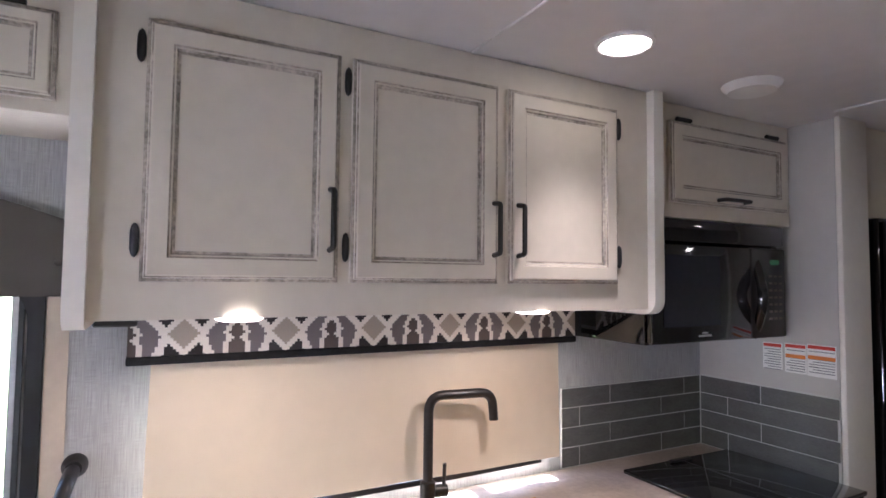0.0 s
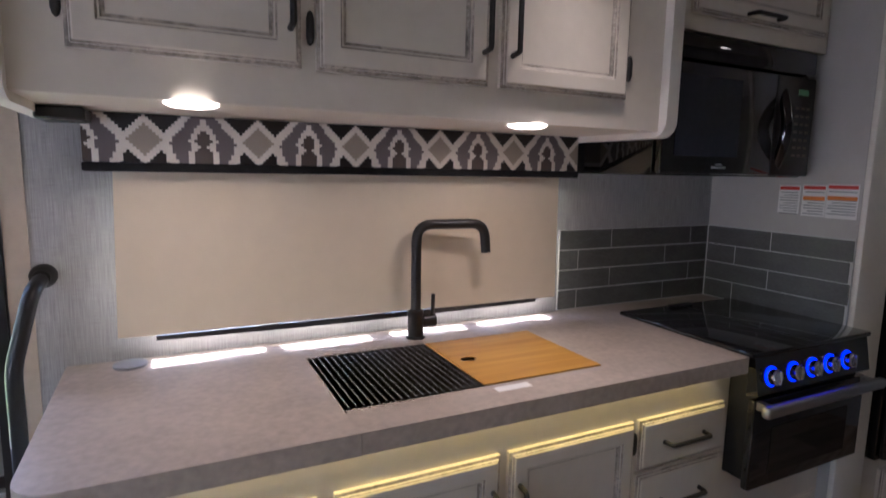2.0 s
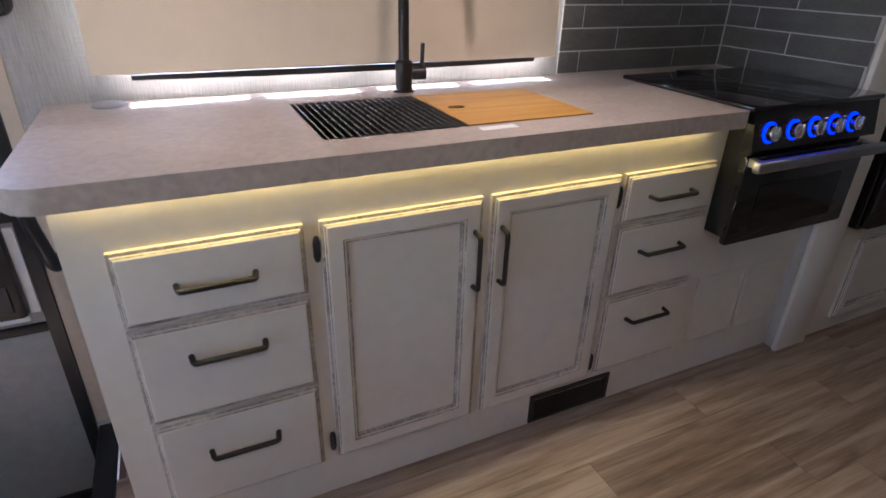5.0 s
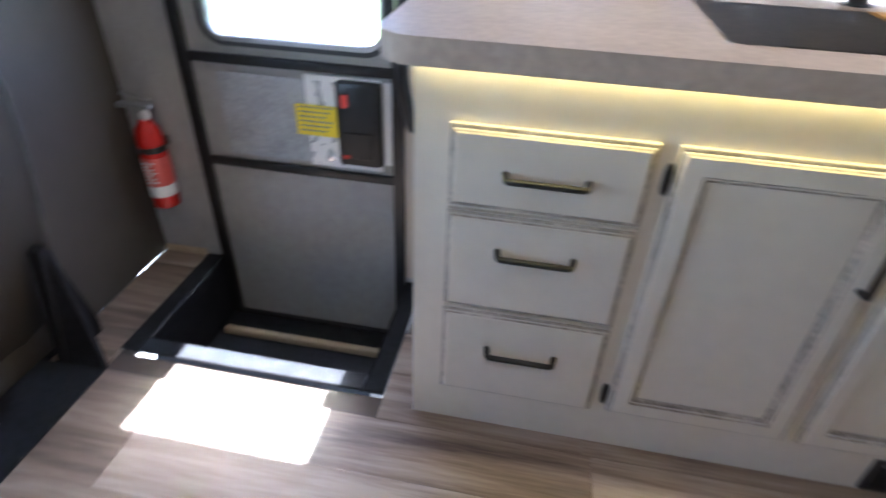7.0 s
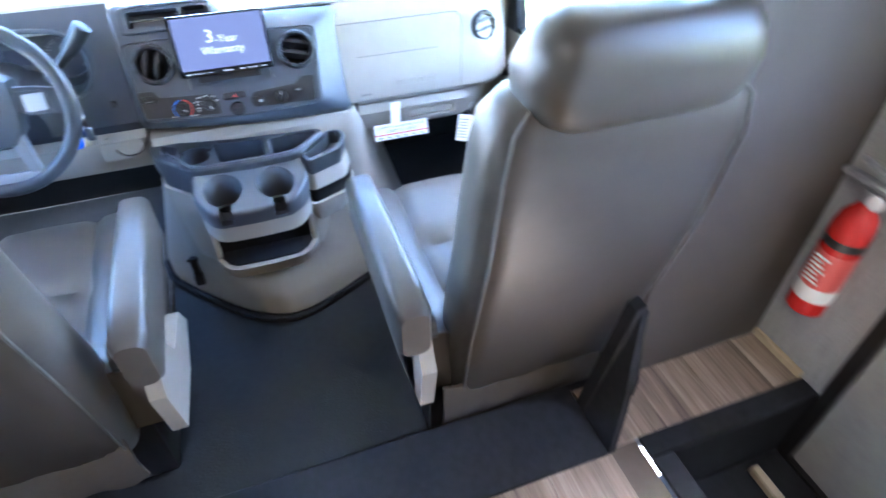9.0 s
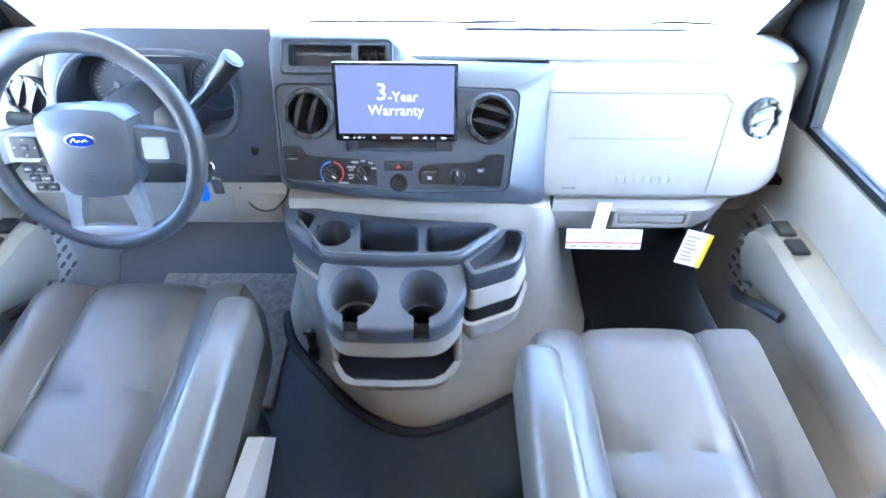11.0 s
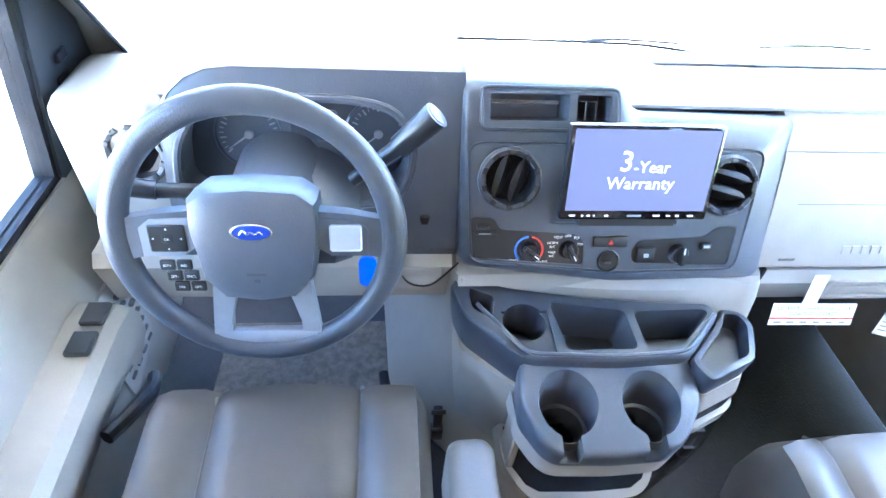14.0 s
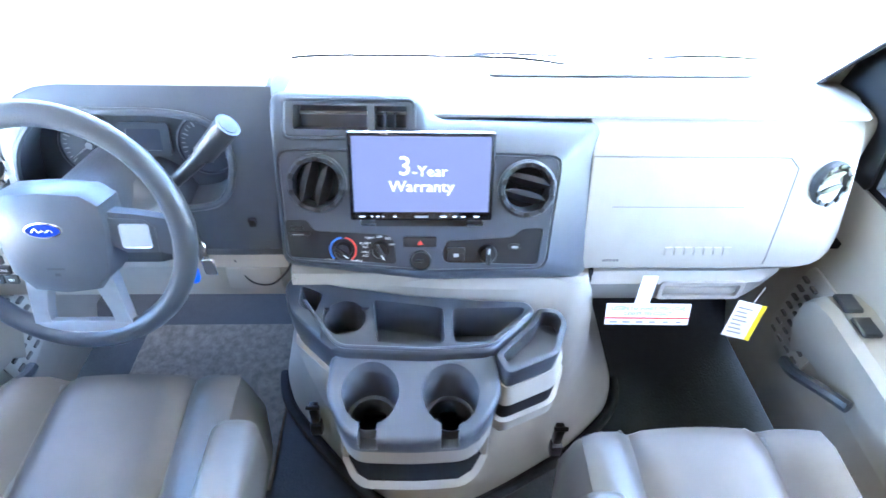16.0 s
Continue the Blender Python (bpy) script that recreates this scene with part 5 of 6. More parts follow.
# centre stack: a curved fascia that falls away from a flat face
SM = frame_of((-1.7487, -1.107, 0.4878), (-0.443, 0, 0.914))
OUT = rounded([(-0.228, 0.190, -0.022), (0.0, 0.186, -0.016), (0.028, 0.148, -0.036), (0.308, 0.145, -0.061), (0.303, -0.128, -0.070), (0.02, -0.118, -0.030), (-0.226, -0.092, -0.040)], 0.022, 5)
INN = rounded([(-0.220, 0.104, -0.003), (0.0, 0.106, 0.0), (0.03, 0.104, 0.0), (0.231, 0.097, 0.0), (0.214, -0.092, 0.0), (0.02, -0.096, 0.0), (-0.212, -0.077, 0.0)], 0.022, 5)
rings = [[p - Vector((0, 0, 0.12)) for p in OUT], OUT]
for t, lift in ((0.06, 0.006), (0.2, 0.009), (0.5, 0.008), (0.8, 0.004)):
    rings.append([a.lerp(b, t) + Vector((0, 0, lift)) for a, b in zip(OUT, INN)])
rings += [INN, inset(INN, 0.0015, 0.003), inset(INN, 0.003, 0.003), inset(INN, 0.0045, 0.0)]
PLATES = ([(-0.213, -0.007), (-0.177, -0.007), (-0.167, -0.025), (-0.047, -0.032), (-0.037, -0.044), (-0.034, -0.083), (-0.208, -0.070)], [(0.039, -0.061), (0.049, -0.042), (0.155, -0.036), (0.172, -0.021), (0.206, -0.020), (0.200, -0.084), (0.044, -0.080)])
PLATES = [rounded([(a, b, 0) for a, b in q], 0.008) for q in PLATES]
CELLS = ((-0.190, -0.077, 0.134, 0.170), (-0.066, -0.017, 0.134, 0.170))
VENTS = ((-0.158, 0.051, 74), (0.175, 0.044, -14))
cuts = [cut_prism(q, 0.02, -0.003, SM) for q in PLATES]
cuts += [cut_prism(rounded([(a0, b0, 0), (a1, b0, 0), (a1, b1, 0), (a0, b1, 0)], 0.004), 0.03, -0.06, SM) for a0, a1, b0, b1 in CELLS]
cuts.append(cut_prism(rounded([(-0.092, -0.018, 0), (0.107, -0.018, 0), (0.100, 0.07, 0), (-0.092, 0.07, 0)], 0.004), 0.03, -0.018, SM))
for a, b, t in VENTS:
    c = B()
    lathe(c, (a, b, -0.040), (0, 0, 1), [(0, 0.047), (0.07, 0.047)], 36)
    cuts.append(lay(c, SM))
stack = part("console_fascia", carve(block(rings, SM), cuts), MGREY, dash, "grey centre stack")
bm = B()
for q in PLATES:
    prism(bm, [(p.x, p.y, -0.0028) for p in inset(q, 0.0008)], (0, 0, 0.002))
ctl = part("control_plate", lay(bm, SM), BLACK, stack, "black climate and switch plates")
for a, b, r, bar in ((-0.121, -0.058, 0.0145, -35), (-0.060, -0.057, 0.0145, -60), (0.115, -0.064, 0.0155, 90)):
    bm = B()
    lathe(bm, (0, 0, -0.001), (0, 0, 1), [(0, r), (0.010, r * 0.92), (0.013, r * 0.8)], 24)
    box(bm, -r * 0.95, r * 0.95, -0.0035, 0.0035, 0.010, 0.022, 0.002, 2)
    dial = part("dial", lay(bm, SM @ Matrix.Translation((a, b, 0)) @ pose(0, 0, 0, 0, 0, bar)), BLACK, ctl)
    bm = B()
    box(bm, r * 0.3, r * 0.9, -0.0008, 0.0008, 0.022, 0.0225)
    part("pointer", lay(bm, SM @ Matrix.Translation((a, b, 0)) @ pose(0, 0, 0, 0, 0, bar)), WHITE, dial)
for a0, ink in ((95, mat("blue_print", (0.05, 0.18, 0.6), 0.5)), (-50, RED)):
    bm = B()
    tube(bm, [(-0.121 + 0.021 * math.cos(radians(a0 + 10 * k)), -0.058 + 0.021 * math.sin(radians(a0 + 10 * k)), -0.0004) for k in range(14)], 0.0016, 6)
    part("scale_arc", lay(bm, SM), ink, ctl)
for body, a, b in (("COOL", -0.143, -0.075), ("WARM", -0.100, -0.077), ("VENT", -0.077, -0.038), ("OFF", -0.062, -0.036), ("FLR", -0.048, -0.039), ("MIX", -0.042, -0.049), ("NORM", -0.085, -0.047), ("A/C", -0.085, -0.053), ("MAX", -0.085, -0.062), ("A/C", -0.085, -0.068)):
    text("lettering", body, SM @ Matrix.Translation((a, b, -0.0006)), 0.0058, WHITE, ctl, 0.0001)
for a, b, w, h in ((0.004, -0.044, 0.054, 0.017), (0.063, -0.066, 0.028, 0.024), (-0.194, -0.021, 0.018, 0.006), (-0.190, -0.031, 0.034, 0.005), (0.159, -0.052, 0.016, 0.009)):
    bm = B()
    box(bm, a - w / 2, a + w / 2, b - h / 2, b + h / 2, -0.002, 0.0045, 0.0015, 2)
    part("switch", lay(bm, SM), BLACK, ctl)
for q in ((-0.200, -0.182, -0.0315, -0.0305), (0.154, 0.164, -0.054, -0.050), (0.059, 0.067, -0.069, -0.063)):
    bm = B()
    box(bm, *q, 0.0045, 0.005)
    part("print_mark", lay(bm, SM), SILVER, ctl)
bm = B()
prism(bm, [(0.0, -0.048, 0.0046), (0.009, -0.048, 0.0046), (0.0045, -0.040, 0.0046)], (0, 0, 0.0006))
part("hazard_mark", lay(bm, SM), RED, ctl)
bm = B()
lathe(bm, (0.005, -0.076, -0.001), (0, 0, 1), [(0, 0.018), (0.003, 0.018), (0.0045, 0.016), (0.002, 0.0145), (0.002, 0.002)], 28)
box(bm, -0.003, 0.009, -0.079, -0.074, 0.001, 0.0042, 0.001, 1)
part("power_socket", lay(bm, SM), BLACK, ctl)
for a, b, t in VENTS:
    air_vent(stack, SM @ Matrix.Translation((a, b, 0.004)), 0.047, t)
# rim round the cubby above the panel
bm = B()
rim = [Vector((p[0], p[1], 0.0075 - (p[1] - 0.122) * 0.27)) for p in rounded([(-0.204, 0.122, 0), (-0.005, 0.122, 0), (-0.005, 0.179, 0), (-0.204, 0.179, 0)], 0.010)]
tube(bm, rim + rim[:1], 0.0028, 6)
cub = part("cubby_rim", lay(bm, SM), DGREY, stack)
bm = B()
for k in range(2):
    box(bm, -0.052 + 0.015 * k, -0.049 + 0.015 * k, 0.135, 0.160, -0.05, -0.012)
part("cubby_divider", lay(bm, SM), MGREY, cub)

# floating touch screen
SC = frame_of((-1.717, -1.101, 0.584), (-0.30, 0, 0.954))
hu = thing("touch_screen", (-1.73, -1.10, 0.52), "lit blue car touch screen with white words", "screen")
bm = B()
box(bm, -0.106, 0.106, -0.0665, 0.0665, -0.012, 0.004, 0.004, 2)
part("housing", lay(bm, SC), BLACKGLOSS, hu)
bm = B()
box(bm, -0.07, 0.07, -0.082, -0.05, -0.03, -0.012)
part("mount", lay(bm, SC), BLACK, hu)
bm = B()
box(bm, -0.099, 0.099, -0.052, 0.061, 0.0042, 0.0048)
dsp = part("display", lay(bm, SC), SCREEN, hu, "blue lit display")
text("lettering", "3", SC @ Matrix.Translation((-0.024, 0.017, 0.0052)), 0.040, SCREENTXT, dsp)
text("lettering", "-Year", SC @ Matrix.Translation((0.012, 0.010, 0.0052)), 0.023, SCREENTXT, dsp)
text("lettering", "Warranty", SC @ Matrix.Translation((0.0, -0.013, 0.0052)), 0.024, SCREENTXT, dsp)
for a, w in ((-0.092, 0.008), (-0.075, 0.003), (-0.067, 0.004), (-0.058, 0.002), (-0.042, 0.005), (0.028, 0.009), (0.047, 0.005), (0.06, 0.005), (0.078, 0.008)):
    bm = B()
    box(bm, a, a + w, -0.0605, -0.0585, 0.0042, 0.0048)
    part("key_light", lay(bm, SC), SCREENTXT, hu)
bm = B()
box(bm, -0.01, 0.01, -0.061, -0.058, 0.0042, 0.0048)
part("badge", lay(bm, SC), SILVER, hu)

# outer vents
air_vent(dash, frame_of((-1.810, -0.396, 0.508), (-0.22, 0, 0.97), (-0.30, 0.95, -0.07)), 0.042, 10)
air_vent(dash, frame_of((-1.822, -1.797, 0.535), (-0.22, 0, 0.97), (0.12, 0.99, 0)), 0.046, 60)

# unseen panel added inside the dashboard to block sun over the passenger footwell
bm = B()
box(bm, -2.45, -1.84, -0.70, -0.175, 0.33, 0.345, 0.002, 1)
part("carrier_panel", bm, CAVSHADE, dash)

# hanging card and warning tag
tg = thing("hanging_card", (-1.72, -0.68, 0.25), "white advertising card hung from the glovebox", "card")
bm = B()
box(bm, -0.0785, 0.0785, -0.022, 0.022, 0, 0.0008)
cm = frame_of((-1.722, -0.680, 0.275), (-0.35, 0, 0.93), (0.03, 1, 0.01))
card = part("card", lay(bm, cm), PAPER, tg)
bm = B()
skin(bm, [[(-1.747, -0.70, 0.350), (-1.747, -0.672, 0.350), (-1.748, -0.672, 0.350), (-1.748, -0.70, 0.350)], [(-1.725, -0.71, 0.29), (-1.725, -0.682, 0.29), (-1.726, -0.682, 0.29), (-1.726, -0.71, 0.29)]])
part("strap", bm, PAPER, tg)
DTEXT = mat("teal_print", (0.05, 0.12, 0.16), 0.6)
text("lettering", "LISTEN TO WHAT YOU LOVE", cm @ Matrix.Translation((0, 0.012, 0.0012)), 0.0105, DTEXT, card, 0.0001)
text("lettering", "COAST-TO-COAST", cm @ Matrix.Translation((0, 0.001, 0.0012)), 0.0105, DTEXT, card, 0.0001)
bm = B()
box(bm, -0.0785, 0.0785, -0.0095, -0.0065, 0.0008, 0.0012)
part("red_line", lay(bm, cm), RED, card)
bm = B()
for k in range(6):
    box(bm, -0.07 + 0.025 * k, -0.055 + 0.024 * k, -0.018, -0.0145, 0.0008, 0.0012)
part("small_print", lay(bm, cm), INK, card)
wt = thing("warning_tag", (-1.80, -0.46, 0.24), "white and yellow airbag warning tag on a string", "tag")
bm = B()
box(bm, -0.03, 0.03, -0.04, 0.04, 0, 0.0008)
wm = frame_of((-1.745, -0.468, 0.228), (-0.30, 0.24, 0.92), (0.1, 0.97, -0.22))
wc = part("card", lay(bm, wm), PAPER, wt)
bm = B()
box(bm, 0.020, 0.03, -0.04, 0.04, 0.0008, 0.0012)
part("yellow_band", lay(bm, wm), YELLOW, wc)
bm = B()
for k in range(7):
    box(bm, -0.024, 0.006 - 0.004 * (k % 3), -0.03 + 0.009 * k, -0.0275 + 0.009 * k, 0.0008, 0.0011)
part("print_line", lay(bm, wm), INK, wc)
bm = B()
rod(bm, (-1.757, -0.458, 0.262), (-1.765, -0.445, 0.30), 0.001, n=6)
part("string", bm, WHITE, wt)

# steering wheel
SATIN = mat("satin_grey_plastic", (0.24, 0.25, 0.27), 0.35, 0.3)
WM = frame_of((-1.648, -1.600, 0.532), (-0.275, 0, 0.961)) @ Matrix.Scale(0.9, 4)
wh = thing("steering_wheel", (-1.65, -1.60, 0.33), "dark grey steering wheel with silver spokes", "steering wheel")
bm = B()
n, k2 = 56, 12
rs = []
for k in range(n):
    a = k * math.tau / n
    grip = 0.0175 + 0.0018 * math.cos(2 * a) ** 2
    rs.append([((0.186 + grip * math.cos(b * math.tau / k2)) * math.cos(a), (0.188 + grip * math.cos(b * math.tau / k2)) * math.sin(a), grip * 0.9 * math.sin(b * math.tau / k2)) for b in range(k2)])
skin(bm, rs + [rs[0]], cap=False)
bmesh.ops.remove_doubles(bm, verts=bm.verts[:], dist=1e-5)
part("rim", lay(bm, WM), DGREY, wh)
bm = B()
hub = [(a * 1.1, b * 1.1) for a, b in ((-0.076, 0.055), (-0.055, 0.070), (0.0, 0.074), (0.055, 0.070), (0.076, 0.055), (0.078, 0.02), (0.068, -0.05), (0.045, -0.078), (0.0, -0.084), (-0.045, -0.078), (-0.068, -0.05), (-0.078, 0.02))]
skin(bm, [[(a, b, -0.03) for a, b in hub], [(a, b, 0.012) for a, b in hub], [(a * 0.95, b * 0.95, 0.024) for a, b in hub], [(a * 0.78, b * 0.78, 0.032) for a, b in hub], [(a * 0.3, b * 0.3, 0.035) for a, b in hub]])
pd = part("airbag_pad", lay(bm, WM), MGREY, wh)
bm = B()
lathe(bm, (0, 0.024, 0.033), (0, 0, 1), [(0, 0.028), (0.003, 0.027), (0.004, 0.024)], 32)
bmesh.ops.scale(bm, vec=(1, 0.46, 1), verts=bm.verts[:], space=Matrix.Translation((0, -0.024, 0)))
emb = part("emblem_rim", lay(bm, WM), CHROME, pd)
bm = B()
lathe(bm, (0, 0.024, 0.0365), (0, 0, 1), [(0, 0.025), (0.0012, 0.0245)], 32)
bmesh.ops.scale(bm, vec=(1, 0.42, 1), verts=bm.verts[:], space=Matrix.Translation((0, -0.024, 0)))
part("emblem", lay(bm, WM), mat("deep_blue_enamel", (0.01, 0.03, 0.22), 0.2, coat=0.5), emb)
bm = B()
tube(bm, smooth_path([(-0.015, 0.022, 0.038), (-0.010, 0.029, 0.038), (-0.006, 0.020, 0.038), (0.0, 0.026, 0.038), (0.005, 0.021, 0.038), (0.010, 0.027, 0.038), (0.015, 0.022, 0.038)], 0.004, 3), 0.0012, 6)
part("emblem_stroke", lay(bm, WM), CHROME, emb)
bm = B()
box(bm, -0.013, 0.013, -0.042, -0.039, 0.0325, 0.0345)
box(bm, -0.004, 0.004, -0.053, -0.048, 0.0322, 0.0342)
part("moulded_mark", lay(bm, WM), DGREY, pd)
for s in (-1, 1):
    bm = B()
    skin(bm, [[(s * 0.070, 0.045, -0.012), (s * 0.070, -0.012, -0.012), (s * 0.070, -0.012, 0.012), (s * 0.070, 0.045, 0.012)],
              [(s * 0.125, 0.040, -0.010), (s * 0.125, -0.018, -0.010), (s * 0.125, -0.018, 0.012), (s * 0.125, 0.040, 0.012)],
              [(s * 0.176, 0.030, -0.008), (s * 0.174, -0.030, -0.008), (s * 0.174, -0.030, 0.008), (s * 0.176, 0.030, 0.008)]])
    spoke = part("spoke", lay(bm, WM), MGREY, wh)
    bm = B()
    o = [(s * 0.082, 0.035), (s * 0.135, 0.032), (s * 0.150, 0.020), (s * 0.150, -0.022), (s * 0.100, -0.022), (s * 0.082, -0.010)]
    prism(bm, [(a, b, 0.0115) for a, b in o], (0, 0, 0.003))
    sp2 = part("bezel", lay(bm, WM), SATIN if s < 0 else MGREY, spoke)
    if s < 0:
        bm = B()
        box(bm, -0.138, -0.090, -0.014, 0.026, 0.0146, 0.018, 0.002, 1)
        box(bm, -0.121, -0.107, 0.000, 0.012, 0.018, 0.020, 0.001, 1)
        kp = part("keypad", lay(bm, WM), BLACK, spoke)
        text("lettering", "OK", WM @ Matrix.Translation((-0.114, 0.006, 0.0202)), 0.005, WHITE, kp, 0.0001)
        for k in range(4):
            bm = B()
            a, b = ((0, 0.020), (0, -0.009), (0.018, 0.006), (-0.018, 0.006))[k]
            lathe(bm, (-0.114 + a, b, 0.018), (0, 0, 1), [(0, 0.0018), (0.0006, 0.0018)], 3)
            part("arrow", lay(bm, WM), WHITE, spoke)
        for r in range(3):
            for c2 in range(2):
                bm = B()
                x, y = -0.122 + 0.022 * c2 + 0.007 * r, -0.036 - 0.017 * r
                box(bm, x - 0.010, x + 0.010, y - 0.0075, y + 0.0075, 0.010, 0.016, 0.0015, 1)
                key = part("cruise_key", lay(bm, WM), BLACK, spoke)
                text("lettering", (("SET+", "RES"), ("SET-", "CNCL"), ("ON", "OFF"))[r][c2], WM @ Matrix.Translation((x, y, 0.0162)), 0.0052, WHITE, key, 0.0001)
    else:
        bm = B()
        box(bm, 0.098, 0.142, -0.014, 0.026, 0.0146, 0.0165, 0.003, 1)
        part("blank_cover", lay(bm, WM), SILVER, spoke)
bm = B()
for s in (-1, 1):
    skin(bm, [[(s * 0.034, -0.070, -0.01), (s * 0.066, -0.055, -0.01), (s * 0.066, -0.055, 0.014), (s * 0.034, -0.070, 0.014)],
              [(s * 0.050, -0.130, -0.01), (s * 0.074, -0.125, -0.01), (s * 0.074, -0.125, 0.012), (s * 0.050, -0.130, 0.012)],
              [(s * 0.052, -0.165, -0.008), (s * 0.080, -0.172, -0.008), (s * 0.080, -0.172, 0.008), (s * 0.052, -0.165, 0.008)]])
box(bm, -0.075, 0.075, -0.176, -0.150, -0.006, 0.010, 0.005, 2)
part("lower_spoke", lay(bm, WM), SATIN, wh, "satin grey lower spokes")
bm = B()
rod(bm, (-1.67, -1.60, 0.525), (-1.86, -1.60, 0.475), 0.055, 0.075, 20)
part("column", bm, DGREY, wh)
sk = thing("gear_stalk", (-1.74, -1.42, 0.58), "thick black column gear lever", "gear lever")
bm = B()
rod(bm, (-1.77, -1.49, 0.53), (-1.768, -1.425, 0.588), 0.010, 0.012)
rod(bm, (-1.768, -1.425, 0.588), (-1.764, -1.377, 0.640), 0.0165, 0.019, 18)
part("lever", bm, BLACK, sk)
bm = B()
lathe(bm, (-1.7645, -1.3785, 0.639), (0.07, 0.66, 0.73), [(0, 0.0145), (0.003, 0.0145), (0.004, 0.012)], 18)
part("button", bm, DGREY, sk)
ts = thing("indicator_stalk", (-1.74, -1.75, 0.53), "black indicator stalk behind the wheel", "stalk")
bm = B()
rod(bm, (-1.76, -1.66, 0.515), (-1.745, -1.75, 0.528), 0.010, 0.011)
rod(bm, (-1.745, -1.75, 0.528), (-1.742, -1.79, 0.536), 0.013, 0.013, 14)
part("lever", bm, BLACK, ts)
ks = thing("car_keys", (-1.70, -1.44, 0.42), "keys with a blue plastic tag in the ignition", "keys")
bm = B()
rod(bm, (-1.74, -1.475, 0.475), (-1.70, -1.445, 0.465), 0.012, 0.010)
box(bm, -1.705, -1.700, -1.452, -1.436, 0.43, 0.47, 0.001, 1)
part("key", bm, CHROME, ks)
bm = B()
prism(bm, [(-1.698 + 0.0, -1.470 + a, 0.420 + b) for a, b in rrect(0.026, 0.062, 0.012, 4)], (0.004, 0, 0))
part("tag", bm, BLUETAG, ks, "blue plastic key tag")
bm = B()
box(bm, -1.699, -1.696, -1.448, -1.428, 0.405, 0.440, 0.002, 1)
part("key_fob", bm, CHROME, ks)

# engine cover with organiser
eng = thing("engine_cover", (-1.8, CY, CABZ), "beige engine cover with a dark organiser and cup holders", "engine cover")


def hump(z, left, right, front, nose):
    """A level of the cover: side y at the dash, side y by the shoulder, front x, and the nose's corners."""
    (la, lb), (ra, rb) = left, right
    return [(-2.5, la - 0.03, z), (-1.87, la, z), (-1.73, lb, z), (nose[0], nose[1], z), (front, CY + 0.03, z), (nose[2], nose[3], z), (-1.72, rb, z), (-1.84, ra, z), (-2.5, ra + 0.03, z)]


LEVELS = [
    hump(CABZ, (-1.44, -1.322), (-0.605, -0.740), -1.555, (-1.605, -1.20, -1.625, -0.915)),
    hump(-0.16, (-1.44, -1.322), (-0.610, -0.745), -1.558, (-1.607, -1.20, -1.628, -0.918)),
    hump(-0.125, (-1.43, -1.322), (-0.630, -0.757), -1.575, (-1.620, -1.20, -1.642, -0.922)),
    hump(-0.09, (-1.415, -1.320), (-0.660, -0.772), -1.610, (-1.640, -1.21, -1.650, -0.925)),
    hump(0.0, (-1.385, -1.325), (-0.700, -0.787), -1.655, (-1.680, -1.23, -1.680, -0.925)),
    hump(0.12, (-1.365, -1.330), (-0.725, -0.775), -1.700, (-1.715, -1.26, -1.695, -0.905)),
    hump(0.22, (-1.355, -1.333), (-0.742, -0.778), -1.720, (-1.735, -1.275, -1.705, -0.890)),
    hump(0.30, (-1.345, -1.333), (-0.760, -0.790), -1.725, (-1.745, -1.285, -1.715, -0.880)),
    hump(0.338, (-1.342, -1.333), (-0.775, -0.800), -1.728, (-1.752, -1.290, -1.725, -0.875)),
    hump(0.352, (-1.338, -1.330), (-0.782, -0.806), -1.745, (-1.765, -1.292, -1.742, -0.872)),
]
bm = B()
skin(bm, [rounded(l, 0.07, 5) for l in LEVELS])
strip(bm, [(-1.86, 0.30), (-1.738, 0.30), (-1.738, 0.340), (-1.748, 0.357), (-1.86, 0.372)], CY - 0.222, CY + 0.296, n=1)
part("shell", bm, BEIGE, eng)
bm = B()
seal = [(p.x + 0.008, p.y, CABZ + 0.010) for p in inset(rounded(LEVELS[0], 0.07, 5), -0.012) if p.x > -2.3]
tube(bm, seal, 0.012)
part("seal", bm, BLACKRUB, eng)
for at in ((-1.672, -0.800, -0.045), (-1.735, -1.338, -0.05)):
    bm = B()
    x, y, z = at
    box(bm, x - 0.010, x + 0.010, y - 0.010, y + 0.010, z - 0.05, z + 0.015, 0.004, 2)
    box(bm, x - 0.006, x + 0.018, y - 0.013, y + 0.013, z - 0.085, z - 0.045, 0.004, 2)
    rod(bm, (x + 0.006, y - 0.015, z + 0.012), (x + 0.006, y + 0.015, z + 0.012), 0.005, n=10)
    part("clamp", bm, BLACK, eng)

UT = [(-1.765, -1.325), (-1.735, -1.24), (-1.714, -1.12), (-1.702, -1.0), (-1.698, -0.915), (-1.672, -0.905), (-1.592, -0.985), (-1.586, -1.10), (-1.593, -1.235), (-1.612, -1.258), (-1.680, -1.325), (-1.74, -1.342)]
TOP = rounded([(x, y, 0.340) for x, y in UT], 0.016, 4)
rings = [inset(TOP, 0.008, 0.085), inset(TOP, 0.002, 0.045), inset(TOP, 0.0, 0.008), inset(TOP, 0.0015, 0.0025), inset(TOP, 0.0045, 0.0)]
wells = [[(-1.738, -1.312), (-1.716, -1.268), (-1.668, -1.278), (-1.690, -1.310)], [(-1.703, -1.185), (-1.683, -1.062), (-1.606, -1.062), (-1.607, -1.172)], [(-1.681, -1.050), (-1.684, -0.926), (-1.672, -0.924), (-1.610, -0.992), (-1.605, -1.050)]]
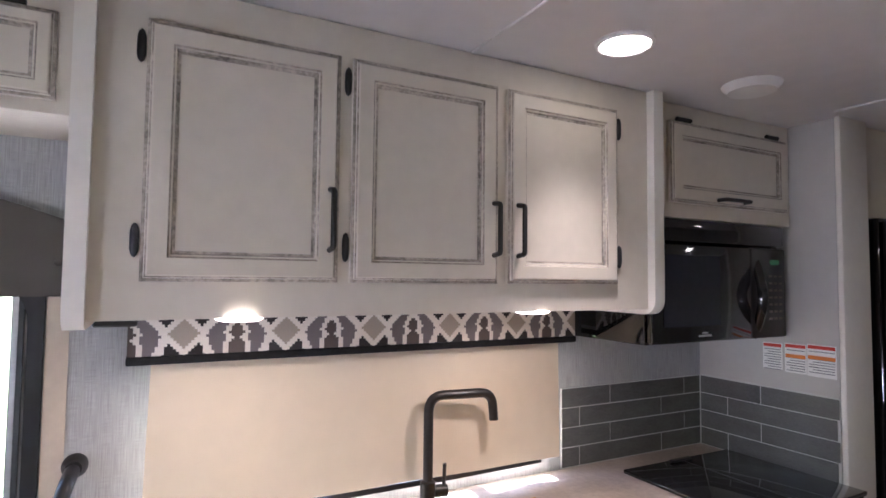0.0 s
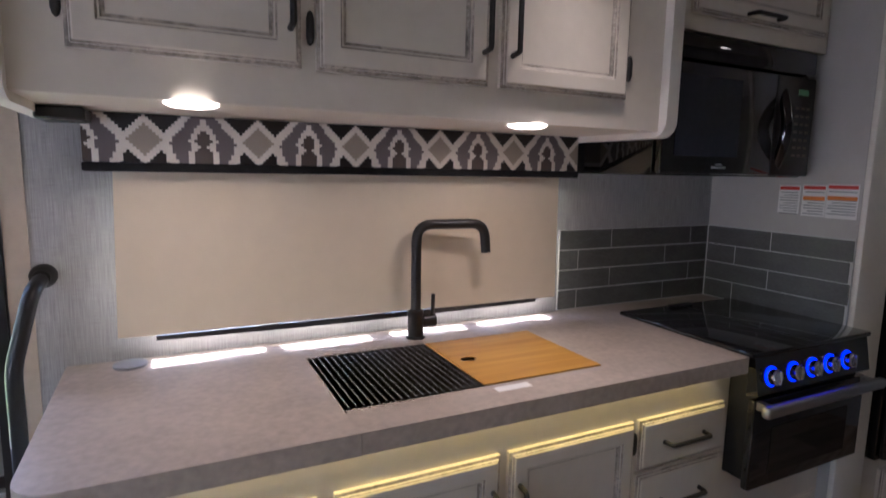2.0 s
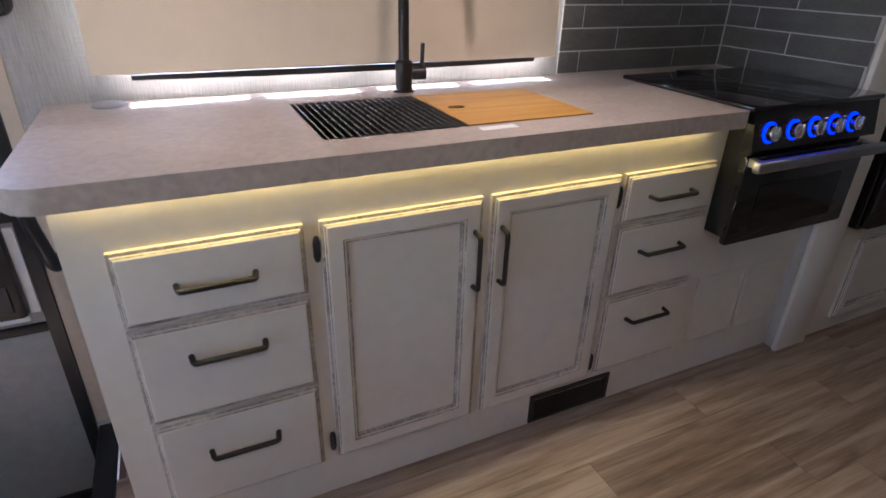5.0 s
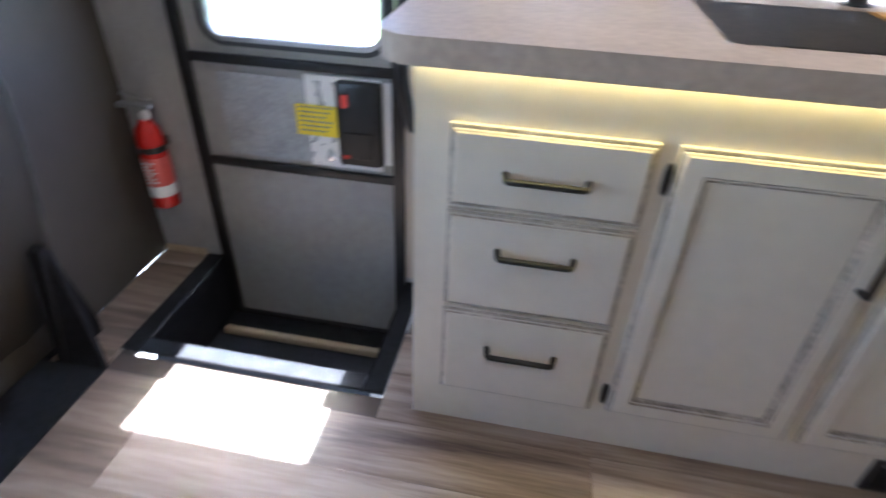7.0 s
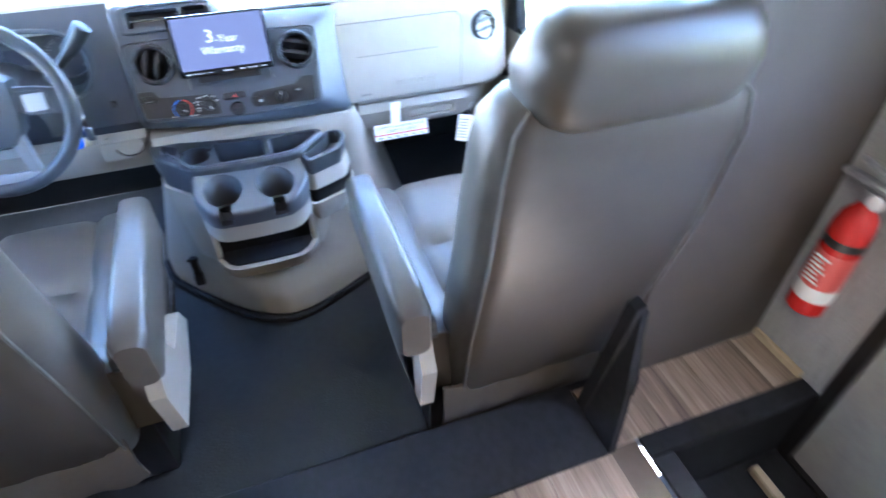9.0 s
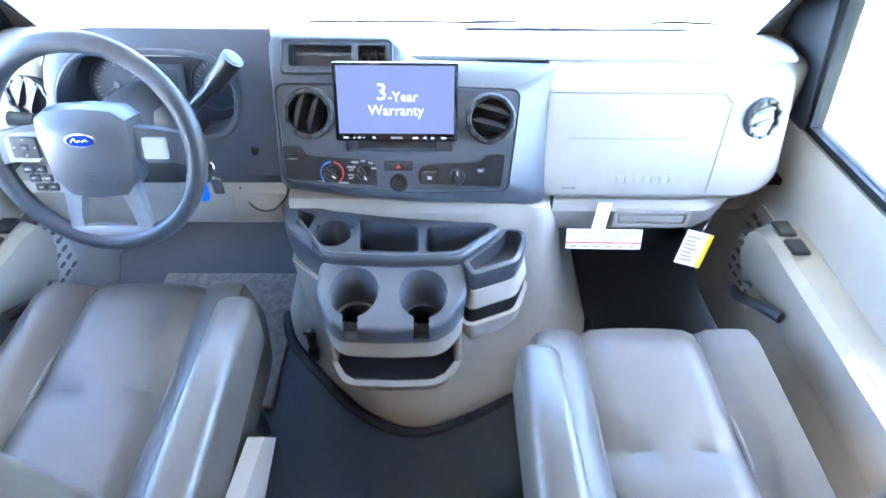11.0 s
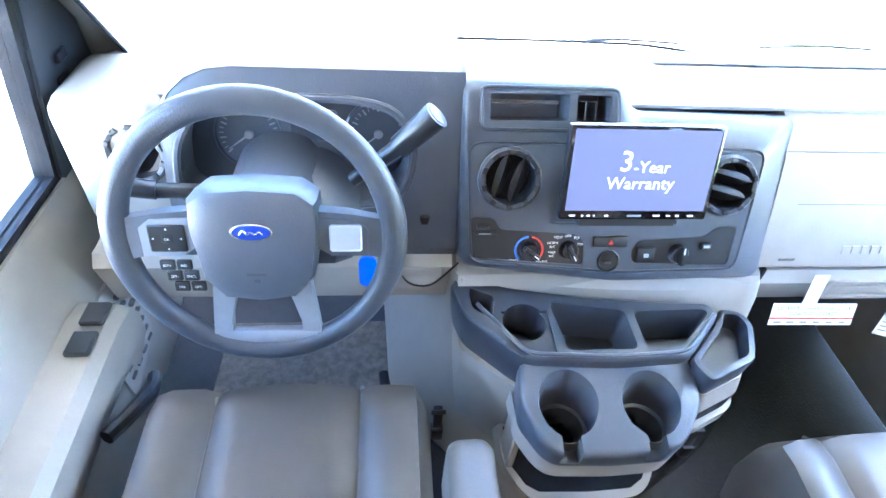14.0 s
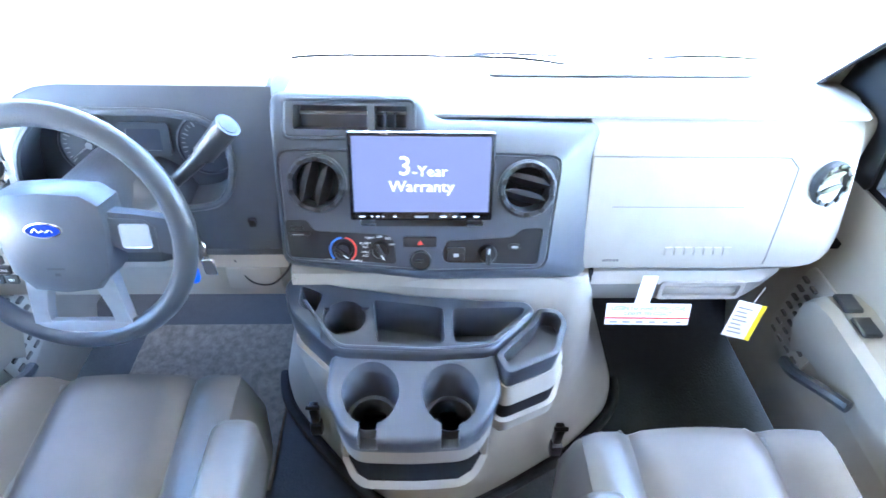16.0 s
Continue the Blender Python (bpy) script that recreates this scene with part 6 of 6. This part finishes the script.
cuts = [cut_prism(rounded([(x, y, 0) for x, y in q], 0.012), 0.36, z0, None, 0.004) for q, z0 in zip(wells, (0.285, 0.266, 0.270))]
c = B()
lathe(c, (-1.664, -1.229, 0.268), (0, 0, 1), [(0, 0.031), (0.10, 0.036)], 28)
cuts.append(c)
c = B()
box(c, -1.684, -1.60, -1.264, -1.19, 0.334, 0.36, 0.0)
cuts.append(c)
org = part("organiser", carve(block(rings), cuts), DGREY, eng, "dark grey organiser tray")
bm = B()
tube(bm, smooth_path([(-1.700, -1.30, 0.3405), (-1.602, -1.235, 0.3405), (-1.594, -1.10, 0.3405), (-1.600, -0.99, 0.3405), (-1.672, -0.914, 0.3405)], 0.02), 0.0035, 8)
part("rim_bead", bm, MGREY, org)

# beige facade under the tray
bm = B()
FA = [(-1.78, -1.334), (-1.675, -1.322), (-1.614, -1.260), (-1.598, -1.24), (-1.598, -0.99), (-1.615, -0.945), (-1.66, -0.905), (-1.78, -0.90)]
skin(bm, [[(x - 0.050, CY + (y - CY) * 0.93, -0.02) for x, y in FA], [(x - 0.016, CY + (y - CY) * 0.98, 0.15) for x, y in FA], [(x, y, 0.256) for x, y in FA]])
part("facade", bm, BEIGE, eng)

# cup block with two wells, each open to the front through a notch
CT = [(-1.602, -1.248), (-1.602, -0.977), (-1.540, -0.974), (-1.492, -1.006), (-1.474, -1.032), (-1.470, -1.115), (-1.474, -1.203), (-1.490, -1.224), (-1.540, -1.250)]
CTP = rounded([(x, y, 0.322 - 0.30 * (x + 1.602)) for x, y in CT], 0.014, 4)
rings = [[Vector((p.x, p.y, 0.238)) for p in inset(CTP, 0.004)], inset(CTP, 0.0, 0.014), inset(CTP, 0.001, 0.006), inset(CTP, 0.004, 0.0015), inset(CTP, 0.008, 0.0)]
cuts = []
for x, y in ((-1.537, -1.180), (-1.534, -1.055)):
    c = B()
    lathe(c, (x, y, 0.22), (0, 0, 1), [(0, 0.041), (0.078, 0.0425), (0.083, 0.045), (0.16, 0.070)], 40)
    cuts.append(c)
    c = B()
    box(c, -1.52, -1.45, y - 0.0165, y + 0.0115, 0.247, 0.36)
    cuts.append(c)
cb = part("cup_holder", carve(block(rings), cuts), MGREY, eng, "grey twin cup holder")
for x, y in ((-1.537, -1.180), (-1.534, -1.055)):
    bm = B()
    lathe(bm, (x, y, 0.19), (0, 0, 1), [(0.0, 0.001), (0.0, 0.034), (0.045, 0.036), (0.0475, 0.0415), (0.082, 0.0425), (0.082, 0.0432), (0.045, 0.0425), (0.0, 0.036)], 36)
    part("cup_well", bm, DGREY, cb)
# beige bin below
bm = B()
BN = [(-1.62, -1.247), (-1.54, -1.247), (-1.492, -1.222), (-1.476, -1.20), (-1.472, -1.11), (-1.476, -1.03), (-1.494, -1.003), (-1.54, -0.976), (-1.62, -0.976)]
BNR = rounded([(x, y, 0) for x, y in BN], 0.02, 4)


def band(z0, z1, k0, k1):
    s = 1.0 if z0 < 0.15 else 0.99
    skin(bm, [[(p.x + k0, -1.113 + (p.y + 1.113) * s, z0) for p in BNR], [(p.x + k1, -1.113 + (p.y + 1.113) * s, z1) for p in BNR]], cap=z0 < 0.15)


band(0.190, 0.240, -0.008, -0.003)
band(0.045, 0.094, -0.034, -0.010)
box(bm, -1.60, -1.545, -1.243, -1.229, 0.085, 0.20, 0.004, 1)
box(bm, -1.60, -1.545, -0.994, -0.980, 0.085, 0.20, 0.004, 1)
bin_ = part("front_bin", bm, BEIGE, eng, "beige open bin")
# back and floor coloured near-black for the shade inside the beige bin
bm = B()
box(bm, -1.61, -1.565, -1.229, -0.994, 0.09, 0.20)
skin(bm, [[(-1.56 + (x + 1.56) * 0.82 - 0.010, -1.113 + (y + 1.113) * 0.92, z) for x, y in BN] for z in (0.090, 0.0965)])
part("bin_inside", bm, CAVSHADE, bin_)
# side pocket
SPK = [(-1.690, -0.900), (-1.685, -0.862), (-1.655, -0.852), (-1.588, -0.880), (-1.550, -0.968), (-1.590, -0.985), (-1.655, -0.918)]
PT = rounded([(x, y, 0.334) for x, y in SPK], 0.014, 4)
pk = part("side_pocket", carve(block([inset(PT, 0.004, 0.045), inset(PT, 0.0, 0.006), inset(PT, 0.0015, 0.0015), inset(PT, 0.004, 0.0)]), [cut_prism(inset(PT, 0.011), 0.36, 0.298)]), DGREY, eng, "dark side pocket rim")
bm = B()
skin(bm, [inset(PT, -0.006, 0.085), inset(PT, 0.002, 0.045)])
part("pocket_band", bm, BEIGE, pk)
# solid near-black band painted for the shade in the lower pocket's opening
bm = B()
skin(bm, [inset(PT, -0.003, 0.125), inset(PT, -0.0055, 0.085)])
part("lower_pocket", bm, CAVSHADE, pk)
bm = B()
skin(bm, [inset(PT, 0.014, 0.200), inset(PT, -0.010, 0.155), inset(PT, -0.012, 0.125)])
part("pocket_foot", bm, BEIGE, pk)

# floor carpet and pedals' shade
cpt = thing("floor_mat", (-1.85, -1.55, CABZ), "brown-grey carpet offcut in the driver footwell", "mat")
bm = B()
box(bm, -2.10, -1.62, -1.86, -1.435, CABZ + 0.001, CABZ + 0.011, 0.004, 1)
part("carpet", bm, CARPET, cpt)


# seats
def oval(x0, x1, y0, y1, z, r):
    w, h = x1 - x0, y1 - y0
    return [((x0 + x1) / 2 + a, (y0 + y1) / 2 + b, z) for a, b in rrect(w, h, r, 5)]


def seat(xf, yc, s, label, yb, xb, ya, az):
    """Captain's chair facing -x with its cushion front at xf; s: the side (+1, -1 in y) of the inner armrest."""
    ob = thing("cab_seat", (xf + 0.25, yc, CABZ), label, "seat", "cab seats")
    w = 0.215
    bm = B()
    box(bm, xf + 0.10, xf + 0.50, yc - 0.17, yc + 0.17, CABZ, 0.04, 0.01, 2)
    part("pedestal", bm, BLACK, ob)
    # cushion: three cross bands with raised bolsters
    nx, ny = 16, 20
    bm = B()

    def topz(u, v):
        e = 0.085 * (1 - (1 - min(1, u / 0.12)) ** 2) ** 0.5 if u < 0.12 else 0.085
        side = 0.05 * (1 - (1 - min(1, (1 - abs(v)) / 0.14)) ** 2) ** 0.5 if abs(v) > 0.86 else 0.05
        z = 0.115 + e + side
        z += 0.022 * max(0, (abs(v) - 0.45) / 0.4) * (abs(v) < 0.9) + 0.015 * (abs(v) >= 0.9)
        z -= 0.016 * math.exp(-((abs(v) - 0.52) / 0.045) ** 2)
        z -= 0.016 * math.exp(-((u - (0.52 - 0.20 * v * v)) / 0.03) ** 2) * (abs(v) < 0.52)
        return z - 0.03 * u
    rows = []
    for i in range(nx + 1):
        u = i / nx
        row = []
        for j in range(ny + 1):
            v = -1 + 2 * j / ny
            pinch = 1 - 0.06 * max(0, 1 - u / 0.12) ** 2
            row.append((xf + 0.54 * u + 0.03 * (v * v) * (1 - u), yc + v * w * pinch, topz(u, v)))
        rows.append(row)
    skin(bm, rows, cap=False, closed=False)
    edge = [rows[0][j] for j in range(ny + 1)] + [rows[i][ny] for i in range(1, nx + 1)] + [rows[nx][j] for j in range(ny - 1, -1, -1)] + [rows[i][0] for i in range(nx - 1, 0, -1)]
    low = [(x + 0.015 * (x < xf + 0.1), y, 0.055) for x, y, z in edge]
    skin(bm, [edge, low], cap=False)
    bm.faces.new(ring(bm, low))
    bmesh.ops.remove_doubles(bm, verts=bm.verts[:], dist=1e-5)
    cu = part("cushion", bm, VINYL, ob)
    for v in (-0.52, 0.52):
        bm = B()
        tube(bm, [(xf + 0.54 * u + 0.03 * v * v * (1 - u), yc + v * w * (1 - 0.06 * max(0, 1 - u / 0.12) ** 2), topz(u, v) + 0.001) for u in [0.02 + 0.96 * k / 14 for k in range(15)]], 0.0036, 6)
        part("seam", bm, mat("dark_stitching", (0.10, 0.095, 0.085), 0.6), cu)
    # back: thick shell leaning back
    bm = B()
    prof = [(0.0, 0.39, 0.10, 0.0), (0.06, 0.42, 0.13, 0.0), (0.28, 0.435, 0.15, 0.025), (0.50, 0.435, 0.145, 0.075), (0.68, 0.430, 0.135, 0.105), (0.74, 0.410, 0.12, 0.115), (0.768, 0.36, 0.095, 0.130), (0.778, 0.27, 0.06, 0.150)]
    rs = []
    for z, ww, d, dx in prof:
        rs.append([(xb + dx + d / 2 + a, yb + b, z) for a, b in rrect(d, ww, min(d * 0.42, 0.055), 5)])
    skin(bm, rs)
    bk2 = part("backrest", bm, VINYL, ob)
    bm = B()
    tube(bm, [(xb + dx + d * 0.955, yb + sgn * (ww / 2 - 0.020), z) for sgn in (1,) for z, ww, d, dx in prof], 0.003, 6)
    tube(bm, [(xb + dx + d * 0.955, yb - (ww / 2 - 0.020), z) for z, ww, d, dx in prof], 0.003, 6)
    part("piping", bm, mat("dark_stitching", (0.10, 0.095, 0.085), 0.6), bk2)
    bm = B()
    hp = [(0.735, 0.27, 0.09, 0.150), (0.752, 0.315, 0.118, 0.136), (0.775, 0.335, 0.130, 0.130), (0.805, 0.342, 0.132, 0.130), (0.84, 0.325, 0.115, 0.145), (0.866, 0.285, 0.085, 0.163), (0.876, 0.22, 0.05, 0.180)]
    skin(bm, [[(xb + dx + d / 2 + a, yb + b, z) for a, b in rrect(d, ww, min(d * 0.45, 0.05), 5)] for z, ww, d, dx in hp])
    part("headrest", bm, VINYL, ob)
    bm = B()
    ys = yb - 0.04 * (s < 0)
    skin(bm, [[(xb + dx + 0.006 * math.sin(k * 1.9), ys - 0.195 + 0.39 * k / 12, z + 0.008 * math.sin(k * 1.1) * (z < 0)) for dx, z in ((0.118, 0.085), (0.124, 0.085), (0.132, -0.005), (0.118, -0.075), (0.112, -0.075), (0.124, -0.005))] for k in range(13)])
    part("skirt", bm, mat("taupe_seat_skirt", (0.085, 0.070, 0.054), 0.7, bump=0.3, bscale=80), ob)
    # inner armrest
    bm = B()
    ap = [(0.165, 0.05, 0.09, 0.005), (0.180, 0.058, 0.118, 0.0), (0.35, 0.060, 0.125, -0.002), (0.52, 0.062, 0.128, -0.012), (0.605, 0.062, 0.120, -0.018), (0.62, 0.05, 0.10, -0.02)]
    skin(bm, [[(xf + 0.07 + dx * 0.89, ya + a, az + zc + b) for a, b in rrect(ww, hh, 0.018, 4)] for dx, ww, hh, zc in ap])
    ar = part("armrest", bm, VINYL, ob)
    bm = B()
    rod(bm, (xf + 0.56, ya + s * 0.02, 0.30), (xf + 0.56, ya - s * 0.05, 0.30), 0.03, n=16)
    part("pivot", bm, BLACK, ar)
    bm = B()
    yq = yc + s * (w + (0.012 if s > 0 else -0.03))
    skin(bm, [[(xf + dx, yq + s * oy, z) for dx, z in ((0.26, 0.05), (0.40, 0.03), (0.575, 0.06), (0.60, 0.20), (0.56, 0.27), (0.50, 0.26), (0.44, 0.15), (0.30, 0.12))] for oy in (0.03, 0.0)])
    part("side_cover", bm, BEIGE, ob, "beige plastic side cover")
    return ob


seat(-1.66, -1.592, 1, "taupe vinyl driver captain's seat with inner armrest", -1.645, -1.20, -1.344, 0.342)
seat(-1.545, -0.660, -1, "taupe vinyl passenger captain's seat with inner armrest", -0.585, -1.10, -0.890, 0.368)

# cab doors
for s, nm in ((1, "passenger"), (-1, "driver")):
    yi = CY + s * 0.815
    Y = lambda d: yi + s * d
    cd = thing("cab_door", (-1.55, Y(0.05), CABZ), "beige moulded %s cab door with armrest and dark window seal" % nm, "car door", "cab doors")
    bm = B()
    prof = [(0.06, CABZ + 0.02), (0.0, 0.0), (0.0, 0.16), (0.012, 0.30), (0.018, 0.40), (0.030, 0.445), (0.12, 0.445), (0.12, CABZ + 0.02)]
    skin(bm, [[(x, Y(d), z) for d, z in prof] for x in (-2.05, -1.11)])
    body = part("door_card", bm, BEIGE, cd)
    W = lambda z: Y(0.035 - 0.2 * (z - 0.45))
    bm = B()
    o = [(-1.90, 0.446), (-1.10, 0.446), (-1.10, 1.30), (-1.30, 1.30), (-1.87, 0.80)]
    i = [(-1.862, 0.462), (-1.14, 0.462), (-1.14, 1.26), (-1.33, 1.26), (-1.845, 0.79)]
    plate_with_hole(bm, [(x, W(z), z) for x, z in o], [(x, W(z), z) for x, z in i], (0, s * 0.03, 0))
    fr2 = part("window_seal", bm, BLACKRUB, cd)
    bm = B()
    prism(bm, [(x, W(z) + s * 0.012, z) for x, z in i], (0, s * 0.004, 0))
    gp = part("pane", bm, CLEAR, cd)
    gp.visible_shadow = False
    bm = B()
    sp = rounded([(-1.872, W(0.447) - s * 0.006, 0.447), (-1.95, W(0.42) - s * 0.006, 0.42), (-2.085, W(0.46) - s * 0.006, 0.46), (-2.045, W(0.61) - s * 0.006, 0.61), (-1.93, W(0.78) - s * 0.006, 0.78), (-1.865, W(0.80) - s * 0.006, 0.80)], 0.02)
    prism(bm, sp, (0, s * 0.03, 0))
    sail = part("sail_panel", bm, DGREY, cd, "dark mirror sail panel")
    if s < 0:
        for x, z, w, h in ((-1.935, 0.580, 0.036, 0.034), (-1.938, 0.624, 0.030, 0.016)):
            bm = B()
            box(bm, x - w / 2, x + w / 2, min(W(z) - s * 0.001, W(z) - s * 0.011), max(W(z) - s * 0.001, W(z) - s * 0.011), z - h / 2, z + h / 2, 0.002, 1)
            part("mirror_switch", bm, BLACK, sail)
    bm = B()
    skin(bm, [[(x, Y(d), z) for d, z in ((0.02, 0.310 + t), (-0.045, 0.305 + t), (-0.060, 0.290 + t), (-0.058, 0.24 + t), (-0.02, 0.14 + t), (0.02, 0.12))] for x, t in ((-1.765, -0.035), (-1.745, -0.008), (-1.70, 0.0), (-1.45, -0.01), (-1.15, -0.02))])
    arm = part("arm_pod", bm, BEIGE, cd, "beige armrest with switches")
    for x in (-1.712, -1.655):
        bm = B()
        box(bm, x - 0.022, x + 0.022, min(Y(-0.048), Y(-0.012)), max(Y(-0.048), Y(-0.012)), 0.308, 0.318, 0.003, 1)
        part("window_switch", bm, BLACK, arm)
    bm = B()
    tube(bm, smooth_path([(-1.72, Y(-0.064), 0.13), (-1.68, Y(-0.08), 0.15), (-1.60, Y(-0.08), 0.20), (-1.56, Y(-0.064), 0.21)], 0.03), 0.012, 8)
    part("pull_handle", bm, DGREY, cd)
    bm = B()
    prism(bm, rounded([(-1.87, Y(0.001), 0.08), (-1.735, Y(0.001), 0.04), (-1.72, Y(0.001), 0.16), (-1.76, Y(0.010), 0.27), (-1.86, Y(0.010), 0.27)], 0.02), (0, -s * 0.006, 0))
    spk = part("speaker_grille", bm, mat("beige_grille", (0.36, 0.33, 0.29), 0.6), cd)
    for r in range(7):
        for c2 in range(4):
            bm = B()
            x, z = -1.855 + 0.03 * c2, 0.08 + 0.026 * r
            box(bm, x, x + 0.018, min(Y(-0.0075), Y(0.0)), max(Y(-0.0075), Y(0.0)), z, z + 0.006)
            part("slot", bm, mat("slot_shadow", (0.12, 0.11, 0.10), 0.8), spk)

# ---- pieces: tiles, floor planks ----
bm = B()
box(bm, 1.337, 2.029, -0.004, -0.0005, 0.9005, 1.166)
back = piece("backsplash", bm, GROUT, "dark grey tile splashback on the kitchen wall", "backsplash", "structure")
bm = B()
box(bm, 2.026, 2.0295, -0.512, -0.006, 0.9005, 1.170)
side = piece("backsplash_side", bm, GROUT, "dark grey tile splashback on the partition", "backsplash", "structure")
JB, H = (((1.337, 1.555, 1.935, 2.025)), ((1.337, 1.415, 1.81, 2.025))), 0.0622
JS = ((-0.008, -0.253, -0.512), (-0.008, -0.124, -0.505, -0.512))
for r in range(4):
    z0 = 0.9035 + r * 0.066
    cut = JB[(r + 1) % 2]
    for a, b in zip(cut, cut[1:]):
        bm = B()
        box(bm, a + 0.0018, b - 0.0018, -0.0056, -0.003, z0, z0 + H, 0.0008, 1)
        part("tile", bm, TILE, back, flat=True)
    cut = JS[(r + 1) % 2]
    for a, b in zip(cut, cut[1:]):
        if a - b < 0.02:
            continue
        bm = B()
        box(bm, 2.0244, 2.027, b + 0.0018, a - 0.0018, z0, z0 + H + 0.0006, 0.0008, 1)
        part("tile", bm, TILE, side, flat=True)

rnd = random.Random(4)
PW = 0.148
y, row = Y0, 0
while y < -0.002:
    y1 = min(y + PW, -0.0015)
    x = RISER - rnd.uniform(0.0, 0.8)
    while x < X1:
        x1 = x + rnd.uniform(0.75, 1.1)
        spans = [(max(x, -0.765), min(x1, X1))]
        if y1 > -0.42:
            spans = [(max(x, -0.925), min(x1, -0.777)), (max(x, -0.051), min(x1, X1))]
        elif y1 > -0.535:
            spans = [(max(x, -0.925 if y > -0.56 else -0.765), min(x1, X1))]
        for a, b in spans:
            if b - a > 0.02:
                top_y = min(y1, -0.4545) if (b > -0.777 and a < -0.051 and y1 > -0.4545) else y1
                if top_y - y > 0.01:
                    bm = B()
                    box(bm, a + 0.0006, b - 0.0006, y + 0.0006, top_y - 0.0006, -0.0125, 0.0)
                    part("plank", bm, PLANK, floor, flat=True)
        x = x1
    y, row = y1, row + 1
